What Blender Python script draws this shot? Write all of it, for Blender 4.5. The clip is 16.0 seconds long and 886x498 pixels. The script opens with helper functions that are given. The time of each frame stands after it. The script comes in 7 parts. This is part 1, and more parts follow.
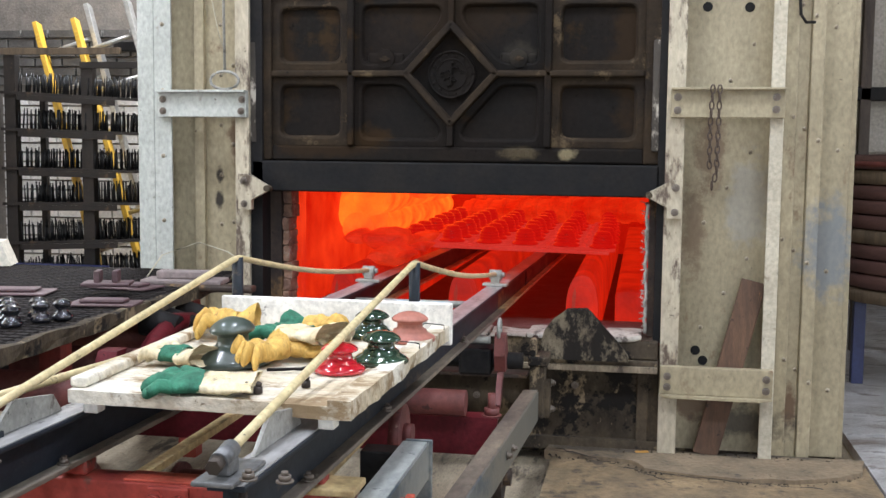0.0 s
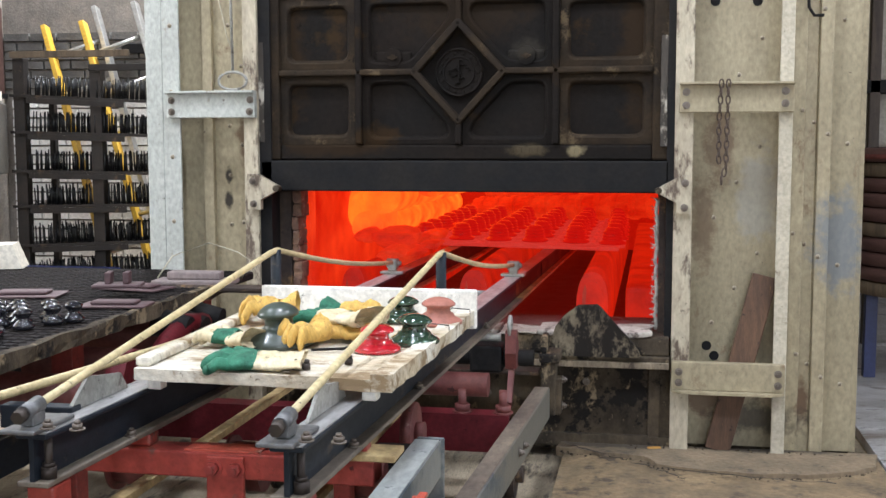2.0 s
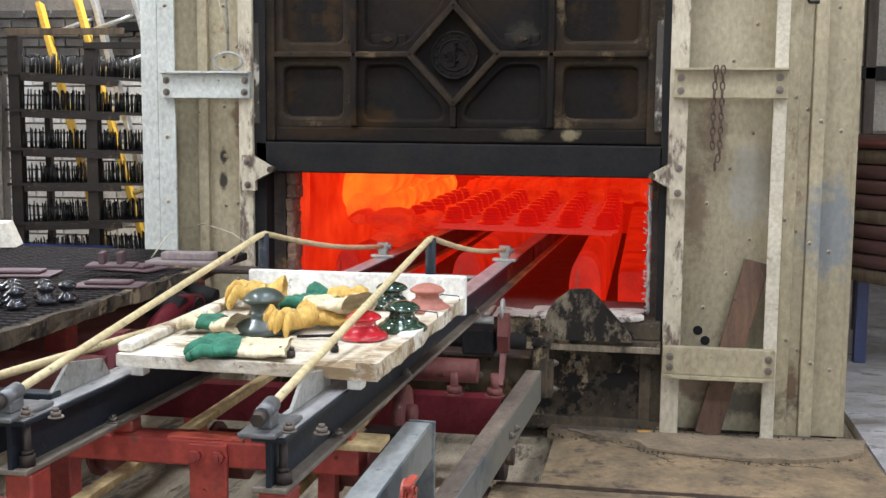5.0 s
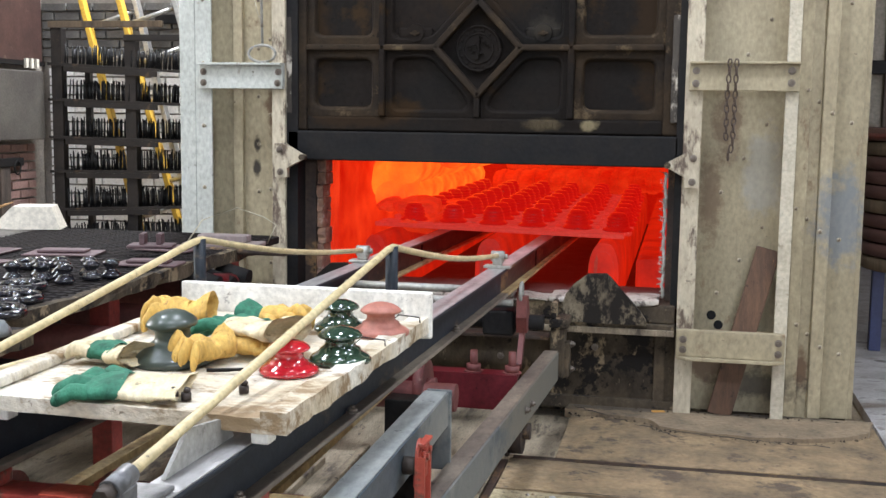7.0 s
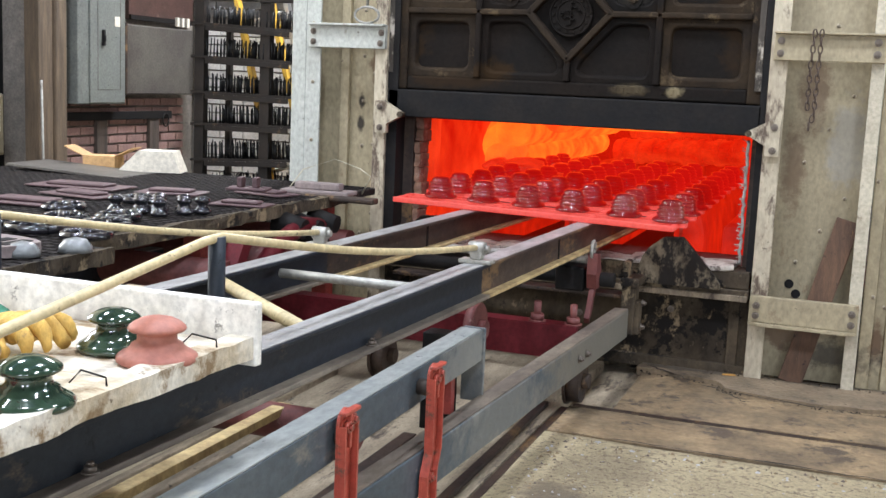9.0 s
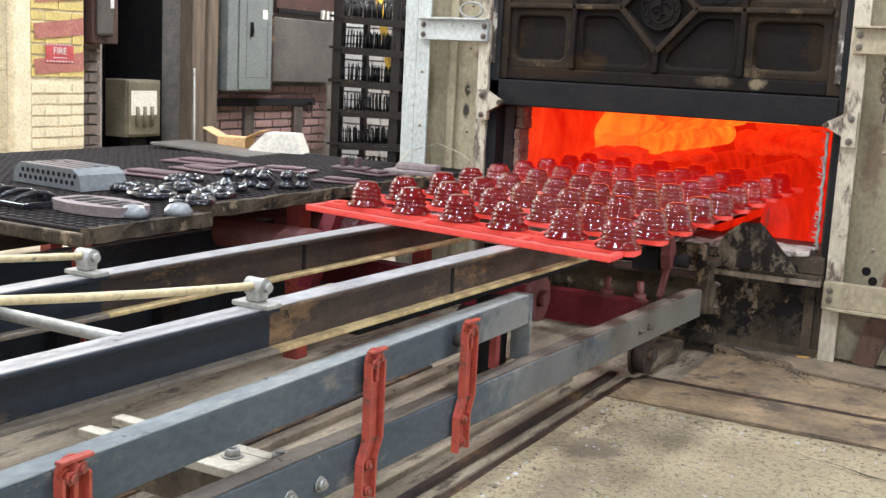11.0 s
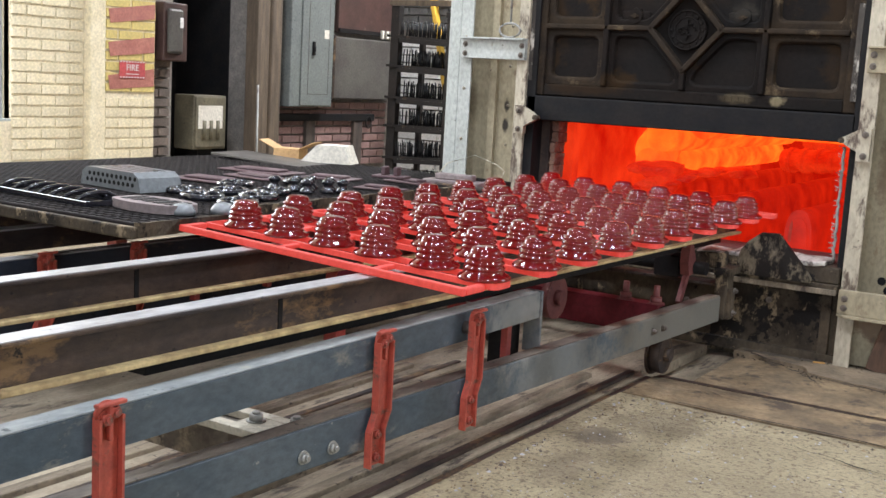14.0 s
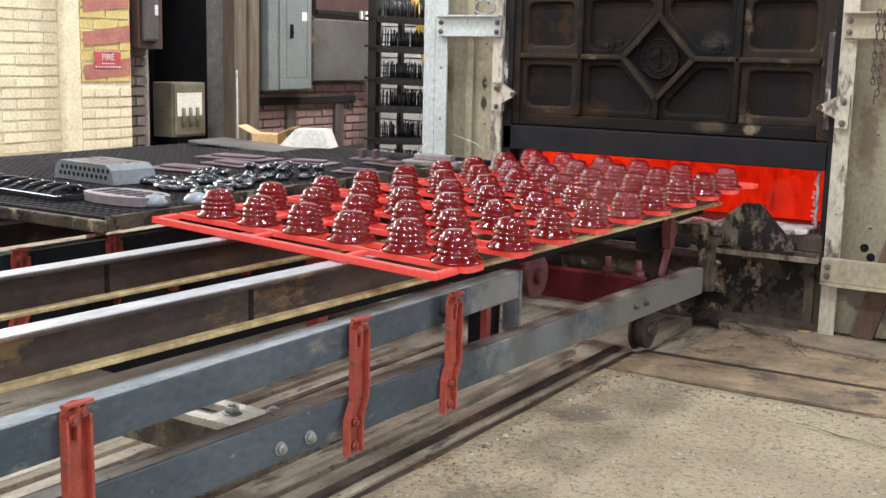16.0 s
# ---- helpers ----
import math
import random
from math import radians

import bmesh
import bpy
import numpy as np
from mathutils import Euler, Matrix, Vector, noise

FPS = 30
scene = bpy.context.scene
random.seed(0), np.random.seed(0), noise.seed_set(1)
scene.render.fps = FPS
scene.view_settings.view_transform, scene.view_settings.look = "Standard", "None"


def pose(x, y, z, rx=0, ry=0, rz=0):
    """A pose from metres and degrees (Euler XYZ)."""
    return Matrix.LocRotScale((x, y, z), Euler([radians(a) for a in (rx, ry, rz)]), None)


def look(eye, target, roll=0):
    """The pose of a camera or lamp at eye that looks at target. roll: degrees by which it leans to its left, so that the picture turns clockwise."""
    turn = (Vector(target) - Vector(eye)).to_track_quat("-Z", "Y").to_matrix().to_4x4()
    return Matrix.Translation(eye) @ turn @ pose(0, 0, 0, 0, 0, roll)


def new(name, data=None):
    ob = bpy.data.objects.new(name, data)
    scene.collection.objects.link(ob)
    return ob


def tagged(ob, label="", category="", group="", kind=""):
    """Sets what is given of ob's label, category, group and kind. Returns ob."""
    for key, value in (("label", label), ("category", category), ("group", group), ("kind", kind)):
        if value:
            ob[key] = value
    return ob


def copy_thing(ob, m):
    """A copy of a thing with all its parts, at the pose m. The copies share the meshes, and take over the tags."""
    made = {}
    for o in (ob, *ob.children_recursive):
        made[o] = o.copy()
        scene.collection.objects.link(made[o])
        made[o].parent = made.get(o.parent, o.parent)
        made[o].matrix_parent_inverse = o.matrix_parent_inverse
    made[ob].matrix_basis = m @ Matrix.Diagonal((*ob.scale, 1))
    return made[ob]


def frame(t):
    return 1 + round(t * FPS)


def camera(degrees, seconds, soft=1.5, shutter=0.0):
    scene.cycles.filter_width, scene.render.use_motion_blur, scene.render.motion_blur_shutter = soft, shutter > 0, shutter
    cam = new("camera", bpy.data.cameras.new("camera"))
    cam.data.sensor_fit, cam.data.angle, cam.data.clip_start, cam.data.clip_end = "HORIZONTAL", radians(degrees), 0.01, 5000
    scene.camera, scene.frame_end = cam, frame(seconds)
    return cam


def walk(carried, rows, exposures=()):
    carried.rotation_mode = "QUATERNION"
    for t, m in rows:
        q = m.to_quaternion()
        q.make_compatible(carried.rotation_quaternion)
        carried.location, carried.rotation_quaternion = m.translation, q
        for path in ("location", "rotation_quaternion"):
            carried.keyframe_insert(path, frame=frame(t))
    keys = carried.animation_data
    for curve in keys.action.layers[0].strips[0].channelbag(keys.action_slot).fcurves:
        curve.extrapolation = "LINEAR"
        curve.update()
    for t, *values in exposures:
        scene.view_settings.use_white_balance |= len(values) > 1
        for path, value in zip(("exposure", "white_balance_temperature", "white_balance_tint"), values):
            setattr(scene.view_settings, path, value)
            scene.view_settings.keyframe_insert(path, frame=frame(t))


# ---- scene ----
cam = camera(43.1, 16.0)
PATH = [
    (0, (0.750, -4.417, 1.223), (0.4011, -2.4566, 1.0354), 0.60),
    (0.5, (0.750, -4.417, 1.223), (0.3744, -2.4609, 1.0422), -0.08),
    (1, (0.750, -4.417, 1.223), (0.3734, -2.4610, 1.0433), -0.04),
    (1.5, (0.750, -4.417, 1.223), (0.3779, -2.4607, 1.0377), -0.09),
    (2, (0.750, -4.417, 1.223), (0.3842, -2.4601, 1.0317), -0.09),
    (2.5, (0.750, -4.417, 1.223), (0.3920, -2.4603, 1.0151), 0.10),
    (3, (0.750, -4.417, 1.223), (0.3953, -2.4604, 1.0087), 0.29),
    (3.5, (0.750, -4.418, 1.225), (0.4003, -2.4608, 1.0078), 0.49),
    (6, (0.774, -4.457, 1.236), (0.398, -2.506, 1.007), 0.6),
    (6.5, (0.793, -4.533, 1.223), (0.391, -2.584, 1.02), 0.6),
    (7, (0.831, -4.613, 1.224), (0.419, -2.67, 0.985), 0.8),
    (7.5, (0.89, -4.685, 1.215), (0.415, -2.763, 0.93), 1.6),
    (8, (1.011, -4.698, 1.202), (0.429, -2.808, 0.904), 2.2),
    (10.5, (1.535, -4.915, 1.19), (0.682, -3.132, 0.884), 2.7),
    (11, (1.671, -4.965, 1.208), (0.722, -3.235, 0.881), 2.9),
    (11.5, (1.701, -5.037, 1.192), (0.784, -3.287, 0.883), 3.3),
    (12, (1.771, -5.158, 1.197), (0.815, -3.435, 0.856), 2.8),
    (12.5, (1.804, -5.165, 1.194), (0.803, -3.466, 0.862), 2.7),
    (13, (1.931, -5.168, 1.207), (0.866, -3.511, 0.861), 2.0),
    (13.5, (1.966, -5.155, 1.197), (0.956, -3.463, 0.857), 2.9),
    (14, (1.998, -5.16, 1.201), (0.933, -3.494, 0.902), 3.2),
    (14.5, (2.01, -5.158, 1.202), (0.932, -3.501, 0.893), 2.7),
    (15, (2.031, -5.14, 1.203), (0.964, -3.483, 0.863), 2.2),
    (15.5, (2.032, -5.106, 1.207), (0.977, -3.443, 0.859), 1.6),
    (16, (2.027, -5.103, 1.215), (0.977, -3.435, 0.877), 1.3),
]
EXPOSURES = [(0.0, -0.02), (8.0, 0.0), (10.5, 0.27), (12.0, 0.27), (12.6, 0.2), (13.0, 0.05), (13.5, 0.2), (14.0, 0.0), (15.0, -0.02), (15.5, 0.08), (16.0, 0.18)]
walk(cam, [(t, look(eye, target, roll)) for t, eye, target, roll in PATH], EXPOSURES)

# ---- light ----
world = bpy.data.worlds.new("sky")
scene.world = world
world.use_nodes = True
wt = world.node_tree
sky = wt.nodes.new("ShaderNodeTexSky")
sky.sky_type, sky.sun_disc, sky.sun_elevation, sky.sun_rotation = "NISHITA", False, radians(40), radians(200)
wt.links.new(sky.outputs[0], wt.nodes["Background"].inputs[0])
wt.nodes["Background"].inputs[1].default_value = 0.12


def area_light(name, m, w, h, watts, colour=(1, 0.97, 0.93)):
    d = bpy.data.lights.new(name, "AREA")
    d.shape, d.size, d.size_y, d.energy, d.color = "RECTANGLE", w, h, watts, colour
    ob = new(name, d)
    ob.matrix_world = m
    return ob


# daylight from window and side gate; the other gate and skylights are assumed, unseen
area_light("window_light", look((-3.93, -1.6, 1.75), (0, -1.6, 1.2)), 1.0, 1.6, 52, (0.9, 0.95, 1))
# added fill that whitens the brick behind the rack, no known source
area_light("rear_skylight_lamp", look((-2.1, 3.0, 4.42), (-2.1, 3.0, 0)), 1.4, 0.3, 400, (0.95, 0.98, 1.04))
for x in (1.3, 3.5):
    area_light("gate_light", look((x, -8.8, 2.3), (0.6, 0, 0.8)), 0.8, 1.6, 88, (0.86, 0.93, 1.05))
area_light("side_gate_light", look((5.3, 0.6, 1.7), (1.2, -0.2, 0.2)), 1.6, 2.4, 100, (0.86, 0.92, 1))
for k in range(3):
    for y in (-4.0, -1.6):
        area_light("skylight_lamp", look((-2.4 + 2.4 * k, y, 4.42), (-2.4 + 2.4 * k, y, 0)), 0.35, 0.6, (90, 80, 80)[k], (0.86, 0.93, 1.05))

# ---- materials ----


def ramp(nt, a, b, ca=(0, 0, 0, 1), cb=(1, 1, 1, 1)):
    r = nt.nodes.new("ShaderNodeValToRGB")
    r.color_ramp.elements[0].position, r.color_ramp.elements[1].position = a, b
    r.color_ramp.elements[0].color, r.color_ramp.elements[1].color = ca, cb
    return r


def mat(name, c1, c2=None, rough=0.6, metal=0.0, scale=6.0, bump=0.15, stain=None, amount=0.5, stain_scale=3.0,
        stretch=(1, 1, 1), glow=None, power=0.0, coat=0.0, vary=0.0, fine=60.0, spec=0.5, specks=None, spots=()):
    m = bpy.data.materials.new(name)
    m.use_nodes = True
    nt = m.node_tree
    b = nt.nodes["Principled BSDF"]
    c2 = c2 or tuple(v * 0.75 for v in c1)
    tc = nt.nodes.new("ShaderNodeTexCoord")
    mp = nt.nodes.new("ShaderNodeMapping")
    mp.inputs["Scale"].default_value = stretch
    geo = nt.nodes.new("ShaderNodeNewGeometry")
    nt.links.new(geo.outputs["Position"] if glow is None and stain is not None and vary < 0 else tc.outputs["Object"], mp.inputs[0])

    def noise_tex(s, detail=6, rough_=0.6):
        n = nt.nodes.new("ShaderNodeTexNoise")
        n.inputs["Scale"].default_value, n.inputs["Detail"].default_value, n.inputs["Roughness"].default_value = s, detail, rough_
        nt.links.new(mp.outputs[0], n.inputs["Vector"])
        return n

    def mix(fac, a, bb, kind="MIX"):
        x = nt.nodes.new("ShaderNodeMix")
        x.data_type, x.blend_type = "RGBA", kind
        for sock, v in ((x.inputs[0], fac), (x.inputs[6], a), (x.inputs[7], bb)):
            if isinstance(v, (tuple, float, int)):
                sock.default_value = (*v, 1) if isinstance(v, tuple) else v
            else:
                nt.links.new(v, sock)
        return x.outputs[2]

    n1, n2 = noise_tex(scale), noise_tex(fine, 4)
    r1 = ramp(nt, 0.36, 0.64)
    nt.links.new(n1.outputs["Fac"], r1.inputs[0])
    col = mix(r1.outputs[0], c1, c2)
    r2 = ramp(nt, 0.3, 0.7, (0.74, 0.74, 0.74, 1), (1.14, 1.14, 1.14, 1))
    nt.links.new(n2.outputs["Fac"], r2.inputs[0])
    col = mix(1.0, col, r2.outputs[0], "MULTIPLY")
    if vary > 0:
        info = nt.nodes.new("ShaderNodeObjectInfo")
        rv = ramp(nt, 0, 1, (1 - vary,) * 3 + (1,), (1 + vary,) * 3 + (1,))
        nt.links.new(info.outputs["Random"], rv.inputs[0])
        col = mix(1.0, col, rv.outputs[0], "MULTIPLY")
    if stain:
        n3 = noise_tex(stain_scale, 8, 0.72)
        lo = 0.72 - 0.4 * amount
        r3 = ramp(nt, lo, lo + 0.07)
        nt.links.new(n3.outputs["Fac"], r3.inputs[0])
        col = mix(r3.outputs[0], col, stain)
    if specks is None and stain:
        specks = (tuple(0.35 * v for v in c2), 28, 0.63)
    if specks:
        n5 = noise_tex(specks[1], 5, 0.7)
        nt.links.new(tc.outputs["Object"], n5.inputs["Vector"])
        r5 = ramp(nt, specks[2], specks[2] + 0.05)
        nt.links.new(n5.outputs["Fac"], r5.inputs[0])
        col = mix(r5.outputs[0], col, specks[0])
    for (cx, cy, cz), (sx, sy, sz), tint, strength in spots:
        # one tinted patch, stain and painted shade alike, with its own ragged outline
        sub_ = nt.nodes.new("ShaderNodeVectorMath")
        sub_.operation, sub_.inputs[1].default_value = "SUBTRACT", (cx, cy, cz)
        nt.links.new(tc.outputs["Object"], sub_.inputs[0])
        div = nt.nodes.new("ShaderNodeVectorMath")
        div.operation, div.inputs[1].default_value = "DIVIDE", (sx, sy, sz)
        nt.links.new(sub_.outputs[0], div.inputs[0])
        length = nt.nodes.new("ShaderNodeVectorMath")
        length.operation = "LENGTH"
        nt.links.new(div.outputs[0], length.inputs[0])
        n6 = nt.nodes.new("ShaderNodeTexNoise")
        n6.inputs["Scale"].default_value, n6.inputs["Detail"].default_value, n6.inputs["Roughness"].default_value = 14, 6, 0.7
        nt.links.new(tc.outputs["Object"], n6.inputs["Vector"])
        ma = nt.nodes.new("ShaderNodeMath")
        ma.operation, ma.inputs[1].default_value, ma.inputs[2].default_value = "MULTIPLY_ADD", 2.2, -1.1
        nt.links.new(n6.outputs["Fac"], ma.inputs[0])
        sm = nt.nodes.new("ShaderNodeMath")
        nt.links.new(length.outputs["Value"], sm.inputs[0])
        nt.links.new(ma.outputs[0], sm.inputs[1])
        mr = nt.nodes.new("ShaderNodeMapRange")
        mr.inputs[1].default_value, mr.inputs[2].default_value, mr.inputs[3].default_value, mr.inputs[4].default_value = 0.55, 1.05, strength, 0.0
        nt.links.new(sm.outputs[0], mr.inputs[0])
        col = mix(mr.outputs[0], col, tint)
    nt.links.new(col, b.inputs["Base Color"])
    b.inputs["Metallic"].default_value = metal
    rr = nt.nodes.new("ShaderNodeMapRange")
    rr.inputs[3].default_value, rr.inputs[4].default_value = max(rough - 0.12, 0.02), min(rough + 0.12, 1)
    nt.links.new(n1.outputs["Fac"], rr.inputs[0])
    nt.links.new(rr.outputs[0], b.inputs["Roughness"])
    b.inputs["Specular IOR Level"].default_value = spec
    b.inputs["Coat Weight"].default_value = coat
    b.inputs["Coat Roughness"].default_value = 0.06
    if bump:
        bp = nt.nodes.new("ShaderNodeBump")
        bp.inputs["Strength"].default_value, bp.inputs["Distance"].default_value = bump, 0.01
        add = nt.nodes.new("ShaderNodeMath")
        nt.links.new(n1.outputs["Fac"], add.inputs[0])
        nt.links.new(n2.outputs["Fac"], add.inputs[1])
        nt.links.new(add.outputs[0], bp.inputs["Height"])
        nt.links.new(bp.outputs[0], b.inputs["Normal"])
    if glow:
        r4 = ramp(nt, 0.32, 0.68, (*glow[0], 1), (*glow[1], 1))
        nt.links.new(n1.outputs["Fac"], r4.inputs[0])
        nt.links.new(r4.outputs[0], b.inputs["Emission Color"])
        b.inputs["Emission Strength"].default_value = power
    return m


BROWN, PALE, SMUDGE = (0.13, 0.075, 0.04), (0.4, 0.34, 0.22), (0.13, 0.16, 0.2)
CREAM = mat("cream_paint", (0.41, 0.345, 0.225), (0.3, 0.25, 0.16), 0.55, 0, 2.2, 0.12, (0.19, 0.13, 0.075), 0.3, 5, (1, 1, 0.6), specks=((0.09, 0.06, 0.04), 16, 0.68),
            spots=(((1.457, 0.1, 0.83), (0.11, 0.3, 0.22), SMUDGE, 0.7), ((1.335, 0.08, 0.2), (0.03, 0.3, 0.1), BROWN, 0.95), ((0.95, 0.15, 0.9), (0.05, 0.3, 0.22), BROWN, 0.7),
                   ((1.01, 0.15, 1.2), (0.07, 0.2, 0.16), BROWN, 0.75), ((0.96, 0.15, 0.22), (0.14, 0.2, 0.12), BROWN, 0.85), ((-0.94, 0.13, 1.22), (0.05, 0.2, 0.16), BROWN, 0.9),
                   ((-1.03, 0.13, 1.08), (0.02, 0.2, 0.035), (0.02, 0.015, 0.012), 0.95), ((-1.03, 0.13, 0.97), (0.022, 0.2, 0.04), (0.02, 0.015, 0.012), 0.95), ((1.16, 0.15, 1.0), (0.1, 0.2, 0.2), (0.3, 0.3, 0.29), 0.5),
                   ((1.2, 0.15, 0.12), (0.2, 0.2, 0.07), (0.05, 0.04, 0.03), 0.8)))
WHITE_PAINT = mat("white_paint", (0.46, 0.47, 0.435), (0.36, 0.37, 0.335), 0.5, 0, 5, 0.1, (0.22, 0.19, 0.15), 0.32, 7, (1, 1, 0.65), specks=((0.1, 0.08, 0.06), 22, 0.65))
PEELED = mat("peeled_paint", (0.5, 0.44, 0.33), (0.4, 0.34, 0.25), 0.6, 0, 7, 0.2, (0.1, 0.07, 0.05), 0.5, 8, (1, 1, 0.4))
RUST_BROWN = (0.03, 0.0175, 0.0085)
DOOR_IRON = mat("door_iron", (0.0105, 0.0094, 0.0088), (0.0155, 0.0118, 0.0098), 0.8, 0.0, 3, 0.15, (0.03, 0.018, 0.009), 0.36, 2.6, spec=0.07,
                spots=(((0.26, 0.05, 1.19), (0.085, 0.2, 0.03), (0.085, 0.066, 0.04), 0.7), ((0.45, 0.05, 1.187), (0.045, 0.2, 0.024), (0.2, 0.165, 0.1), 0.85), ((-0.36, 0.06, 1.24), (0.1, 0.2, 0.05), RUST_BROWN, 0.9),
                       ((0.25, 0.05, 1.585), (0.08, 0.2, 0.05), (0.035, 0.03, 0.024), 0.7), ((-0.75, 0.05, 1.6), (0.1, 0.2, 0.35), RUST_BROWN, 0.7), ((0.7, 0.05, 1.6), (0.1, 0.2, 0.4), RUST_BROWN, 0.6),
                       ((-0.5, 0.05, 1.2), (0.3, 0.2, 0.05), RUST_BROWN, 0.6), ((0.55, 0.05, 1.5), (0.25, 0.2, 0.06), RUST_BROWN, 0.6), ((0.0, 0.05, 1.75), (0.3, 0.2, 0.15), RUST_BROWN, 0.4)))
DOOR_EDGE = mat("heat_browned_iron", (0.036, 0.024, 0.014), (0.016, 0.012, 0.0095), 0.75, 0.0, 5, 0.2, (0.1, 0.072, 0.042), 0.36, 7, spec=0.12)
SCRAPED = mat("scraped_iron", (0.05, 0.04, 0.03), (0.03, 0.023, 0.017), 0.7, 0.0, 6, 0.3, (0.42, 0.38, 0.32), 0.46, 9, (1, 1, 0.5))
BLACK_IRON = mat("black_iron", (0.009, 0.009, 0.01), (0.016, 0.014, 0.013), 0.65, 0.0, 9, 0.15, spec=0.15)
SOOT = mat("sooty_plate", (0.1, 0.076, 0.05), (0.02, 0.016, 0.013), 0.8, 0, 5, 0.4, (0.23, 0.175, 0.11), 0.42, 10, (1, 1, 0.6), spec=0.2, specks=((0.012, 0.01, 0.009), 7, 0.54))
SILL = mat("refractory_ledge", (0.5, 0.46, 0.4), (0.3, 0.26, 0.22), 0.85, 0, 9, 0.5, (0.1, 0.08, 0.07), 0.45, 12)
REFRACTORY = mat("jamb_brick", (0.3, 0.17, 0.11), (0.16, 0.09, 0.07), 0.9, 0, 14, 0.7, (0.35, 0.3, 0.27), 0.4, 18)
ORANGE = (1.0, 0.16, 0.012)
RED = (0.95, 0.022, 0.004)
DEEP = (0.55, 0.008, 0.002)
HOT_WALL = mat("glowing_wall", (0.25, 0.03, 0.015), None, 0.9, 0, 3.5, 0.5, glow=((0.5, 0.005, 0.0015), (1.0, 0.05, 0.009)), power=0.85)
HOT_TUBE = mat("glowing_tube", (0.5, 0.16, 0.06), None, 0.9, 0, 5.0, 0.4, glow=((1.0, 0.035, 0.005), (1.0, 0.19, 0.014)), power=1.3)
HOT_PIER = mat("glowing_pier", (0.12, 0.015, 0.01), None, 0.9, 0, 6.0, 0.5, glow=((0.4, 0.005, 0.0015), (0.85, 0.022, 0.004)), power=0.75)
DARK_HEARTH = mat("dull_hearth", (0.12, 0.05, 0.04), (0.06, 0.03, 0.025), 0.9, 0, 9, 0.5, glow=((0.02, 0.0008, 0.0003), (0.16, 0.004, 0.001)), power=0.3)
TIE_PAINT = mat("dusty_cream_steel", (0.55, 0.5, 0.39), (0.44, 0.39, 0.3), 0.6, 0, 8, 0.15, (0.2, 0.16, 0.11), 0.3, 12)
HOT_LOG = mat("glowing_log", (0.5, 0.1, 0.05), None, 0.9, 0, 9.0, 0.8, glow=((0.45, 0.005, 0.0015), (1.0, 0.05, 0.009)), power=0.62, stretch=(0.5, 1, 1))
HOT_BACK = mat("dull_glowing_wall", (0.4, 0.08, 0.04), None, 0.9, 0, 3.0, 0.5, glow=((0.3, 0.003, 0.001), (0.75, 0.012, 0.003)), power=0.6)
GUSSET = mat("blackened_pale_plate", (0.19, 0.155, 0.105), (0.085, 0.066, 0.046), 0.75, 0, 6, 0.3, (0.014, 0.011, 0.009), 0.7, 7, (1, 1, 0.6), spec=0.2)
HOT_SHADE = mat("shaded_glow", (0.3, 0.06, 0.04), None, 0.9, 0, 8, 0.3, glow=((0.2, 0.004, 0.001), (0.4, 0.009, 0.002)), power=0.5)
TRAY = mat("hot_tray", (0.4, 0.065, 0.05), (0.33, 0.045, 0.038), 0.6, 0, 6, 0.1, glow=((0.75, 0.034, 0.022), (0.9, 0.06, 0.042)), power=0.5)
RUST = mat("rusty_steel", (0.075, 0.048, 0.034), (0.03, 0.022, 0.02), 0.6, 0.3, 7, 0.2, (0.19, 0.115, 0.055), 0.44, 5, (1, 0.45, 1))
NAVY = mat("navy_painted_steel", (0.014, 0.019, 0.028), (0.016, 0.02, 0.026), 0.5, 0.0, 6, 0.1, (0.085, 0.062, 0.045), 0.32, 6, (1, 0.5, 1), spec=0.25)
WORN_TOP = mat("worn_bright_steel", (0.44, 0.43, 0.43), (0.32, 0.31, 0.305), 0.42, 0.35, 20, 0.06, (0.2, 0.15, 0.12), 0.28, 9, (1, 0.3, 1))
DUSTY = mat("dusty_flange", (0.6, 0.45, 0.22), (0.36, 0.25, 0.12), 0.8, 0, 12, 0.2)
BLUE_GREY = mat("blue_grey_paint", (0.046, 0.068, 0.088), (0.085, 0.105, 0.12), 0.5, 0.05, 3.5, 0.15, (0.2, 0.19, 0.165), 0.34, 4, (1, 0.5, 1), specks=((0.34, 0.32, 0.28), 17, 0.68),
                spots=(((0.36, -0.7, 0.25), (0.5, 0.85, 0.5), (0.17, 0.155, 0.125), 0.85), ((0.3, -1.75, 0.25), (0.3, 0.4, 0.3), (0.2, 0.2, 0.185), 0.6), ((0.22, -1.95, 0.45), (0.2, 0.22, 0.2), (0.26, 0.26, 0.24), 0.6)))
WORN_BLUE = mat("worn_blue_grey_top", (0.38, 0.39, 0.37), (0.22, 0.245, 0.25), 0.5, 0.1, 5, 0.15, (0.42, 0.39, 0.32), 0.36, 6, (1, 0.4, 1))
OILY_DUST = mat("oily_dust", (0.24, 0.2, 0.155), (0.1, 0.08, 0.065), 0.6, 0.1, 6, 0.2, (0.3, 0.25, 0.18), 0.3, 7, (1, 0.4, 1))
CLAMP_STEEL = mat("scuffed_clamp_steel", (0.2, 0.2, 0.2), (0.12, 0.12, 0.125), 0.4, 0.4, 14, 0.12, (0.08, 0.06, 0.05), 0.3, 14)
GREY_STEEL = mat("dusty_grey_steel", (0.37, 0.36, 0.33), (0.27, 0.265, 0.24), 0.6, 0.1, 7, 0.15, (0.12, 0.1, 0.085), 0.35, 9)
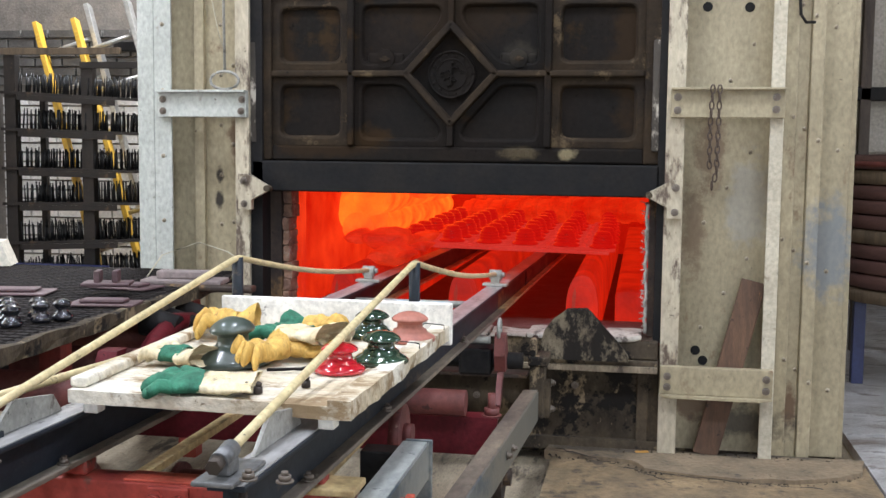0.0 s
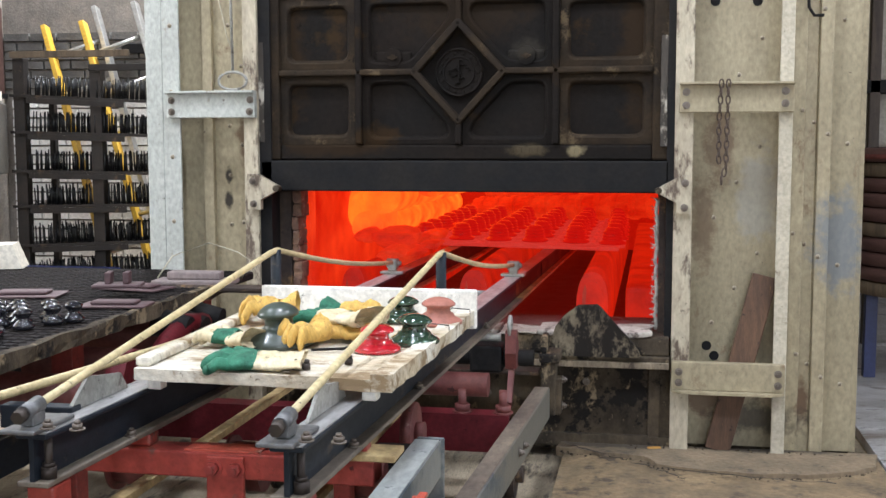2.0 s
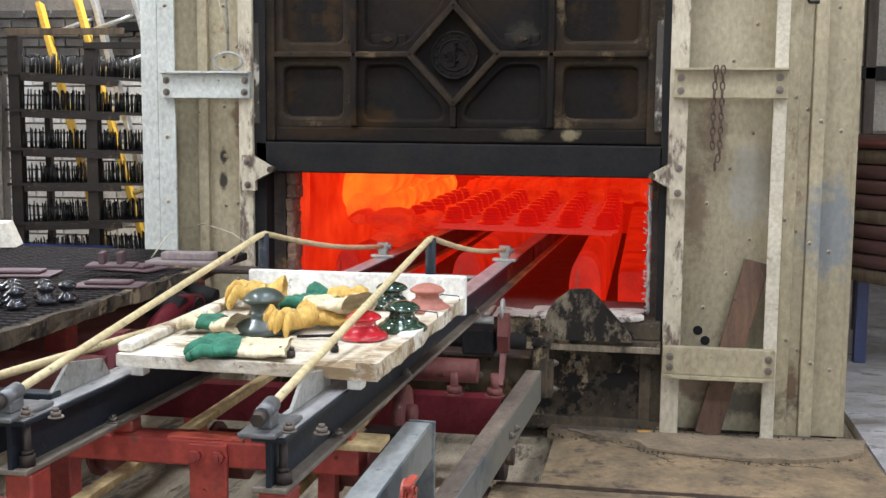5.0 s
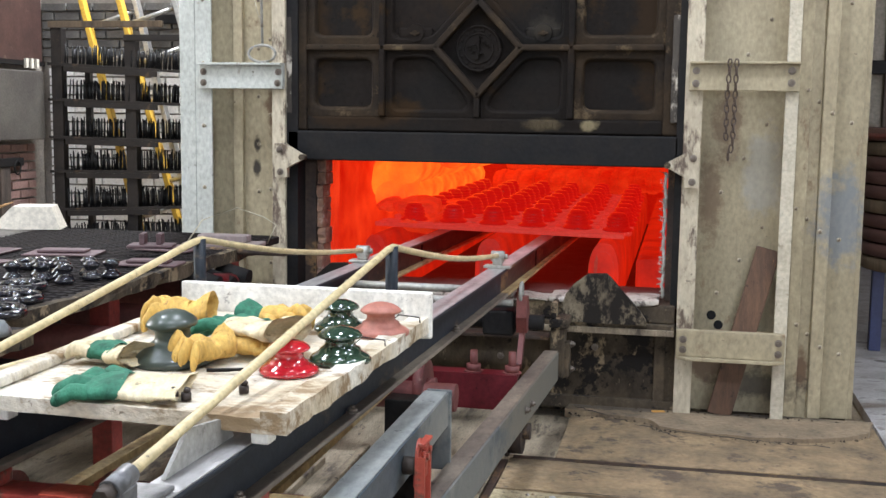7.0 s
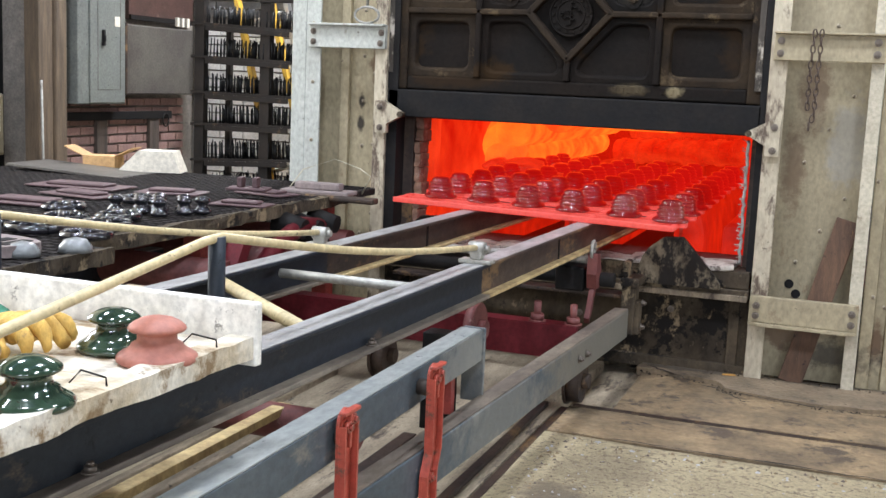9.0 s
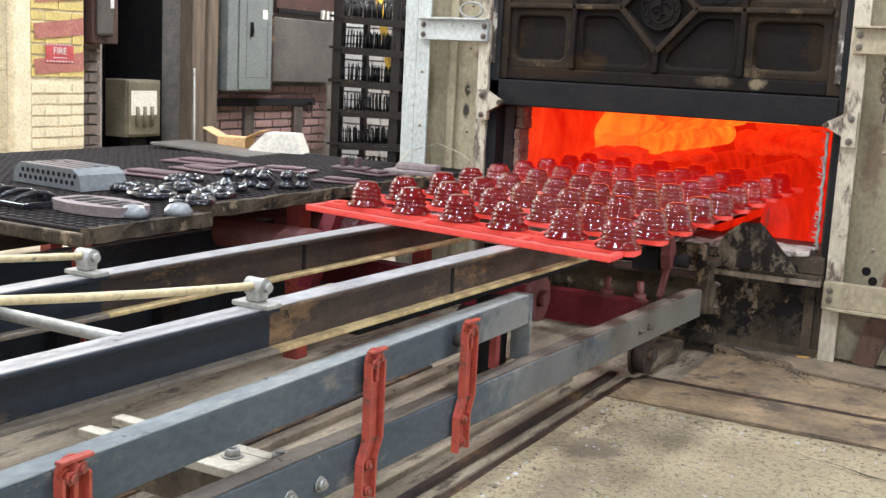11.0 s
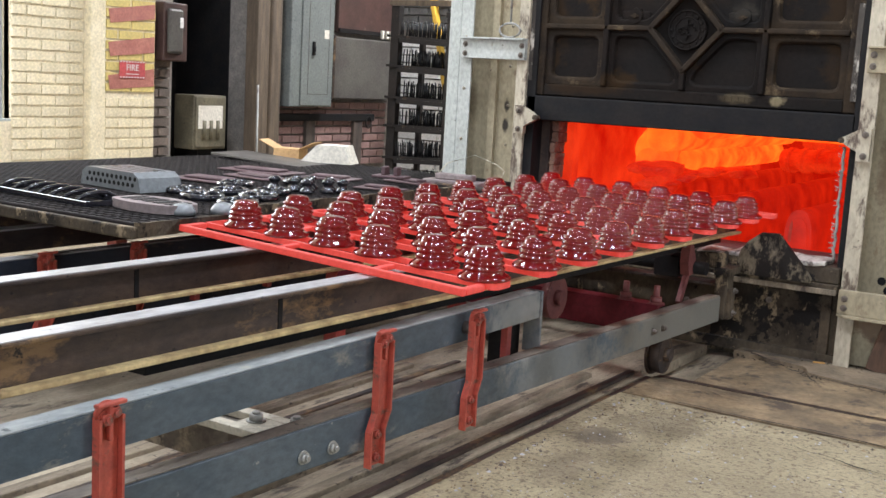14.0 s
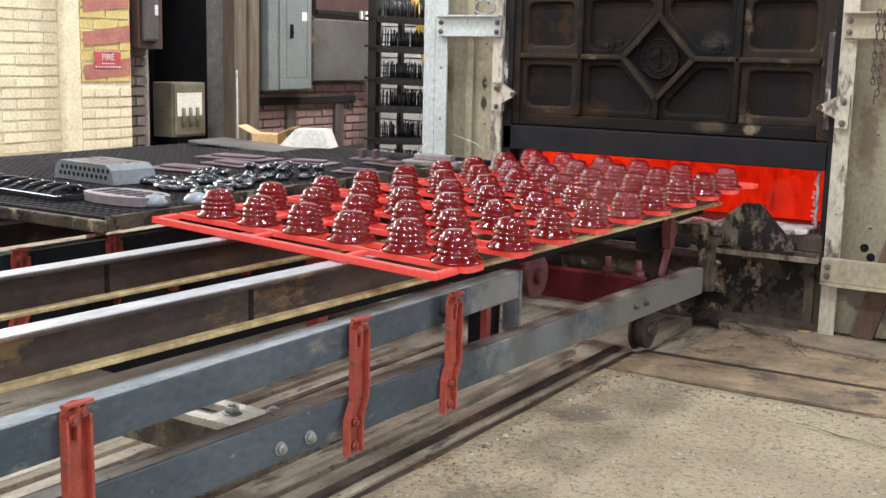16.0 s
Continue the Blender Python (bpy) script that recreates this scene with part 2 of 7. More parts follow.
RED_PAINT = mat("red_paint", (0.36, 0.055, 0.038), (0.26, 0.04, 0.033), 0.45, 0, 8, 0.15, (0.12, 0.06, 0.045), 0.3, 12)
ORANGE_RED = mat("orange_red_paint", (0.48, 0.09, 0.055), (0.34, 0.055, 0.038), 0.42, 0, 9, 0.2, (0.13, 0.06, 0.042), 0.42, 12, specks=((0.5, 0.34, 0.26), 24, 0.66))
DULL_RED = mat("dusty_red_paint", (0.17, 0.048, 0.04), (0.11, 0.026, 0.025), 0.6, 0, 8, 0.15, (0.35, 0.25, 0.2), 0.2, 8)
MAROON = mat("maroon_paint", (0.075, 0.007, 0.011), (0.11, 0.013, 0.018), 0.45, 0, 6, 0.1, (0.2, 0.12, 0.1), 0.2, 8, spec=0.2)
PIPE = mat("yellowed_pipe", (0.62, 0.51, 0.29), (0.5, 0.4, 0.22), 0.45, 0, 12, 0.1, (0.1, 0.075, 0.05), 0.27, 34)
BOARD = mat("weathered_white_board", (0.74, 0.7, 0.61), (0.52, 0.43, 0.3), 0.8, 0, 5, 0.5, (0.26, 0.18, 0.1), 0.48, 6, (0.7, 1.2, 1), specks=((0.16, 0.12, 0.08), 26, 0.65))
WHITE_BOARD = mat("white_painted_board", (0.84, 0.82, 0.77), (0.76, 0.73, 0.67), 0.6, 0, 5, 0.15, (0.35, 0.28, 0.2), 0.2, 14)
PLANK = mat("brown_plank", (0.15, 0.08, 0.045), (0.075, 0.042, 0.028), 0.75, 0, 5, 0.25, (0.3, 0.15, 0.06), 0.25, 5, (5, 5, 0.6))
TABLE = mat("charred_table_mesh", (0.017, 0.0145, 0.0145), (0.029, 0.024, 0.022), 0.8, 0.0, 14, 0.5, (0.06, 0.045, 0.034), 0.3, 18, spec=0.12)
GREY_ENAMEL = mat("grey_enamel", (0.2, 0.21, 0.215), (0.16, 0.17, 0.175), 0.3, 0, 6, 0.05, coat=0.3)
BLACK_ENAMEL = mat("black_enamel", (0.012, 0.012, 0.016), (0.02, 0.02, 0.025), 0.14, 0, 6, 0.03, coat=0.6)
DUST_PINK = mat("dusty_red_plate", (0.1, 0.058, 0.062), (0.07, 0.036, 0.04), 0.6, 0, 8, 0.15)
DULL_GREY = mat("dull_grey_primer", (0.25, 0.2, 0.19), (0.19, 0.15, 0.145), 0.7, 0, 8, 0.1)
CARDBOARD = mat("cardboard", (0.5, 0.3, 0.13), (0.42, 0.25, 0.11), 0.8, 0, 6, 0.1)
PAPER = mat("white_card", (0.68, 0.63, 0.54), (0.6, 0.55, 0.46), 0.8, 0, 5, 0.05)
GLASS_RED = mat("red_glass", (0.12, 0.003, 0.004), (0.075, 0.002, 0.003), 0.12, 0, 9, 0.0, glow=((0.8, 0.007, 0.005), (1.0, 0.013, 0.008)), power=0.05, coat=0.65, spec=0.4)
for k in list(GLASS_RED.node_tree.links):
    if k.to_socket.name == "Roughness":
        GLASS_RED.node_tree.links.remove(k)
for socket, value in (("Roughness", 0.03), ("Transmission Weight", 0.22), ("IOR", 1.5)):
    GLASS_RED.node_tree.nodes["Principled BSDF"].inputs[socket].default_value = value
# glow put in by world y: strong within the hot furnace, faint outside
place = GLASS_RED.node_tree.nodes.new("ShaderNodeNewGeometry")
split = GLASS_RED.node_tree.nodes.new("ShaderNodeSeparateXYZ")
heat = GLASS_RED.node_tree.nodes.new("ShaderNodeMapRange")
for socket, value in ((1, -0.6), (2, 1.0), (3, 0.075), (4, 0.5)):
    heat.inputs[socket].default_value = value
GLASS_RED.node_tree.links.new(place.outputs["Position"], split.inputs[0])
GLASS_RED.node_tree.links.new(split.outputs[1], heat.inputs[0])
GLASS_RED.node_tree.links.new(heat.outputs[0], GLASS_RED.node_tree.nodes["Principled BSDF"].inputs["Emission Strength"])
GLAZE_GREEN = mat("dark_green_glaze", (0.016, 0.04, 0.026), (0.03, 0.06, 0.036), 0.12, 0, 7, 0.03, coat=1.0)
GLAZE_GREY = mat("grey_green_glaze", (0.055, 0.075, 0.06), (0.04, 0.05, 0.042), 0.35, 0, 7, 0.05, coat=0.2)
GLAZE_SCARLET = mat("scarlet_glaze", (0.55, 0.015, 0.025), (0.45, 0.01, 0.02), 0.12, 0, 7, 0.02, coat=1.0)
CLAY_PINK = mat("matt_pink_clay", (0.42, 0.16, 0.115), (0.36, 0.13, 0.095), 0.55, 0, 7, 0.08)
GLOVE_TAN = mat("tan_leather", (0.7, 0.44, 0.11), (0.5, 0.3, 0.07), 0.8, 0, 16, 0.4, (0.3, 0.18, 0.07), 0.3, 20)
GLOVE_GREEN = mat("green_cloth", (0.035, 0.19, 0.11), (0.018, 0.1, 0.06), 0.85, 0, 18, 0.4)
GLOVE_CREAM = mat("cream_canvas", (0.72, 0.63, 0.44), (0.58, 0.48, 0.3), 0.85, 0, 14, 0.4, (0.4, 0.3, 0.17), 0.25, 18)
CHAIN = mat("rusty_chain", (0.12, 0.085, 0.065), (0.07, 0.05, 0.04), 0.6, 0.5, 30, 0.1)
BOLT = mat("bolt_steel", (0.25, 0.22, 0.19), (0.14, 0.11, 0.09), 0.5, 0.6, 30, 0.1)
DARK_BOLT = mat("dark_bolt", (0.07, 0.055, 0.045), (0.04, 0.03, 0.027), 0.6, 0.5, 30, 0.1)
GALV = mat("galvanised_clamp", (0.45, 0.44, 0.4), (0.34, 0.33, 0.3), 0.45, 0.4, 16, 0.1)
CREAM_BRICK = mat("cream_painted_brick", (0.76, 0.66, 0.46), (0.68, 0.58, 0.38), 0.7, 0, 9, 0.3, (0.4, 0.3, 0.18), 0.24, 7, vary=0.07, specks=((0.2, 0.15, 0.1), 20, 0.69))
CREAM_JOINT = mat("cream_joint", (0.74, 0.64, 0.45), (0.66, 0.56, 0.38), 0.85, 0, 9, 0.3)
YELLOW_BRICK = mat("yellow_painted_brick", (0.64, 0.5, 0.17), (0.56, 0.43, 0.15), 0.7, 0, 9, 0.3, (0.35, 0.25, 0.12), 0.2, 12)
STRIPE_RED = mat("faded_red_stripe", (0.42, 0.16, 0.12), (0.34, 0.12, 0.09), 0.7, 0, 9, 0.3)
OLD_BRICK = mat("sooty_brick", (0.17, 0.13, 0.105), (0.11, 0.085, 0.07), 0.85, 0, 9, 0.4, (0.3, 0.25, 0.2), 0.2, 9, vary=0.2)
ROSE_BRICK = mat("faded_red_brick", (0.28, 0.17, 0.145), (0.22, 0.13, 0.115), 0.85, 0, 9, 0.4, (0.36, 0.3, 0.26), 0.25, 9, vary=0.18)
GREY_BRICK = mat("grey_washed_brick", (0.15, 0.142, 0.13), (0.1, 0.094, 0.087), 0.8, 0, 9, 0.35, (0.15, 0.11, 0.09), 0.3, 8, vary=0.16)
# paler than the upper brick: sunlight on the lower wall put into colour
SUNLIT_BRICK = mat("sunlit_brick", (0.84, 0.82, 0.79), (0.76, 0.74, 0.7), 0.8, 0, 9, 0.35, (0.4, 0.33, 0.28), 0.25, 8, vary=0.1)
JOINT = mat("old_mortar", (0.26, 0.23, 0.2), (0.19, 0.17, 0.15), 0.9, 0, 12, 0.3)
SIGN_RED = mat("sign_red", (0.52, 0.08, 0.08), None, 0.5, 0, 6, 0.02)
SIGN_WHITE = mat("sign_white", (0.75, 0.72, 0.68), None, 0.5, 0, 6, 0.02)
PANEL_GREY = mat("grey_panel_paint", (0.19, 0.205, 0.19), (0.15, 0.162, 0.155), 0.38, 0.1, 4, 0.05, (0.2, 0.17, 0.14), 0.16, 8)
DULL_SHEET = mat("dull_sheet_steel", (0.13, 0.12, 0.105), (0.085, 0.075, 0.068), 0.45, 0.3, 3, 0.08)
DARK_WOOD = mat("dark_old_wood", (0.075, 0.055, 0.042), (0.045, 0.034, 0.028), 0.8, 0, 5, 0.3, stretch=(4, 4, 0.6))
TIMBER = mat("timber_post", (0.16, 0.115, 0.075), (0.085, 0.062, 0.043), 0.8, 0, 5, 0.3, stretch=(5, 5, 0.5))
OLIVE = mat("olive_box_paint", (0.16, 0.135, 0.085), (0.1, 0.085, 0.055), 0.6, 0, 4, 0.08, (0.12, 0.09, 0.06), 0.25, 6)
LADDER_YELLOW = mat("yellow_fibreglass", (0.6, 0.36, 0.04), (0.5, 0.29, 0.03), 0.5, 0, 6, 0.05)
ALU = mat("aluminium", (0.62, 0.62, 0.6), None, 0.35, 0.8, 12, 0.03)
RACK_IRON = mat("dark_rack_iron", (0.022, 0.015, 0.012), (0.012, 0.009, 0.008), 0.6, 0.2, 9, 0.2, (0.075, 0.045, 0.028), 0.3, 8)
PIN = mat("dark_pins", (0.014, 0.015, 0.017), (0.026, 0.026, 0.028), 0.4, 0.5, 12, 0.05)
VAT = mat("maroon_stave", (0.11, 0.055, 0.05), (0.075, 0.035, 0.034), 0.55, 0, 5, 0.15, stretch=(0.6, 0.6, 5))
DIRTY_BAR = mat("dirt_caked_bar", (0.3, 0.24, 0.165), (0.14, 0.11, 0.078), 0.8, 0, 6, 0.4, (0.07, 0.052, 0.04), 0.4, 7, (3, 0.5, 1))
# two dark strips along the furnace foot hold dirt and painted shade
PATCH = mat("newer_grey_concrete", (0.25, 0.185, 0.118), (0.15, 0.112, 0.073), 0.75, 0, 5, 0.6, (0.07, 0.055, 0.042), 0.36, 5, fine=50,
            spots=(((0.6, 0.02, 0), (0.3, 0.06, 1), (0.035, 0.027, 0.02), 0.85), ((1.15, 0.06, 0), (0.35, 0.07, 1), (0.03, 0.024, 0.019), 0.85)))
CONCRETE = mat("concrete", (0.32, 0.225, 0.125), (0.14, 0.1, 0.06), 0.8, 0, 3.6, 1.0, (0.085, 0.06, 0.04), 0.44, 4.6, fine=38, specks=((0.05, 0.038, 0.03), 20, 0.63))
# spots near x 0.5 paint the machine's shadow band in with the stains
AGGREGATE = mat("exposed_aggregate", (0.45, 0.37, 0.225), (0.3, 0.24, 0.145), 0.85, 0, 1.4, 1.0, (0.2, 0.155, 0.1), 0.5, 42, fine=90, specks=((0.12, 0.09, 0.06), 60, 0.6),
                spots=(((0.5, -2.05, 0), (0.1, 0.22, 1), (0.16, 0.12, 0.08), 0.5), ((0.45, -1.65, 0), (0.12, 0.14, 1), (0.12, 0.09, 0.065), 0.7), ((0.5, -2.6, 0), (0.07, 0.2, 1), (0.13, 0.1, 0.07), 0.6),
                       ((0.55, -1.35, 0), (0.2, 0.2, 1), (0.14, 0.105, 0.07), 0.45), ((0.75, -2.3, 0), (0.12, 0.3, 1), (0.2, 0.15, 0.1), 0.25), ((1.3, -1.9, 0), (0.3, 0.3, 1), (0.24, 0.19, 0.125), 0.25)))
DARK_FLOOR = mat("oily_concrete", (0.44, 0.36, 0.255), (0.21, 0.168, 0.118), 0.75, 0, 3, 0.7, (0.085, 0.065, 0.05), 0.42, 4, (2.6, 0.6, 1))
# pale bluish tone carries the daylight that falls right of the furnace
PALE_FLOOR = mat("daylit_wet_concrete", (0.5, 0.49, 0.49), (0.3, 0.28, 0.27), 0.3, 0, 4, 0.6, (0.19, 0.155, 0.13), 0.42, 5, (1, 1.6, 1))
HALL_WALL = mat("hall_plaster", (0.34, 0.3, 0.26), (0.27, 0.24, 0.2), 0.85, 0, 3, 0.2)
HALL_ROOF = mat("hall_roof_boards", (0.16, 0.13, 0.11), (0.11, 0.09, 0.08), 0.85, 0, 3, 0.2)
WINDOW_GLASS = mat("bright_frosted_pane", (0.8, 0.8, 0.8), None, 0.5, 0, 3, 0.0, glow=((0.9, 0.95, 1.0), (1, 1, 1)), power=3.0)
BLUE_TARP = mat("blue_plastic", (0.03, 0.05, 0.22), None, 0.5, 0, 6, 0.05)
BLUE_POST = mat("navy_post_paint", (0.03, 0.04, 0.12), None, 0.5, 0, 6, 0.05)
WIRE = mat("pale_wire", (0.55, 0.5, 0.38), None, 0.5, 0.3, 8, 0.0)
DARK_BROWN = mat("dark_brown_paint", (0.07, 0.035, 0.028), (0.045, 0.022, 0.018), 0.55, 0, 6, 0.1, (0.12, 0.08, 0.06), 0.25, 9)
LEAF = mat("ochre_scrap", (0.5, 0.25, 0.05), None, 0.7, 0, 8, 0.1)

# ---- mesh helpers ----


def box(bm, x0, x1, y0, y1, z0, z1, bev=0.0, m=None):
    vs = [bm.verts.new((x, y, z)) for z in (z0, z1) for y in (y0, y1) for x in (x0, x1)]
    fs = [bm.faces.new([vs[i] for i in q]) for q in ((0, 2, 3, 1), (4, 5, 7, 6), (0, 1, 5, 4), (2, 6, 7, 3), (0, 4, 6, 2), (1, 3, 7, 5))]
    if bev:
        es = list({e for f in fs for e in f.edges})
        made = bmesh.ops.bevel(bm, geom=es, offset=bev, segments=2, affect="EDGES", profile=0.5)
        vs = list({v for f in made["faces"] for v in f.verts} | {v for v in vs if v.is_valid})
    if m is not None:
        bmesh.ops.transform(bm, matrix=m, verts=[v for v in vs if v.is_valid])
    return bm


def tube(bm, a, b, r, seg=16, r2=None, caps=True):
    a, b = Vector(a), Vector(b)
    q = (b - a).to_track_quat("Z", "Y").to_matrix()
    rings = []
    for p, rad in ((a, r), (b, r if r2 is None else r2)):
        rings.append([bm.verts.new(p + q @ Vector((rad * math.cos(k * math.tau / seg), rad * math.sin(k * math.tau / seg), 0))) for k in range(seg)])
    for k in range(seg):
        f = bm.faces.new((rings[0][k], rings[0][(k + 1) % seg], rings[1][(k + 1) % seg], rings[1][k]))
        f.smooth = True
    if caps:
        bm.faces.new(rings[0][::-1])
        bm.faces.new(rings[1])
    return bm


def sweep(bm, pts, r, seg=10):
    """A round bar along a line of points."""
    pts = [Vector(p) for p in pts]
    rings = []
    for i, p in enumerate(pts):
        d = (pts[min(i + 1, len(pts) - 1)] - pts[max(i - 1, 0)]).normalized()
        u = d.cross(Vector((1, 0, 0)) if abs(d.x) < 0.9 else Vector((0, 0, 1))).normalized()
        v = d.cross(u)
        rings.append([bm.verts.new(p + r * (math.cos(k * math.tau / seg) * u + math.sin(k * math.tau / seg) * v)) for k in range(seg)])
    for a, b in zip(rings, rings[1:]):
        for k in range(seg):
            bm.faces.new((a[k], a[(k + 1) % seg], b[(k + 1) % seg], b[k])).smooth = True
    bm.faces.new(rings[0][::-1])
    bm.faces.new(rings[-1])
    return bm


def lathe(bm, profile, seg=28, at=(0, 0, 0), squash=1.0):
    rings = []
    for r, z in profile:
        if r < 1e-5:
            rings.append([bm.verts.new((at[0], at[1], at[2] + z))])
        else:
            rings.append([bm.verts.new((at[0] + r * math.cos(k * math.tau / seg), at[1] + r * squash * math.sin(k * math.tau / seg), at[2] + z)) for k in range(seg)])
    for a, b in zip(rings, rings[1:]):
        for k in range(seg):
            k2 = (k + 1) % seg
            q = [a[k % len(a)], a[k2 % len(a)], b[k2 % len(b)], b[k % len(b)]]
            u = []
            for v in q:
                if v not in u:
                    u.append(v)
            if len(u) > 2:
                bm.faces.new(u).smooth = True
    if len(rings[0]) > 1:
        bm.faces.new(rings[0][::-1])
    return bm


def chipped(x0, x1, y0, y1, z0, z1, amp):
    """A board with worn, uneven faces and edges."""
    bm = bmesh.new()
    cells = [max(2, min(30, int((b - a) / 0.035))) for a, b in ((x0, x1), (y0, y1), (z0, z1))]
    box(bm, x0, x1, y0, y1, z0, z1)
    for axis in range(3):
        es = [e for e in bm.edges if abs((e.verts[0].co - e.verts[1].co)[axis]) > 1e-4]
        bmesh.ops.subdivide_edges(bm, edges=es, cuts=cells[axis] - 1, use_grid_fill=True)
    for v in bm.verts:
        p = v.co.copy()
        edge = sum((abs(p.x - x0) < 1e-4 or abs(p.x - x1) < 1e-4, abs(p.y - y0) < 1e-4 or abs(p.y - y1) < 1e-4, abs(p.z - z0) < 1e-4 or abs(p.z - z1) < 1e-4))
        v.co += amp * (0.3 if edge < 2 else 0.8) * noise.noise_vector(p * 23)
        if edge >= 2 and noise.noise(p * 7) > 0.3:
            v.co += (Vector(((x0 + x1) / 2, (y0 + y1) / 2, (z0 + z1) / 2)) - p).normalized() * amp
    return bm


def prism(bm, outline, axis, a, b):
    """A flat outline (list of pairs) drawn out along an axis from a to b."""
    def at(p, h):
        return {"x": (h, p[0], p[1]), "y": (p[0], h, p[1]), "z": (p[0], p[1], h)}[axis]
    lo, hi = [bm.verts.new(at(p, a)) for p in outline], [bm.verts.new(at(p, b)) for p in outline]
    n = len(outline)
    for k in range(n):
        bm.faces.new((lo[k], lo[(k + 1) % n], hi[(k + 1) % n], hi[k]))
    bm.faces.new(lo[::-1])
    bm.faces.new(hi)
    bmesh.ops.recalc_face_normals(bm, faces=bm.faces[:])
    return bm


def mesh_of(name, bm, material):
    me = bpy.data.meshes.new(name)
    bmesh.ops.recalc_face_normals(bm, faces=bm.faces[:])
    bm.to_mesh(me)
    bm.free()
    me.materials.append(material)
    return me


def part(name, bm, material, parent, label=""):
    ob = new(name, mesh_of(name, bm, material))
    ob.parent = parent
    return tagged(ob, label)


def piece(name, me, parent, m):
    ob = new(name, me)
    ob.parent = parent
    ob.matrix_basis = m
    return ob


def thing(name, label, category, m=None, group="", kind=""):
    ob = new(name)
    ob.empty_display_size = 0.05
    if m is not None:
        ob.matrix_basis = m
    return tagged(ob, label, category, group, kind)


def solid(name, bm, material, label, category, m=None, group="", kind=""):
    ob = new(name, mesh_of(name, bm, material))
    if m is not None:
        ob.matrix_basis = m
    return tagged(ob, label, category, group, kind)


def B(*a, **k):
    return box(bmesh.new(), *a, **k)


def bolt_mesh(name="bolt_mesh", material=None, r=0.011, h=0.012):
    """A hex head on a washer that stands out along -y."""
    bm = bmesh.new()
    tube(bm, (0, 0, 0), (0, -0.003, 0), r * 1.35, 14)
    tube(bm, (0, -0.003, 0), (0, -h, 0), r, 6)
    tube(bm, (0, -h, 0), (0, -h - 0.006, 0), r * 0.55, 10)
    return mesh_of(name, bm, material or BOLT)


BOLT_ME = bolt_mesh()
RIVET_BM = bmesh.new()
lathe(RIVET_BM, [(0.009, 0), (0.0086, 0.003), (0.006, 0.006), (0, 0.0075)], 10)
bmesh.ops.rotate(RIVET_BM, verts=RIVET_BM.verts[:], matrix=Matrix.Rotation(radians(90), 3, "X"))
RIVET_ME = mesh_of("rivet_mesh", RIVET_BM, PEELED)
RED_BOLT_ME = bolt_mesh("red_bolt_mesh", ORANGE_RED, 0.013, 0.014)
UP = pose(0, 0, 0, -90, 0, 0)
OUT_RIGHT = pose(0, 0, 0, 0, 0, 90)

# ---- hall: ground, walls, roof ----
bm = bmesh.new()
box(bm, -9, 12, -11, 9, -0.35, -0.05)
ground = solid("ground", bm, DARK_FLOOR, "dark oily earth and concrete under the hall", "floor", kind="structure")


def slab(x0, x1, y0, y1, material, label, cuts=5, rough=0.003, top=0.0):
    bm = bmesh.new()
    nx, ny = max(2, int((x1 - x0) / 0.12)), max(2, int((y1 - y0) / 0.12))
    top_v = [[bm.verts.new((x0 + (x1 - x0) * i / nx, y0 + (y1 - y0) * j / ny,
              top + rough * noise.noise((x0 + i * 0.37, y0 + j * 0.41, 0.3)) - (0.006 if i in (0, nx) or j in (0, ny) else 0))) for j in range(ny + 1)] for i in range(nx + 1)]
    for i in range(nx):
        for j in range(ny):
            bm.faces.new((top_v[i][j], top_v[i + 1][j], top_v[i + 1][j + 1], top_v[i][j + 1]))
    rim = [top_v[i][0] for i in range(nx + 1)] + [top_v[nx][j] for j in range(1, ny + 1)] + [top_v[i][ny] for i in range(nx - 1, -1, -1)] + [top_v[0][j] for j in range(ny - 1, 0, -1)]
    low = [bm.verts.new((v.co.x, v.co.y, -0.06)) for v in rim]
    for k in range(len(rim)):
        bm.faces.new((rim[k], low[k], low[(k + 1) % len(rim)], rim[(k + 1) % len(rim)]))
    ob = part("floor_slab", bm, material, ground, label)
    return ob


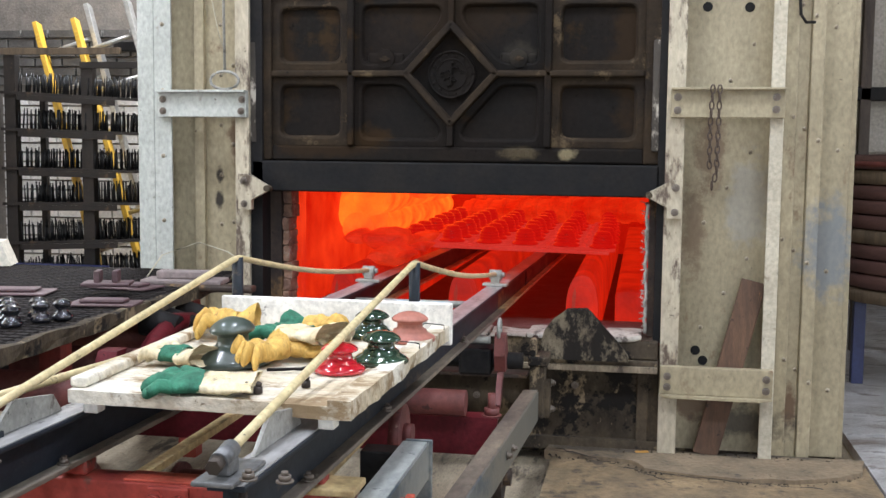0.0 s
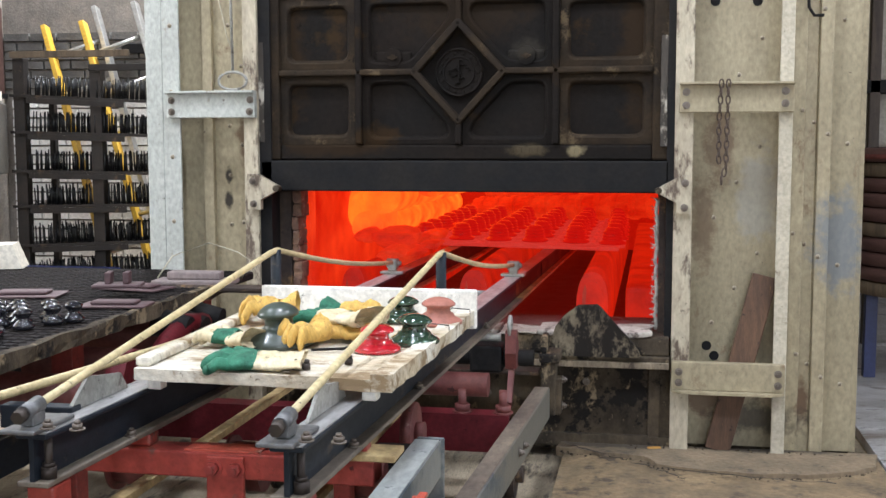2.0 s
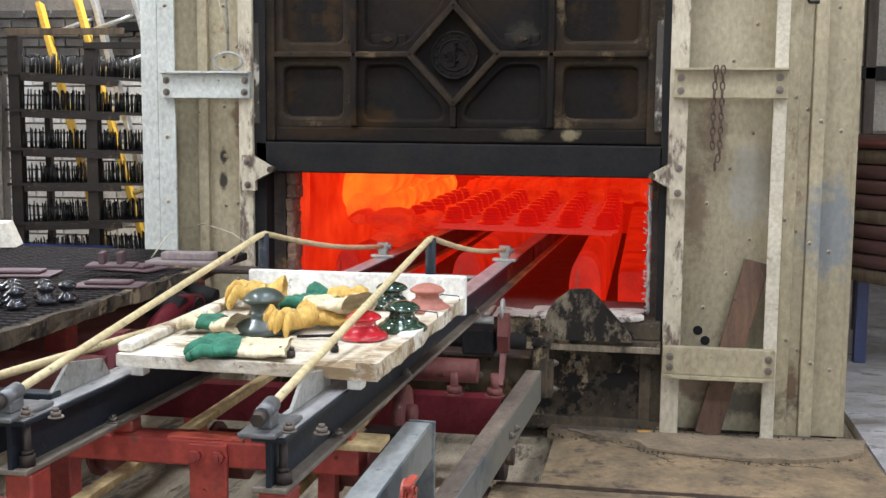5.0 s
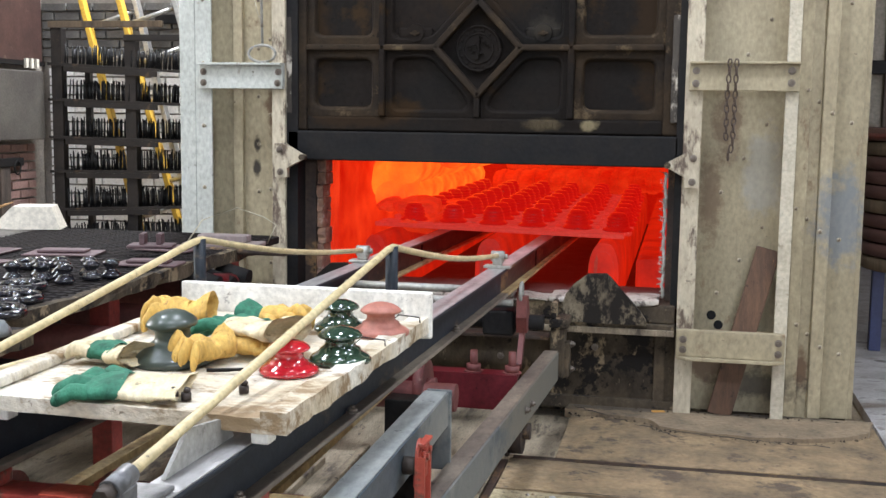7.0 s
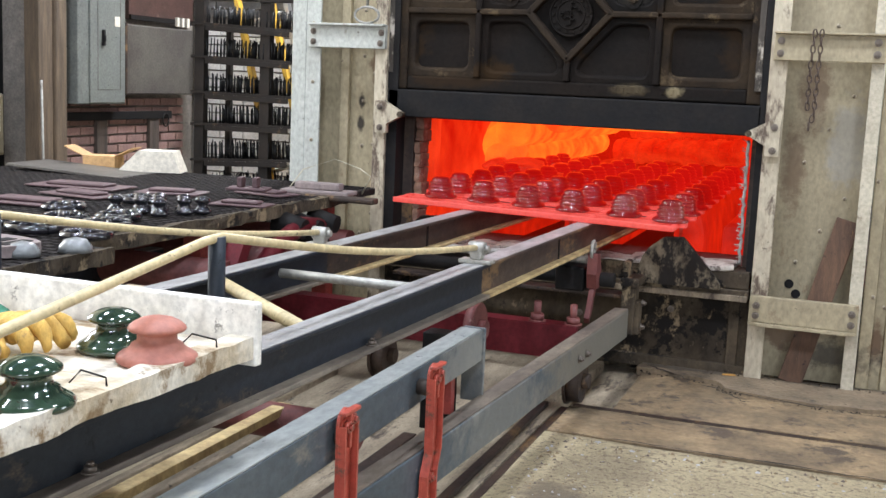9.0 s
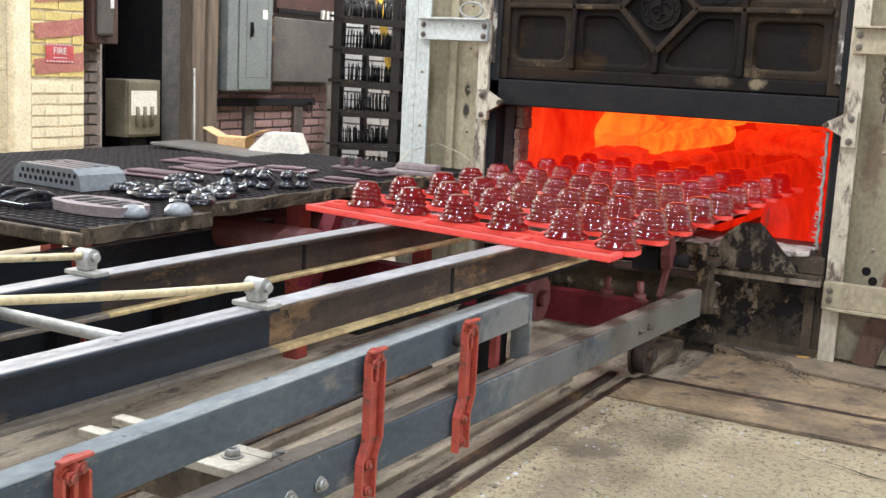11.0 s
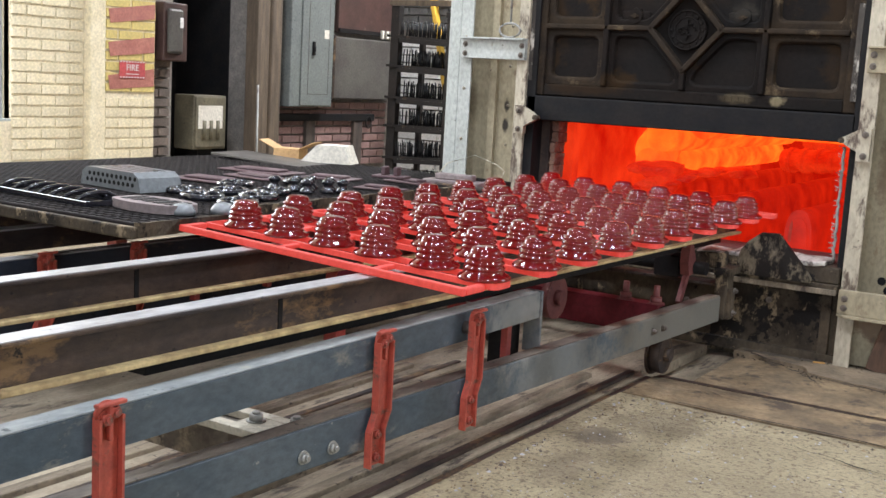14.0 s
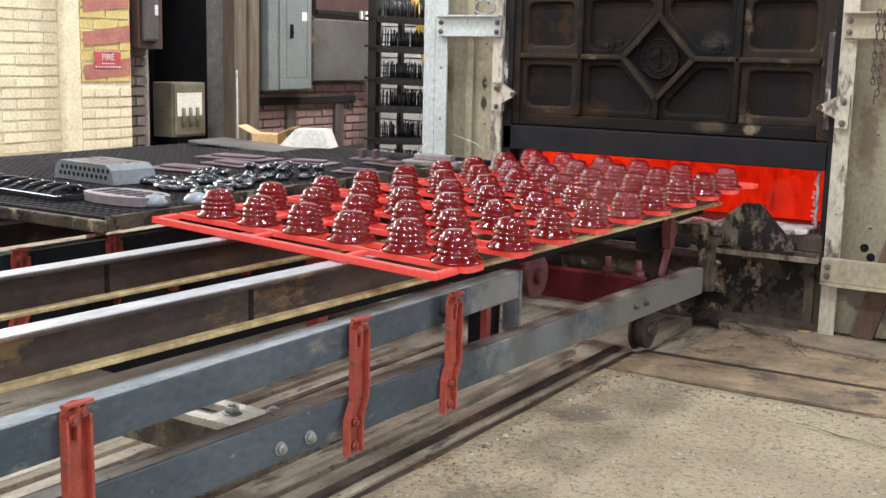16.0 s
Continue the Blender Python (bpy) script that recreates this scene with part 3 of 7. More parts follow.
def hall():
    g = 0.012
    slab(0.42, 1.62, -0.66, 0.08, CONCRETE, "stained brown concrete strip before the furnace")
    slab(1.63, 5.0, -0.66, 2.2, PALE_FLOOR, "worn concrete with the daylight put into its pale tone")
    slab(0.262, 5.0, -1.05 + g, -0.705, CONCRETE, "worn concrete strip")
    slab(0.262, 5.0, -7.0, -1.05 - g, AGGREGATE, "pale concrete with exposed stone", rough=0.006)
    slab(-3.95, 0.226, -7.0, 0.05, DARK_FLOOR, "oily grooved concrete under the machine")
    slab(-3.95, -0.9, 0.06, 3.2, DARK_FLOOR, "dark concrete beside the furnace")
    # raised, cracked patch of newer concrete
    bm = bmesh.new()
    edge = [(0.40, -0.05), (0.55, -0.10), (0.72, -0.12), (0.78, -0.22), (0.92, -0.26), (1.15, -0.29), (1.40, -0.25), (1.58, -0.12), (1.62, 0.05), (0.40, 0.05)]
    fine = []
    for (xa, ya), (xb, yb) in zip(edge, edge[1:] + edge[:1]):
        for k in range(6):
            t = k / 6
            x, y = xa + (xb - xa) * t, ya + (yb - ya) * t
            fine.append((x + 0.02 * noise.noise((x * 9, y * 9, 1)), y + 0.02 * noise.noise((x * 9, y * 9, 5))))
    prism(bm, fine, "z", -0.02, 0.016)
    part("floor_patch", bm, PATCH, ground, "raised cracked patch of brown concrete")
    # crumbs of concrete and dirt along its broken edge and under the furnace front
    rng = random.Random(44)
    bm = bmesh.new()
    for k in range(210):
        if k % 3:
            (xa, ya), (xb, yb) = rng.choice(list(zip(edge[:7], edge[1:8])))
            t = rng.random()
            x, y, z = xa + (xb - xa) * t + rng.gauss(0, 0.012), ya + (yb - ya) * t - abs(rng.gauss(0, 0.014)), 0.0
        else:
            x, y, z = rng.uniform(0.42, 1.5), 0.03 - abs(rng.gauss(0, 0.02)), 0.015
        r = 0.002 + 0.007 * rng.random() ** 2
        a0 = rng.uniform(0, 3)
        ring = [bm.verts.new((x + r * rng.uniform(0.6, 1.3) * math.cos(a0 + a * math.tau / 5), y + r * rng.uniform(0.6, 1.3) * math.sin(a0 + a * math.tau / 5), z - 0.001)) for a in range(5)]
        top = bm.verts.new((x, y, z + r * 0.9))
        for a in range(5):
            bm.faces.new((ring[a], ring[(a + 1) % 5], top))
    tagged(part("rubble", bm, SOOT, ground, "dark crumbs along the broken concrete edge"), kind="stuff")
    # cracks
    rng = random.Random(31)
    for pts in ([(0.45, -0.02), (0.62, -0.16), (0.78, -0.3), (0.9, -0.42)], [(1.0, -1.3), (1.7, -1.5), (2.3, -1.45)], [(0.36, -1.08), (0.8, -1.07), (1.4, -1.075), (2.2, -1.06)], [(0.8, -0.28), (1.1, -0.34), (1.45, -0.36)]):
        bm = bmesh.new()
        line = []
        for (xa, ya), (xb, yb) in zip(pts, pts[1:]):
            for k in range(8):
                line.append((xa + (xb - xa) * k / 8 + rng.uniform(-0.018, 0.018), ya + (yb - ya) * k / 8 + rng.uniform(-0.012, 0.012)))
        lift = 0.0185 if pts[0][1] > -0.3 else 0.0065
        lo, hi = [], []
        for x, y in line:
            w = rng.uniform(0.001, 0.0065)
            lo.append(bm.verts.new((x, y - w, lift)))
            hi.append(bm.verts.new((x, y + w, lift)))
        for k in range(len(line) - 1):
            bm.faces.new((lo[k], lo[k + 1], hi[k + 1], hi[k]))
        part("crack", bm, BLACK_IRON, ground, "dark ragged crack in the floor")
    # small stones showing in the worn surface
    for material, seed in ((OLD_BRICK, 1), (PALE_FLOOR, 2), (CONCRETE, 3)):
        rng = random.Random(seed)
        bm = bmesh.new()
        for k in range(1500):
            x, y, r = 0.32 + 2.6 * rng.random() ** 1.3, rng.uniform(-4.2, -1.1), 0.0025 + 0.009 * rng.random() ** 2
            z = 0.006 * noise.noise((0.29 + (x - 0.29) / 0.12 * 0.37, -7 + (y + 7) / 0.12 * 0.41, 0.3))
            a0 = rng.uniform(0, 3)
            ring = [bm.verts.new((x + r * rng.uniform(0.7, 1.2) * math.cos(a0 + a * math.tau / 5), y + r * rng.uniform(0.7, 1.2) * math.sin(a0 + a * math.tau / 5), z - 0.003)) for a in range(5)]
            top = bm.verts.new((x, y, z + 0.0035))
            for a in range(5):
                bm.faces.new((ring[a], ring[(a + 1) % 5], top))
        tagged(part("gravel", bm, material, ground, "small stones set in the worn concrete"), kind="stuff")
    slab(1.63, 5.0, 2.22, 6.0, PALE_FLOOR, "concrete farther back, pale tone holding the daylight")
    # steel tracks let into the floor
    bm = bmesh.new()
    box(bm, 0.27, 5.0, -0.70, -0.668, -0.05, -0.006)
    part("floor_track", bm, RUST, ground, "rusty steel track let into the floor")
    bm = bmesh.new()
    box(bm, 0.231, 0.257, -7.0, -0.72, -0.05, -0.01)
    part("floor_track", bm, RUST, ground, "rusty steel track along the machine")
    for k in range(9):
        x, w = 0.16 - k * 0.105 - 0.02 * (k % 3), 0.03 + 0.018 * (k % 2)
        part("floor_track", B(x, x + w, -6.8, -0.75 - 0.2 * (k % 4), -0.03, 0.012 + 0.006 * (k % 3), 0.004), DIRTY_BAR if k % 3 else RUST, ground, "dirty flat bar on the floor")
    # unseen roof, added with skylight slots between its boards
    bm = bmesh.new()
    xs = [-4.2, -2.65, -2.15, -0.25, 0.25, 2.15, 2.65, 5.7]
    for k in range(0, 7, 2):
        if k == 0 or k == 2:
            box(bm, xs[k], xs[k + 1], -9.3, 2.6, 4.5, 4.62)
            box(bm, xs[k], xs[k + 1], 3.24, 6.4, 4.5, 4.62)
        else:
            box(bm, xs[k], xs[k + 1], -9.3, 6.4, 4.5, 4.62)
    for k in (1, 3, 5):
        box(bm, xs[k], xs[k + 1], -9.3, -5.1, 4.5, 4.62)
        box(bm, xs[k], xs[k + 1], -0.1, 6.4, 4.5, 4.62)
    solid("ceiling", bm, HALL_ROOF, "unseen dark boarded roof added with long skylights", "ceiling", kind="structure")
    # unseen east and south walls, added with openings for the gate lamps
    bm = bmesh.new()
    box(bm, 5.5, 5.7, -9.3, -0.8, 0, 4.5)
    box(bm, 5.5, 5.7, 2.0, 6.4, 0, 4.5)
    box(bm, 5.5, 5.7, -0.8, 2.0, 3.1, 4.5)
    solid("wall_east", bm, HALL_WALL, "unseen plastered hall wall added with a wide gateway", "wall", kind="structure")
    bm = bmesh.new()
    box(bm, -4.2, 0.1, -9.3, -9.1, 0, 4.5)
    box(bm, 4.7, 5.7, -9.3, -9.1, 0, 4.5)
    box(bm, 0.1, 4.7, -9.3, -9.1, 3.9, 4.5)
    solid("wall_south", bm, HALL_WALL, "unseen plastered hall wall added with an open gate", "wall", kind="structure")
    solid("wall_north_east", B(1.7, 5.7, 6.0, 6.2, 0, 4.5), HALL_WALL, "brown hall wall far behind", "wall", kind="structure")


hall()

# ---- furnace ----
furnace = thing("furnace", "large cream steel annealing furnace glowing red inside", "furnace")
DOOR_W, DOOR_B = 0.852, 1.02


def bolts(parent, spots, y, me=None):
    for x, z in spots:
        piece("bolt", me or BOLT_ME, parent, pose(x, y, z))


def rivets(parent, spots, y):
    for x, z in spots:
        piece("rivet", RIVET_ME, parent, pose(x, y, z, 0, 0, 0))


PIERS = ((-0.565, 0.06, 0.43), (-0.02, 0.066, 0.43), (0.50, 0.068, 0.43))


def build_furnace():
    f = furnace
    TOP = 2.6
    # left bay
    post = part("post", box(B(-1.262, -1.187, 0.0, 0.012, 0, TOP, 0.003), -1.335, -1.262, -0.002, 0.16, 0, TOP, 0.004), WHITE_PAINT, f, "white painted steel corner post")
    rivets(post, [(-1.225, 0.35 + 0.27 * k) for k in range(8)], 0.0)
    plate = part("casing_plate", B(-1.27, -0.86, 0.13, 0.145, 0, TOP), CREAM, f, "cream casing plate with stains")
    part("rib", B(-1.13, -1.085, 0.10, 0.13, 0, TOP, 0.004), CREAM, f)
    rivets(plate, [(-1.02, 0.45 + 0.21 * k) for k in range(9)] + [(-0.965, 0.55 + 0.33 * k) for k in range(6)], 0.13)
    part("inner_post", box(B(-0.91, -0.85, 0.0, 0.012, 0, TOP, 0.003), -0.862, -0.85, 0.012, 0.13, 0, TOP), PEELED, f, "peeling inner post")
    br = part("bracket", box(B(-1.232, -0.85, -0.032, -0.002, 1.32, 1.424, 0.003), -1.232, -0.85, -0.06, -0.002, 1.42, 1.43, 0.002), WHITE_PAINT, f, "white bolted bracket")
    bolts(br, [(-1.21, 1.345), (-1.21, 1.392), (-0.872, 1.345), (-0.868, 1.392)], -0.032)
    # right bay
    part("inner_post", box(B(0.83, 0.9, 0.0, 0.012, 0, TOP, 0.003), 0.83, 0.842, 0.012, 0.13, 0, TOP), PEELED, f, "peeling inner post with a flaked flange")
    plate = part("casing_plate", B(0.845, 1.262, 0.15, 0.165, 0.0, TOP), CREAM, f, "cream casing plate with rust and two holes")
    rivets(plate, [(0.99 + 0.17 * ((k * 7) % 3) / 2, 0.5 + 0.14 * k) for k in range(9)], 0.15)
    for x, z in ((0.972, 0.405), (1.002, 0.365), (0.979, 1.765), (1.139, 1.762)):
        bm = bmesh.new()
        tube(bm, (x, 0.152, z), (x, 0.146, z), 0.019, 20)
        part("hole", bm, BLACK_IRON, plate, "dark round hole")
    part("outer_post", box(B(1.215, 1.265, 0.0, 0.012, 0, TOP, 0.003), 1.253, 1.265, 0.012, 0.15, 0, TOP), TIE_PAINT, f, "pale outer post")
    br = part("bracket", box(B(0.845, 1.265, -0.032, -0.002, 1.33, 1.436, 0.003), 0.845, 1.265, -0.06, -0.002, 1.434, 1.443, 0.002), CREAM, f, "cream bolted bracket")
    bolts(br, [(0.87, 1.357), (0.87, 1.407), (1.232, 1.362), (1.232, 1.408)], -0.032)
    low = bmesh.new()
    box(low, 0.832, 1.257, -0.04, -0.002, 0.262, 0.37, 0.003)
    prism(low, [(0.832, -0.042), (1.257, -0.042), (1.2, -0.075), (0.87, -0.075)], "z", 0.252, 0.262)
    br = part("bracket", low, CREAM, f, "cream lower bracket with a bent lip")
    bolts(br, [(0.86, 0.29), (0.86, 0.332), (1.232, 0.29), (1.232, 0.335)], -0.04)
    # right casing: stepped vertical strips
    for x0, x1, y in ((1.27, 1.318, 0.06), (1.318, 1.366, 0.1), (1.366, 1.415, 0.07), (1.415, 1.53, 0.13)):
        s = part("casing_strip", B(x0, x1, y, y + 0.1, 0.0, TOP, 0.004), CREAM, f, "cream vertical casing strip")
        rivets(s, [((x0 + x1) / 2 + 0.012 * (-1) ** k, 0.2 + 0.47 * k + 0.2 * (x0 * 37 % 1)) for k in range(4)], y)
    bm = bmesh.new()
    box(bm, 1.53, 1.55, 0.14, 4.9, 0, TOP)
    part("side_wall", bm, CREAM, f)
    part("side_wall", B(-1.345, -1.27, 0.16, 4.9, 0, TOP), CREAM, f)
    part("top_plate", B(-1.345, 1.55, 0.17, 4.9, TOP, TOP + 0.02), CREAM, f)
    # front wall over the opening, behind the door
    part("front_wall", B(-0.86, 0.845, 0.2, 0.3, 1.1, TOP), BLACK_IRON, f, "sooty wall over the opening")
    # base below the sill
    part("base_plate", B(-0.86, 0.83, 0.06, 0.16, 0, 0.36), SOOT, f, "sooty stained base plate")
    part("base_rib", B(0.745, 0.79, 0.035, 0.06, 0.02, 0.33, 0.003), SOOT, f)
    bolts(part("base_strip", B(-0.86, 0.83, 0.03, 0.06, 0.0, 0.05), SOOT, f), [(0.77, 0.15), (0.5, 0.26), (0.1, 0.2)], 0.055)
    part("sill_beam", box(B(-0.86, 0.825, -0.04, 0.16, 0.345, 0.385, 0.004), -0.86, 0.822, -0.02, 0.16, 0.385, 0.46, 0.006), SOOT, f, "sooty sill beam with a pale lower edge")
    part("sill_edge", B(-0.86, 0.822, -0.056, -0.04, 0.34, 0.365, 0.003), DIRTY_BAR, f, "dirty lower edge of the sill")
    n = 10
    for k in range(n):
        x0 = -0.74 + 1.5 * k / n
        h = 0.475 + 0.015 * noise.noise((k * 0.7, 0.4, 0))
        d = 0.02 * noise.noise((k * 0.9, 3, 0))
        bm = B(x0, x0 + 1.5 / n - 0.003, -0.025 + d, 0.16, 0.461, h, 0.006)
        bmesh.ops.subdivide_edges(bm, edges=bm.edges[:], cuts=3, use_grid_fill=True)
        for v in bm.verts:
            v.co += 0.012 * noise.noise_vector(v.co * 9)
        part("ledge_stone", bm, SILL, f, "crumbling pale refractory stone")
    bm = B(-0.76, 0.78, 0.16, 0.42, 0.44, 0.47, 0.004)
    part("inner_ledge", bm, DARK_HEARTH, f, "scorched inner ledge")
    for gx0, gx1 in ((0.37, 0.71), (-0.72, -0.40)):
        bm = bmesh.new()
        w = gx1 - gx0
        prism(bm, [(gx0, 0.385), (gx1, 0.385), (gx1, 0.405), (gx0 + 0.93 * w, 0.44), (gx0 + 0.57 * w, 0.575), (gx0 + 0.52 * w, 0.59), (gx0 + 0.3 * w, 0.586), (gx0 + 0.13 * w, 0.54), (gx0 + 0.04 * w, 0.5), (gx0, 0.45)], "y", -0.07, -0.045)
        part("gusset_plate", bm, GUSSET, f, "blackened three-sided plate before the sill")
    # jambs: dark door guide, then rough brick
    for sx in (-1, 1):
        xg0, xg1 = (-0.85, -0.80) if sx < 0 else (0.802, 0.83)
        part("door_guide", B(xg0, xg1, 0.02, 0.2, 0.45, TOP), BLACK_IRON, f, "dark door guide")
        part("guide_wall", B(-0.80 if sx < 0 else 0.776, -0.752 if sx < 0 else 0.802, 0.12, 0.2, 0.45, 1.1), RUST, f, "rust-brown recess beside the opening")
        rng = random.Random(5 + sx)
        z = 0.47
        while z < 1.1:
            h = rng.uniform(0.05, 0.075)
            d = rng.uniform(-0.006, 0.008)
            x0, x1, y0, y1 = (-0.7515, -0.719 + d, 0.135 + d, 0.25) if sx < 0 else (0.772 + d, 0.802, 0.205, 0.42)
            bm = B(x0, x1, y0, y1, z, z + h, 0.006)
            bmesh.ops.subdivide_edges(bm, edges=bm.edges[:], cuts=2, use_grid_fill=True)
            for v in bm.verts:
                v.co += 0.006 * noise.noise_vector(v.co * 40)
            part("jamb_brick", bm, REFRACTORY, f, "rough scorched jamb brick")
            z += h + 0.001
    bm = bmesh.new()
    seal = random.Random(17)
    sweep(bm, [(0.768 + seal.uniform(-0.004, 0.004), 0.06 + seal.uniform(-0.006, 0.006), 0.48 + 0.014 * k) for k in range(38)], 0.007, 7)
    for k in range(60):
        z = seal.uniform(0.48, 1.0)
        x = 0.766 + seal.uniform(-0.006, 0.006)
        sweep(bm, [(x, 0.055, z), (x - seal.uniform(0.006, 0.02), 0.05, z + seal.uniform(-0.012, 0.012))], 0.0015, 4)
    part("rope_seal", bm, GREY_STEEL, f, "frayed grey fibre seal")
    # door latches
    for sx in (-1, 1):
        bm = bmesh.new()
        px = -0.85 if sx < 0 else 0.86
        prism(bm, [(px + sx * 0.035, 0.945), (px + sx * 0.035, 1.09), (px - sx * 0.005, 1.09), (px - sx * 0.085, 1.045), (px - sx * 0.085, 1.02), (px - sx * 0.02, 0.985), (px - sx * 0.02, 0.945)], "y", -0.035, -0.003)
        l = part("latch", bm, PEELED, f, "cast door latch with two bolts")
        tip = bmesh.new()
        tube(tip, (px - sx * 0.088, -0.045, 1.032), (px - sx * 0.088, 0.0, 1.032), 0.013, 16)
        part("latch_roller", tip, SOOT, l)
        bolts(l, [(px + sx * 0.012, 1.062), (px + sx * 0.01, 0.968)], -0.035)
    # hidden plate added to stop chamber glow leaking under the casing
    part("plinth", B(-1.27, 1.53, 0.17, 0.21, -0.06, 0.42), SOOT, f)
    # hot chamber
    part("chamber_floor", B(-1.0, 1.0, 0.42, 4.7, 0.28, 0.36), DARK_HEARTH, f, "dull red furnace floor")
    part("chamber_wall", B(0.95, 1.05, 0.42, 4.7, 0.3, 1.5), HOT_BACK, f, "glowing red side wall")
    part("chamber_wall", B(-1.1, -1.0, 0.42, 4.7, 0.3, 1.5), HOT_WALL, f, "glowing orange side wall")
    part("chamber_back", B(-1.1, 1.05, 4.6, 4.7, 0.3, 1.5), HOT_BACK, f, "glowing back wall")
    part("chamber_roof", B(-1.1, 1.05, 0.3, 4.7, 1.45, 1.55), HOT_WALL, f, "glowing roof")
    for sx in (-1, 1):
        part("chamber_return", B(*((-1.0, -0.76) if sx < 0 else (0.78, 0.95)), 0.42, 0.5, 0.36, 1.5), HOT_WALL, f, "glowing front return")
    # glowing piers with arched holes, either side of the fork slots
    for xc, w, y0 in PIERS:
        top = 0.66
        def arch(k):
            return [(xc - w * k, 0.36), (xc + w * k, 0.36), (xc + w * k, 0.52)] + [(xc + w * k * math.cos(a) ** 0.8, 0.52 + (top - 0.52) * k * math.sin(a)) for a in [j * math.pi / 12 for j in range(1, 6)]] + \
                   [(xc, 0.52 + (top - 0.52) * k)] + [(xc - w * k * math.cos(a) ** 0.8, 0.52 + (top - 0.52) * k * math.sin(a)) for a in [j * math.pi / 12 for j in range(5, 0, -1)]] + [(xc - w * k, 0.52)]
        p = part("pier", prism(bmesh.new(), arch(1.0), "y", y0, 4.5), HOT_PIER, f, "glowing refractory pier with a pointed front")
        part("arch", prism(bmesh.new(), [(x, max(z, 0.46)) for x, z in arch(0.72)], "y", y0 - 0.01, y0 - 0.001), HOT_PIER, p, "glowing pointed end plate")
        bm = bmesh.new()
        prism(bm, [(xc - 0.62 * w, 0.5), (xc - 0.42 * w, 0.5), (xc - 0.36 * w, 0.585), (xc - 0.44 * w, 0.61), (xc - 0.6 * w, 0.57)], "y", y0 - 0.014, y0 - 0.0105)
        part("flue_slit", bm, HOT_SHADE, p, "dull red flue slit")
    part("side_bench", B(0.64, 0.95, 0.52, 4.5, 0.36, 0.585, 0.02), HOT_PIER, f, "glowing refractory bench along the side wall")
    # radiant tubes along the left and the back
    for k, (x, z, r) in enumerate(((-0.72, 0.93, 0.11), (-0.45, 1.02, 0.1), (-0.8, 0.75, 0.09))):
        bm = bmesh.new()
        sweep(bm, [(x + 0.03 * noise.noise((j * 0.6, k, 0)), 1.6 + 0.3 * j, z) for j in range(10)], r, 14)
        part("radiant_tube", bm, HOT_TUBE, f, "bright orange radiant tube")
    for k in range(3):
        bm = bmesh.new()
        tube(bm, (-0.7 + 0.3 * k, 3.6, 0.98 + 0.06 * k), (0.1 + 0.3 * k, 4.2, 0.96), 0.1, 16)
        part("radiant_tube", bm, HOT_TUBE, f, "bright orange tube across the back")
    # open tube mouth, broken lumps and ribbed logs
    bm = bmesh.new()
    lathe(bm, [(0.105, 0), (0.14, 0), (0.14, 0.3), (0.105, 0.3), (0.105, 0.0)], 30)
    bmesh.ops.transform(bm, matrix=pose(-0.8, 1.72, 0.82, -80, 0, 14), verts=bm.verts[:])
    part("tube_mouth", bm, HOT_TUBE, f, "bright open tube mouth")
    rng = random.Random(8)
    for k in range(11):
        bm = bmesh.new()
        bmesh.ops.create_icosphere(bm, subdivisions=2, radius=rng.uniform(0.05, 0.12))
        for v in bm.verts:
            v.co += 0.05 * noise.noise_vector(v.co * 8 + Vector((k, 0, 0)))
            v.co.z *= 0.45
            v.co.y *= 1.8
        bmesh.ops.translate(bm, verts=bm.verts[:], vec=(rng.uniform(-0.75, -0.3), rng.uniform(0.8, 2.6), rng.uniform(0.66, 0.74)))
        part("hot_lump", bm, HOT_LOG, f, "glowing lump of broken lining")
    for k, (y, z) in enumerate(((3.1, 0.76), (3.7, 0.9), (3.4, 1.08))):
        bm = bmesh.new()
        tube(bm, (-0.5, y + 0.5, z - 0.03), (0.94, y, z + 0.05), 0.085, 16)
        lg = part("log", bm, HOT_LOG, f, "glowing ribbed log across the chamber")
        for j in range(12):
            bm = bmesh.new()
            c = Vector((-0.5, y + 0.5, z - 0.03)).lerp(Vector((0.94, y, z + 0.05)), (j + 0.5) / 12)
            tube(bm, c - Vector((0.02, -0.007, 0)), c + Vector((0.02, -0.007, 0)), 0.098, 14)
            part("log_rib", bm, HOT_LOG, lg)


build_furnace()


# ---- lifting door ----
furnace_door = thing("furnace_door", "black cast-iron lifting furnace door with ribs and a medallion", "furnace door")


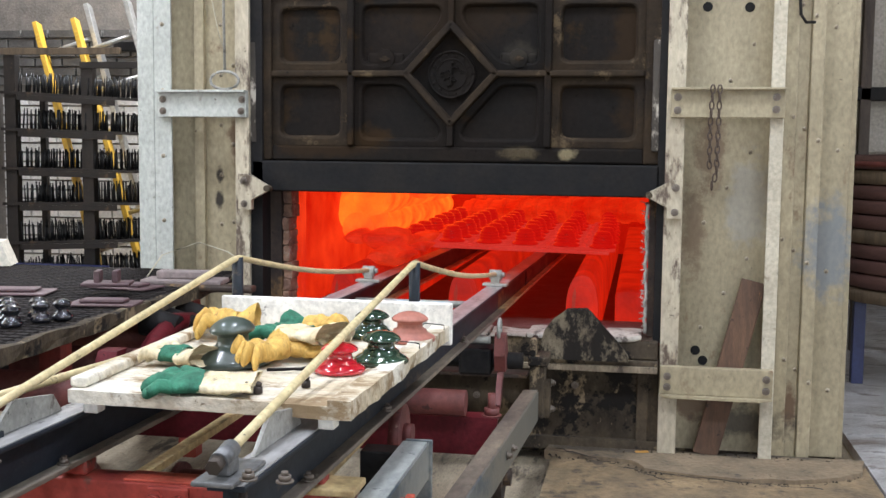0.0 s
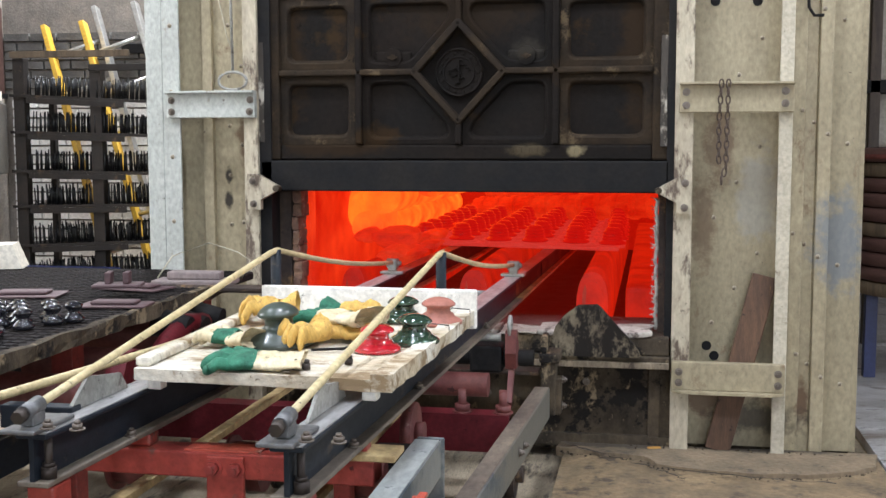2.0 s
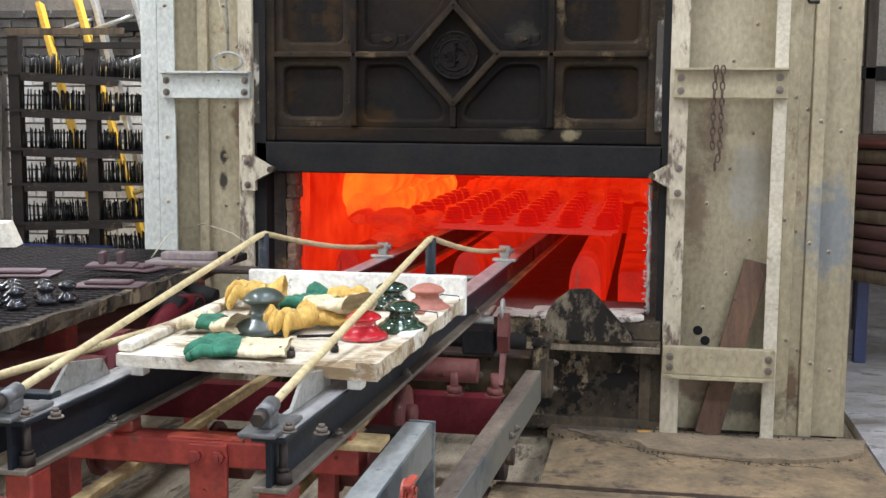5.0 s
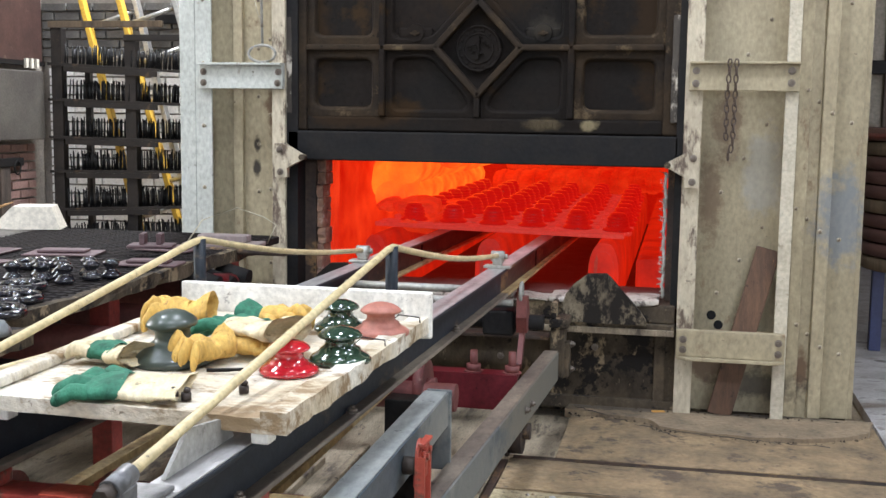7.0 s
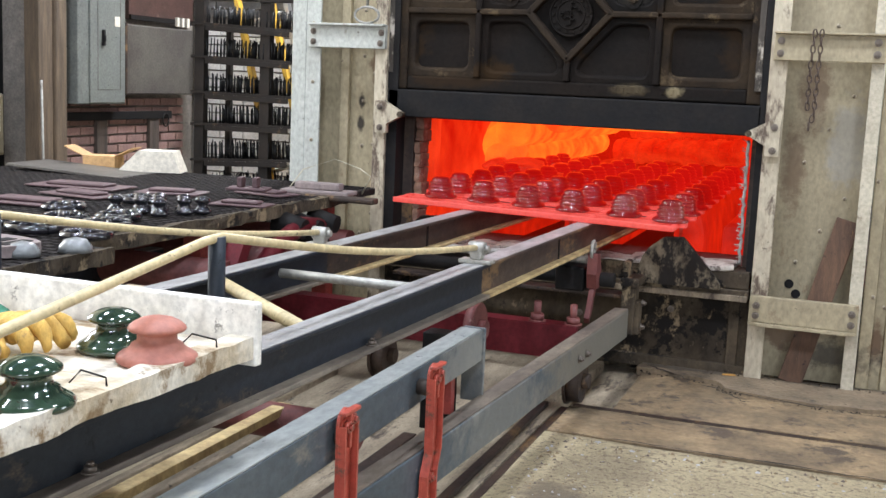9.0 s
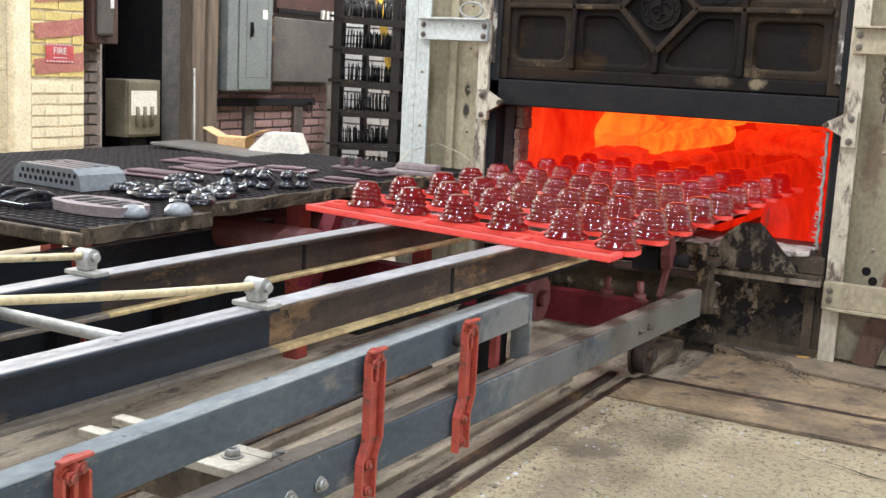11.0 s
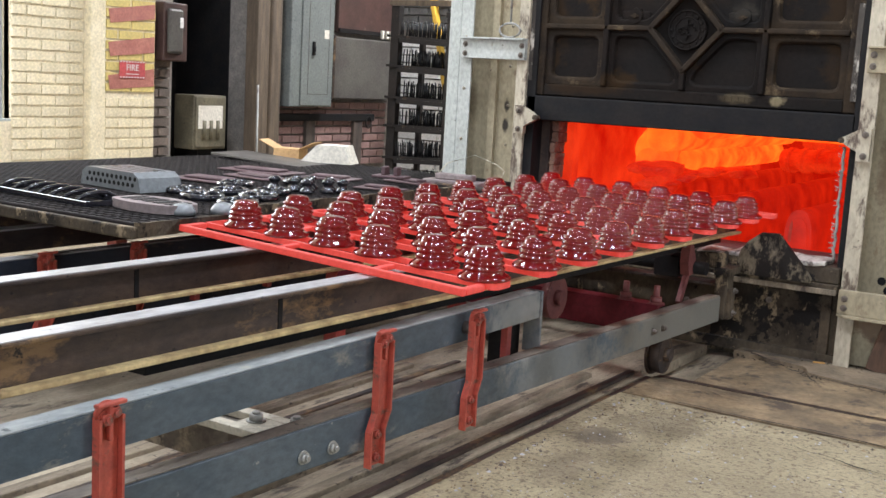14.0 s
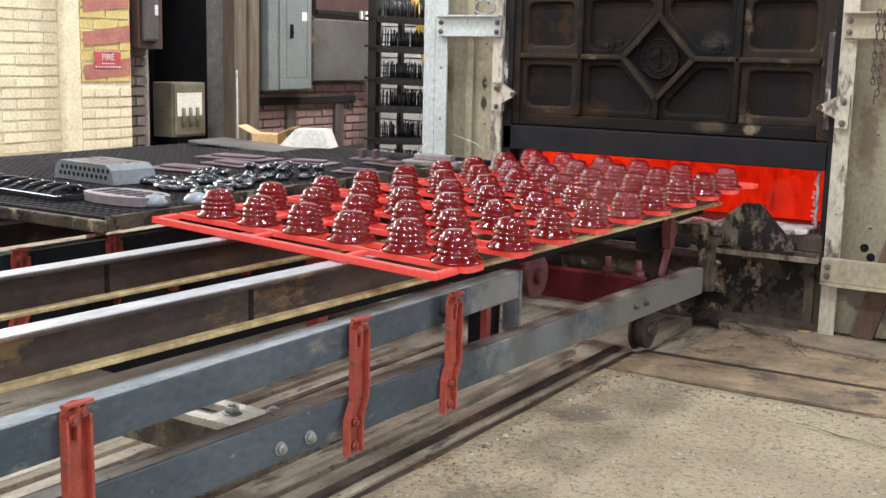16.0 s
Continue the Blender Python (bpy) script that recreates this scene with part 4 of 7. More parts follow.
def build_door():
    d = furnace_door
    H = 1.25
    part("door_plate", B(-DOOR_W, 0.815, 0.075, 0.1, DOOR_B, DOOR_B + H, 0.003), DOOR_IRON, d)
    part("lower_lip", B(-DOOR_W + 0.005, 0.813, 0.02, 0.075, DOOR_B, DOOR_B + 0.125, 0.006), BLACK_IRON, d, "plain black lower lip")
    # outer frame
    for x0, x1 in ((-0.85, -0.765), (0.745, 0.81)):
        part("frame_stile", B(x0, x1, 0.035, 0.075, DOOR_B + 0.128, DOOR_B + H, 0.008), DOOR_EDGE, d, "heat-browned side of the frame")
    for z in (DOOR_B + 0.128,):
        part("frame_rail", B(-0.765, 0.745, 0.04, 0.075, z, z + 0.06, 0.008), DOOR_IRON, d)
    # ribs: one level, three upright, and the lozenge
    for x0, x1 in ((-0.765, -0.205), (0.165, 0.745)):
        part("rib", B(x0, x1, 0.025, 0.075, 1.487, 1.513, 0.007), DOOR_EDGE, d)
    for x in (-0.43, 0.37):
        part("rib", B(x - 0.014, x + 0.014, 0.025, 0.075, DOOR_B + 0.19, DOOR_B + H, 0.007), DOOR_IRON, d)
    part("rib", B(-0.033, -0.007, 0.03, 0.075, DOOR_B + 0.19, 1.312, 0.006), DOOR_IRON, d)
    part("rib", B(-0.033, -0.007, 0.03, 0.075, 1.69, DOOR_B + H, 0.006), DOOR_IRON, d)
    c = Vector((-0.02, 0, 1.5))
    for a, b in (((-0.2, 1.5), (-0.02, 1.695)), ((-0.02, 1.695), (0.16, 1.5)), ((0.16, 1.5), (-0.02, 1.305)), ((-0.02, 1.305), (-0.2, 1.5))):
        dx, dz = b[0] - a[0], b[1] - a[1]
        ln = math.hypot(dx, dz)
        m = Matrix.Translation(((a[0] + b[0]) / 2, 0.05, (a[1] + b[1]) / 2)) @ Matrix.Rotation(-math.atan2(dz, dx), 4, "Y")
        bm = B(-ln / 2 - 0.008, ln / 2 + 0.008, -0.026, 0.025, -0.014, 0.014, 0.006)
        bmesh.ops.transform(bm, matrix=m, verts=bm.verts[:])
        part("lozenge_rib", bm, DOOR_EDGE, d)
    # medallion with a cross of small raised dots
    bm = bmesh.new()
    tube(bm, (-0.02, 0.075, 1.497), (-0.02, 0.06, 1.497), 0.098, 40)
    med = part("medallion", bm, DOOR_IRON, d, "round cast medallion with a worn emblem")
    bm = bmesh.new()
    sweep(bm, [(-0.02 + 0.092 * math.cos(k * math.tau / 40), 0.058, 1.497 + 0.092 * math.sin(k * math.tau / 40)) for k in range(41)], 0.006, 6)
    sweep(bm, [(-0.02 + 0.062 * math.cos(k * math.tau / 40), 0.058, 1.497 + 0.062 * math.sin(k * math.tau / 40)) for k in range(41)], 0.0035, 6)
    rngm = random.Random(3)
    for k in range(16):
        a, rr = rngm.uniform(0, 6.28), rngm.uniform(0.005, 0.05)
        lathe(bm, [(rngm.uniform(0.006, 0.013), 0), (0.004, 0.004), (0, 0.005)], 7, (-0.02 + rr * math.cos(a), 0.058, 1.497 + rr * math.sin(a)))
    box(bm, -0.024, -0.016, 0.053, 0.06, 1.452, 1.545, 0.003)
    for k in range(14):
        a = k * math.tau / 14
        box(bm, -0.026 + 0.077 * math.cos(a), -0.014 + 0.077 * math.cos(a), 0.052, 0.06, 1.491 + 0.077 * math.sin(a), 1.503 + 0.077 * math.sin(a), 0.002)
    part("emblem", bm, DOOR_IRON, med)
    # sunk panels with rounded corners in a raised face
    def inset(pts, d):
        out = []
        n = len(pts)
        for k in range(n):
            p0, p1, p2 = Vector(pts[k - 1]), Vector(pts[k]), Vector(pts[(k + 1) % n])
            u, w = (p1 - p0).normalized(), (p2 - p1).normalized()
            nu, nw = Vector((-u.y, u.x)), Vector((-w.y, w.x))
            out.append(p1 + (nu + nw) * (d / (1 + nu.dot(nw))))
        return out

    def soften(pts, r):
        out = []
        n = len(pts)
        for k in range(n):
            p0, p1, p2 = Vector(pts[k - 1]), Vector(pts[k]), Vector(pts[(k + 1) % n])
            a, b = p1 + (p0 - p1).normalized() * r, p1 + (p2 - p1).normalized() * r
            out += [(1 - q) ** 2 * a + 2 * q * (1 - q) * p1 + q * q * b for q in (0, 0.25, 0.5, 0.75, 1)]
        return out

    def sunk(pts, d, material, label=""):
        loops = [(soften(pts, 0.003), 0.078), (soften(pts, 0.003), 0.053), (soften(inset(pts, d), 0.04), 0.05), (soften(inset(pts, d + 0.006), 0.038), 0.053), (soften(inset(pts, d + 0.014), 0.034), 0.0735)]
        bm = bmesh.new()
        rings = [[bm.verts.new((p.x, y, p.y)) for p in loop] for loop, y in loops]
        n = len(rings[0])
        for a, b in zip(rings, rings[1:]):
            for k in range(n):
                bm.faces.new((a[k], a[(k + 1) % n], b[(k + 1) % n], b[k]))
        part("panel_frame", bm, material, d_, label)
    d_ = d
    Z0, Z1, Z2, Z3 = DOOR_B + 0.19, 1.487, 1.513, 1.80
    for x0, x1 in ((-0.765, -0.444), (0.384, 0.745)):
        for z0, z1 in ((Z0, Z1), (Z2, Z3)):
            sunk([(x0, z0), (x1, z0), (x1, z1), (x0, z1)], 0.026, DOOR_EDGE, "heat-browned raised face round a sunk panel")
    for s in (-1, 1):
        xa, xb, xc = (-0.416, -0.21, -0.035) if s < 0 else (0.356, 0.17, -0.005)
        for z0, z1, zm in ((Z0, Z1, 1.298), (Z3, Z2, 1.702)):
            pts = [(xa, z0), (xc, z0), (xc, zm), (xb, z1), (xa, z1)]
            area = sum(p[0] * q[1] - q[0] * p[1] for p, q in zip(pts, pts[1:] + pts[:1]))
            sunk(pts if area > 0 else pts[::-1], 0.02, DOOR_IRON)
    part("frame_rail", B(-0.765, 0.745, 0.04, 0.075, 1.802, 1.84, 0.008), DOOR_IRON, d)
    for x in (-0.29, 0.25):
        bm = bmesh.new()
        tube(bm, (x, 0.075, 1.56), (x, 0.045, 1.56), 0.042, 24, 0.036)
        box(bm, x - 0.075, x + 0.075, 0.06, 0.078, 1.535, 1.585, 0.01)
        lug = part("peephole", bm, DOOR_IRON, d, "round lidded peephole")
        bm = bmesh.new()
        tube(bm, (x, 0.045, 1.56), (x, 0.036, 1.56), 0.012, 10)
        box(bm, x - 0.02, x + 0.02, 0.038, 0.045, 1.556, 1.564)
        part("lid_knob", bm, DOOR_EDGE, lug)
    for x, z0 in ((-0.853, 1.22), (0.775, 1.2)):
        part("side_clip", chipped(x, x + 0.026, 0.018, 0.036, z0, 1.63, 0.004), SCRAPED, d, "scraped side strip with pale bare patches")
    # worn raised characters on the lower edge, as plain bars
    for k in range(8):
        x = 0.185 + 0.032 * k + (0.05 if k > 4 else 0)
        part("cast_mark", B(x, x + 0.018, 0.0365, 0.0405, 1.172, 1.196, 0.0015), DOOR_IRON, d, "worn cast mark")


build_door()

# ---- charging machine: fixed frame ----
charger = thing("charging_machine", "blue-grey steel charging machine with maroon cross members", "machine")


def skew_box(x0, x1, k, y0, y1, z0, z1, bev=0.004):
    """A long bar along y whose x drifts by k per metre."""
    bm = B(x0, x1, y0, y1, z0, z1, bev)
    for v in bm.verts:
        v.co.x += k * v.co.y
    return bm


def channel(x0, x1, k, y0, y1, z0, z1, t=0.008):
    bm = bmesh.new()
    prism(bm, [(x1, z0), (x1, z1), (x0, z1), (x0, z1 - t), (x1 - t, z1 - t), (x1 - t, z0 + t), (x0, z0 + t), (x0, z0)], "y", y0, y1)
    for v in bm.verts:
        v.co.x += k * v.co.y
    return bm


def link_plate(px, py, ztop, zbot, back):
    """A red pressed link with flanged edges and two bolts at each end."""
    t = thing("link_bracket", "chipped red bolted link bracket on the machine frame", "bracket", pose(px, py, 0), "link brackets")
    w, kick = 0.033, -0.024
    left = [(-w, ztop), (-w, zbot + 0.15), (-w + kick, zbot + 0.1), (-w + kick, zbot)]
    right = [(w + kick, zbot), (w + kick, zbot + 0.1), (w, zbot + 0.15), (w, ztop)]
    dome = [(w * math.cos(a), ztop + w * math.sin(a)) for a in [k * math.pi / 10 for k in range(1, 10)]]
    bm = bmesh.new()
    prism(bm, left + right + dome, "x", 0.0, 0.007)
    part("plate", bm, ORANGE_RED, t)
    for edge, s in ((left, 1), (right, -1)):
        bm = bmesh.new()
        prism(bm, edge + [(y + s * 0.007, z) for y, z in edge[::-1]], "x", 0.0072, 0.022)
        part("flange", bm, ORANGE_RED, t)
    for y, z in ((-0.01, ztop - 0.004), (0.012, ztop + 0.008), (kick, zbot + 0.025), (kick, zbot + 0.09)):
        piece("bolt", RED_BOLT_ME, t, pose(0.0075, y, z) @ OUT_RIGHT)
    part("head_lip", box(B(0.007, 0.024, -w - 0.004, w + 0.004, ztop + 0.024, ztop + 0.032, 0.002), 0.0072, 0.02, -0.005, 0.005, ztop - 0.05, ztop + 0.0235, 0.002), ORANGE_RED, t, "worn lip round the bolted head")
    bm = bmesh.new()
    tube(bm, (-back, 0, ztop - 0.03), (0, 0, ztop - 0.03), 0.02, 14)
    part("spacer", bm, DARK_BOLT, t)
    return t


def build_charger():
    f = charger
    part("upper_channel", channel(0.19, 0.255, 0.0, -7.5, -1.80, 0.412, 0.5), BLUE_GREY, f, "blue-grey upper channel with a dusty top")
    part("channel_cap", skew_box(0.193, 0.252, 0.0, -7.5, -1.81, 0.5015, 0.5045, 0), WORN_BLUE, f, "dusty worn top face")
    part("end_plate", B(0.195, 0.262, -1.799, -1.786, 0.29, 0.505, 0.003), BLUE_GREY, f)
    part("end_post", B(0.10, 0.185, -1.87, -1.8, 0.21, 0.49, 0.003), BLACK_IRON, f)
    part("red_post", B(0.20, 0.225, -1.96, -1.93, 0.29, 0.412, 0.003), RED_PAINT, f, "thin red upright")
    part("lower_beam", skew_box(0.342, 0.40, 0.05, -7.5, -0.3, 0.192, 0.306, 0.004), BLUE_GREY, f, "blue-grey lower beam, dusty toward the furnace")
    part("beam_cap", skew_box(0.345, 0.397, 0.05, -7.5, -0.305, 0.3075, 0.3105, 0), OILY_DUST, f, "oily brown top face")
    # head casting against the furnace
    bm = B(0.35, 0.405, -0.3, -0.2, 0.2, 0.40, 0.006)
    box(bm, 0.345, 0.42, -0.31, -0.16, 0.40, 0.435, 0.006)
    box(bm, 0.35, 0.372, -0.3, -0.2, 0.435, 0.50, 0.006)
    box(bm, 0.395, 0.425, -0.28, -0.22, 0.2, 0.34, 0.006)
    head = part("head_block", bm, SOOT, f, "dark cast head block by the sill")
    for z in (0.23, 0.33):
        piece("bolt", BOLT_ME, head, pose(0.427, -0.25, z) @ OUT_RIGHT)
    for y in (-0.9,):
        for dx in (0, 0.09):
            piece("bolt", BOLT_ME, f, pose(0.401 + 0.05 * (y - dx), y - dx, 0.25) @ OUT_RIGHT)
    for y in (-2.92, -3.03):
        piece("bolt", bolt_mesh("pale_bolt", GALV, 0.014, 0.014), f, pose(0.401 + 0.05 * y, y, 0.232) @ OUT_RIGHT)
    # cross ties between lower beam and the middle
    for y in (-3.01, -4.3):
        bm = B(-0.35, 0.2, y - 0.075, y - 0.035, 0.262, 0.285, 0.003)
        box(bm, -0.35, 0.2, y + 0.035, y + 0.075, 0.262, 0.285, 0.003)
        box(bm, 0.03, 0.2, y - 0.0345, y + 0.0345, 0.263, 0.284, 0.003)
        tie = part("cross_tie", bm, TIE_PAINT, f, "pale bolted cross tie")
        for x, yy in ((0.07, y), (0.175, y + 0.04), (-0.2, y)):
            piece("bolt", bolt_mesh("tie_bolt", GALV, 0.019, 0.02), tie, pose(x, yy, 0.285) @ UP)
        part("tie_web", B(-0.35, 0.02, y - 0.05, y + 0.05, 0.16, 0.26, 0.003), OILY_DUST, f)
    # left side of the frame
    part("upper_channel", channel(-1.31, -1.245, 0.0, -7.5, -0.9, 0.41, 0.51), NAVY, f, "dark navy upper channel")
    part("channel_cap", B(-1.307, -1.248, -7.5, -0.9, 0.5125, 0.5155), WORN_TOP, f, "worn bright top face")
    part("lower_beam", B(-1.305, -1.245, -7.5, -0.4, 0.17, 0.29, 0.004), NAVY, f, "dark navy lower beam")
    part("beam_cap", B(-1.302, -1.248, -7.5, -0.4, 0.2915, 0.2945), GREY_STEEL, f)
    for y in (-2.33, -1.83, -3.2):
        part("spacer_post", B(-1.244, -1.2, y - 0.05, y + 0.05, 0.17, 0.41, 0.004), BLACK_IRON, f)
    for y in (-1.98, -1.55):
        part("red_post", B(-1.23, -1.2, y, y + 0.03, 0.27, 0.40, 0.003), RED_PAINT, f, "thin red upright")
    # red cross members and running gear
    bm = bmesh.new()
    prism(bm, [(-0.83, 0.2), (-0.75, 0.2), (-0.75, 0.212), (-0.81, 0.212), (-0.81, 0.312), (-0.75, 0.312), (-0.75, 0.325), (-0.83, 0.325)], "x", -1.24, 0.298)
    cm = part("cross_member", bm, MAROON, f, "maroon channel with two threaded studs")
    for x in (0.137, 0.274):
        bm = bmesh.new()
        tube(bm, (x, -0.79, 0.325), (x, -0.79, 0.4), 0.0135, 14)
        tube(bm, (x, -0.79, 0.325), (x, -0.79, 0.352), 0.026, 6)
        tube(bm, (x, -0.79, 0.324), (x, -0.79, 0.329), 0.034, 18)
        part("stud", bm, DULL_RED, cm, "red-dusted threaded stud with nut")
    bm = bmesh.new()
    tube(bm, (-0.6, -0.3, 0.49), (0.2, -0.3, 0.49), 0.018, 14)
    part("cross_bar", bm, GALV, f, "pale round cross bar")
    # wheels below
    bm = bmesh.new()
    tube(bm, (0.07, -1.36, 0.40), (0.10, -1.36, 0.40), 0.085, 24)
    tube(bm, (0.10, -1.36, 0.40), (0.125, -1.36, 0.40), 0.03, 14)
    part("pulley", bm, DULL_RED, f, "rusty red pulley under the rails")
    for x, y in ((0.29, -0.72), (-0.5, -0.72)):
        bm = bmesh.new()
        tube(bm, (x - 0.03, y, 0.095), (x + 0.02, y, 0.095), 0.078, 28)
        tube(bm, (x - 0.04, y, 0.095), (x - 0.03, y, 0.095), 0.09, 28)
        tube(bm, (x - 0.045, y, 0.1), (x + 0.045, y, 0.1), 0.03, 16)
        part("wheel", bm, RUST, f, "dark rusty flanged wheel")
    # hinged red pawl by the sill
    bm = bmesh.new()
    prism(bm, [(-0.44, 0.54), (-0.40, 0.54), (-0.36, 0.47), (-0.37, 0.40), (-0.43, 0.40), (-0.45, 0.46)], "x", 0.235, 0.275)
    prism(bm, [(-0.425, 0.40), (-0.39, 0.40), (-0.45, 0.3), (-0.48, 0.27), (-0.49, 0.29)], "x", 0.245, 0.265)
    part("pawl", bm, DULL_RED, f, "dusty red hinged pawl")
    bm = bmesh.new()
    sweep(bm, [(0.25, -0.42 + 0.028 * math.cos(a * math.tau / 14), 0.555 + 0.035 * math.sin(a * math.tau / 14)) for a in range(15)], 0.007, 8)
    part("ring", bm, GREY_STEEL, f)
    bm = bmesh.new()
    tube(bm, (-0.7, -0.36, 0.43), (0.33, -0.36, 0.43), 0.03, 16)
    part("shaft", bm, BLACK_IRON, f, "dark shaft under the sill")
    part("shaft_block", B(0.10, 0.22, -0.42, -0.3, 0.38, 0.48, 0.01), BLACK_IRON, f)
    part("shaft_plate", B(-0.7, 0.33, -0.2, -0.1, 0.33, 0.345, 0.002), RUST, f)


build_charger()
link_plate(0.2885, -2.285, 0.485, 0.15, 0.0325)
link_plate(0.267, -2.735, 0.49, 0.145, 0.011)
LINK = link_plate(0.2565, -3.67, 0.49, 0.15, 0.001)
for y in (-2.247, -2.66, -3.55):
    o = copy_thing(LINK, pose(-1.242, y, 0.01))
    tagged(o, "dark red bolted link bracket on the far channel")


# ---- moving fork: two rails, board and handles ----
fork = thing("charging_fork", "pair of steel rails sliding in and out of the furnace", "charging fork")


def i_beam(name, xc, y0, y1, paint, label):
    bm = bmesh.new()
    box(bm, xc - 0.005, xc + 0.005, y0, y1, 0.560, 0.646)
    box(bm, xc - 0.034, xc + 0.034, y0, y1, 0.645, 0.656, 0.003)
    b = part(name, bm, paint, fork, label)
    bm = bmesh.new()
    box(bm, xc - 0.034, xc + 0.034, y0, y1, 0.548, 0.560, 0.003)
    part("bottom_flange", bm, OILY_DUST if paint is NAVY else DUSTY, b, "dust-covered bottom flange")
    part("running_face", B(xc - 0.031, xc + 0.031, y0, y1, 0.6562, 0.6585), WORN_TOP, b, "worn bright running face")
    return b


def pipe_clamp(parent, x, y, z):
    bm = B(x - 0.05, x + 0.05, y - 0.025, y + 0.025, z, z + 0.012, 0.003)
    box(bm, x - 0.018, x + 0.018, y - 0.018, y + 0.018, z + 0.012, z + 0.045, 0.005)
    tube(bm, (x - 0.024, y, z + 0.045), (x + 0.024, y, z + 0.045), 0.02, 16)
    tube(bm, (x + 0.024, y, z + 0.045), (x + 0.036, y, z + 0.045), 0.011, 6)
    return part("pipe_clamp", bm, GALV, parent, "galvanised pipe clamp on the rail")


def end_clamp(parent, x, y):
    bm = B(x - 0.034, x + 0.04, y - 0.07, y + 0.08, 0.66, 0.669, 0.003)
    c = part("end_clamp", bm, CLAMP_STEEL, parent, "worn steel end plate with a pipe socket")
    bm = bmesh.new()
    tube(bm, (x + 0.005, y - 0.045, 0.697), (x + 0.005, y + 0.01, 0.706), 0.0165, 18)
    box(bm, x - 0.01, x + 0.02, y - 0.035, y + 0.008, 0.669, 0.695, 0.004)
    part("socket", bm, CLAMP_STEEL, c)
    bm = bmesh.new()
    tube(bm, (x + 0.005, y - 0.068, 0.693), (x + 0.005, y - 0.045, 0.697), 0.014, 6)
    part("nut", bm, DARK_BOLT, c)
    for dx in (-0.028, 0.034):
        piece("bolt", BOLT_ME, c, pose(x + dx, y - 0.05, 0.672) @ UP)
    return c


def build_fork():
    XR, XL = 0.172, -0.348
    for xc in (XR, XL):
        i_beam("rail", xc, -2.46, 0.28, NAVY, "navy painted steel rail")
        i_beam("rail", xc, 0.28, 4.25, RUST, "rusty brown steel rail")
        part("weld_seam", B(xc + 0.005, xc + 0.008, 1.074, 1.088, 0.560, 0.645), BLACK_IRON, fork, "dark weld seam")
        pipe_clamp(fork, xc, 0.24, 0.6585)
        end_clamp(fork, xc - 0.015, -2.42)
        bm = bmesh.new()
        bend = Vector((xc - 0.005, -1.16, 0.885))
        pts = [Vector((xc - 0.01, -2.42, 0.703)).lerp(bend, k / 8) for k in range(8)]
        pts += [bend + Vector((0, 0.0, 0.0)), bend + Vector((0, 0.05, 0.003))]
        pts += [(bend + Vector((0, 0.05, 0.003))).lerp(Vector((xc, 0.24, 0.705)), k / 8) + Vector((0, 0, -0.02 * math.sin(k / 8 * math.pi))) for k in range(1, 9)]
        sweep(bm, pts, 0.009, 10)
        part("handle_pipe", bm, PIPE, fork, "yellowed bent guard pipe")
        bm = bmesh.new()
        tube(bm, (xc - 0.005, -1.12, 0.66), (xc - 0.005, -1.12, 0.89), 0.016, 14)
        part("upright", bm, NAVY, fork, "short navy upright")
        for y in (-2.1, -1.5, -0.5):
            piece("bolt", BOLT_ME, fork, pose(xc + 0.02, y, 0.560) @ UP)
        bm = bmesh.new()
        prism(bm, [(-2.30, 0.66), (-2.05, 0.66), (-2.08, 0.70), (-2.22, 0.72)], "x", xc - 0.02, xc - 0.012)
        part("stay_plate", bm, GREY_STEEL, fork)
        if xc > 0:
            # black beam added where only a dark band lies below the right rail
            part("under_beam", B(xc - 0.11, xc - 0.045, 0.7, 4.2, 0.499, 0.546, 0.004), BLACK_IRON, fork, "black beam added to fill the dark band under the rail")
        bm = bmesh.new()
        tube(bm, (xc + 0.018, -2.43, 0.56), (xc + 0.018, -2.43, 0.644), 0.008, 12)
        tube(bm, (xc + 0.018, -2.43, 0.561), (xc + 0.018, -2.43, 0.584), 0.017, 6)
        tube(bm, (xc + 0.018, -2.43, 0.584), (xc + 0.018, -2.43, 0.592), 0.012, 12)
        part("end_stud", bm, DARK_BOLT, fork, "upright stud with nuts at the rail end")
    # foot castings under the rail ends are red
    bm = bmesh.new()
    tube(bm, (XL + 0.02, -0.35, 0.64), (XR - 0.02, -0.75, 0.64), 0.016, 12)
    part("brace_pipe", bm, PIPE, fork, "pale diagonal brace pipe")
    for y in (-0.05,):
        bm = bmesh.new()
        tube(bm, (XL + 0.03, y, 0.62), (XR - 0.03, y, 0.62), 0.014, 12)
        part("cross_rod", bm, GALV, fork, "round cross rod")
    bm = bmesh.new()
    sweep(bm, [(-0.5, -2.75, 0.715), (-0.5, -2.2, 0.69), (-0.5, -1.6, 0.665), (-0.49, -1.1, 0.655)], 0.0105, 10)
    part("loose_pipe", bm, PIPE, fork, "yellowed pipe along the outer side")
    part("pipe_rest", B(-0.52, -0.355, -1.5, -1.46, 0.60, 0.643, 0.003), NAVY, fork)
    part("pipe_rest", B(-0.52, -0.355, -2.3, -2.26, 0.62, 0.67, 0.003), NAVY, fork)


build_fork()
SKEW = 0.035
for o in fork.children_recursive:
    if o.name.startswith("bolt"):
        if o.parent == fork:
            o.location.x += SKEW * o.location.y
        continue
    for v in o.data.vertices:
        v.co.x += SKEW * v.co.y

# red bearers that carry the rails near the operator's end
bearer = thing("red_bearer", "red painted steel bearer frame under the rails", "bearer frame")


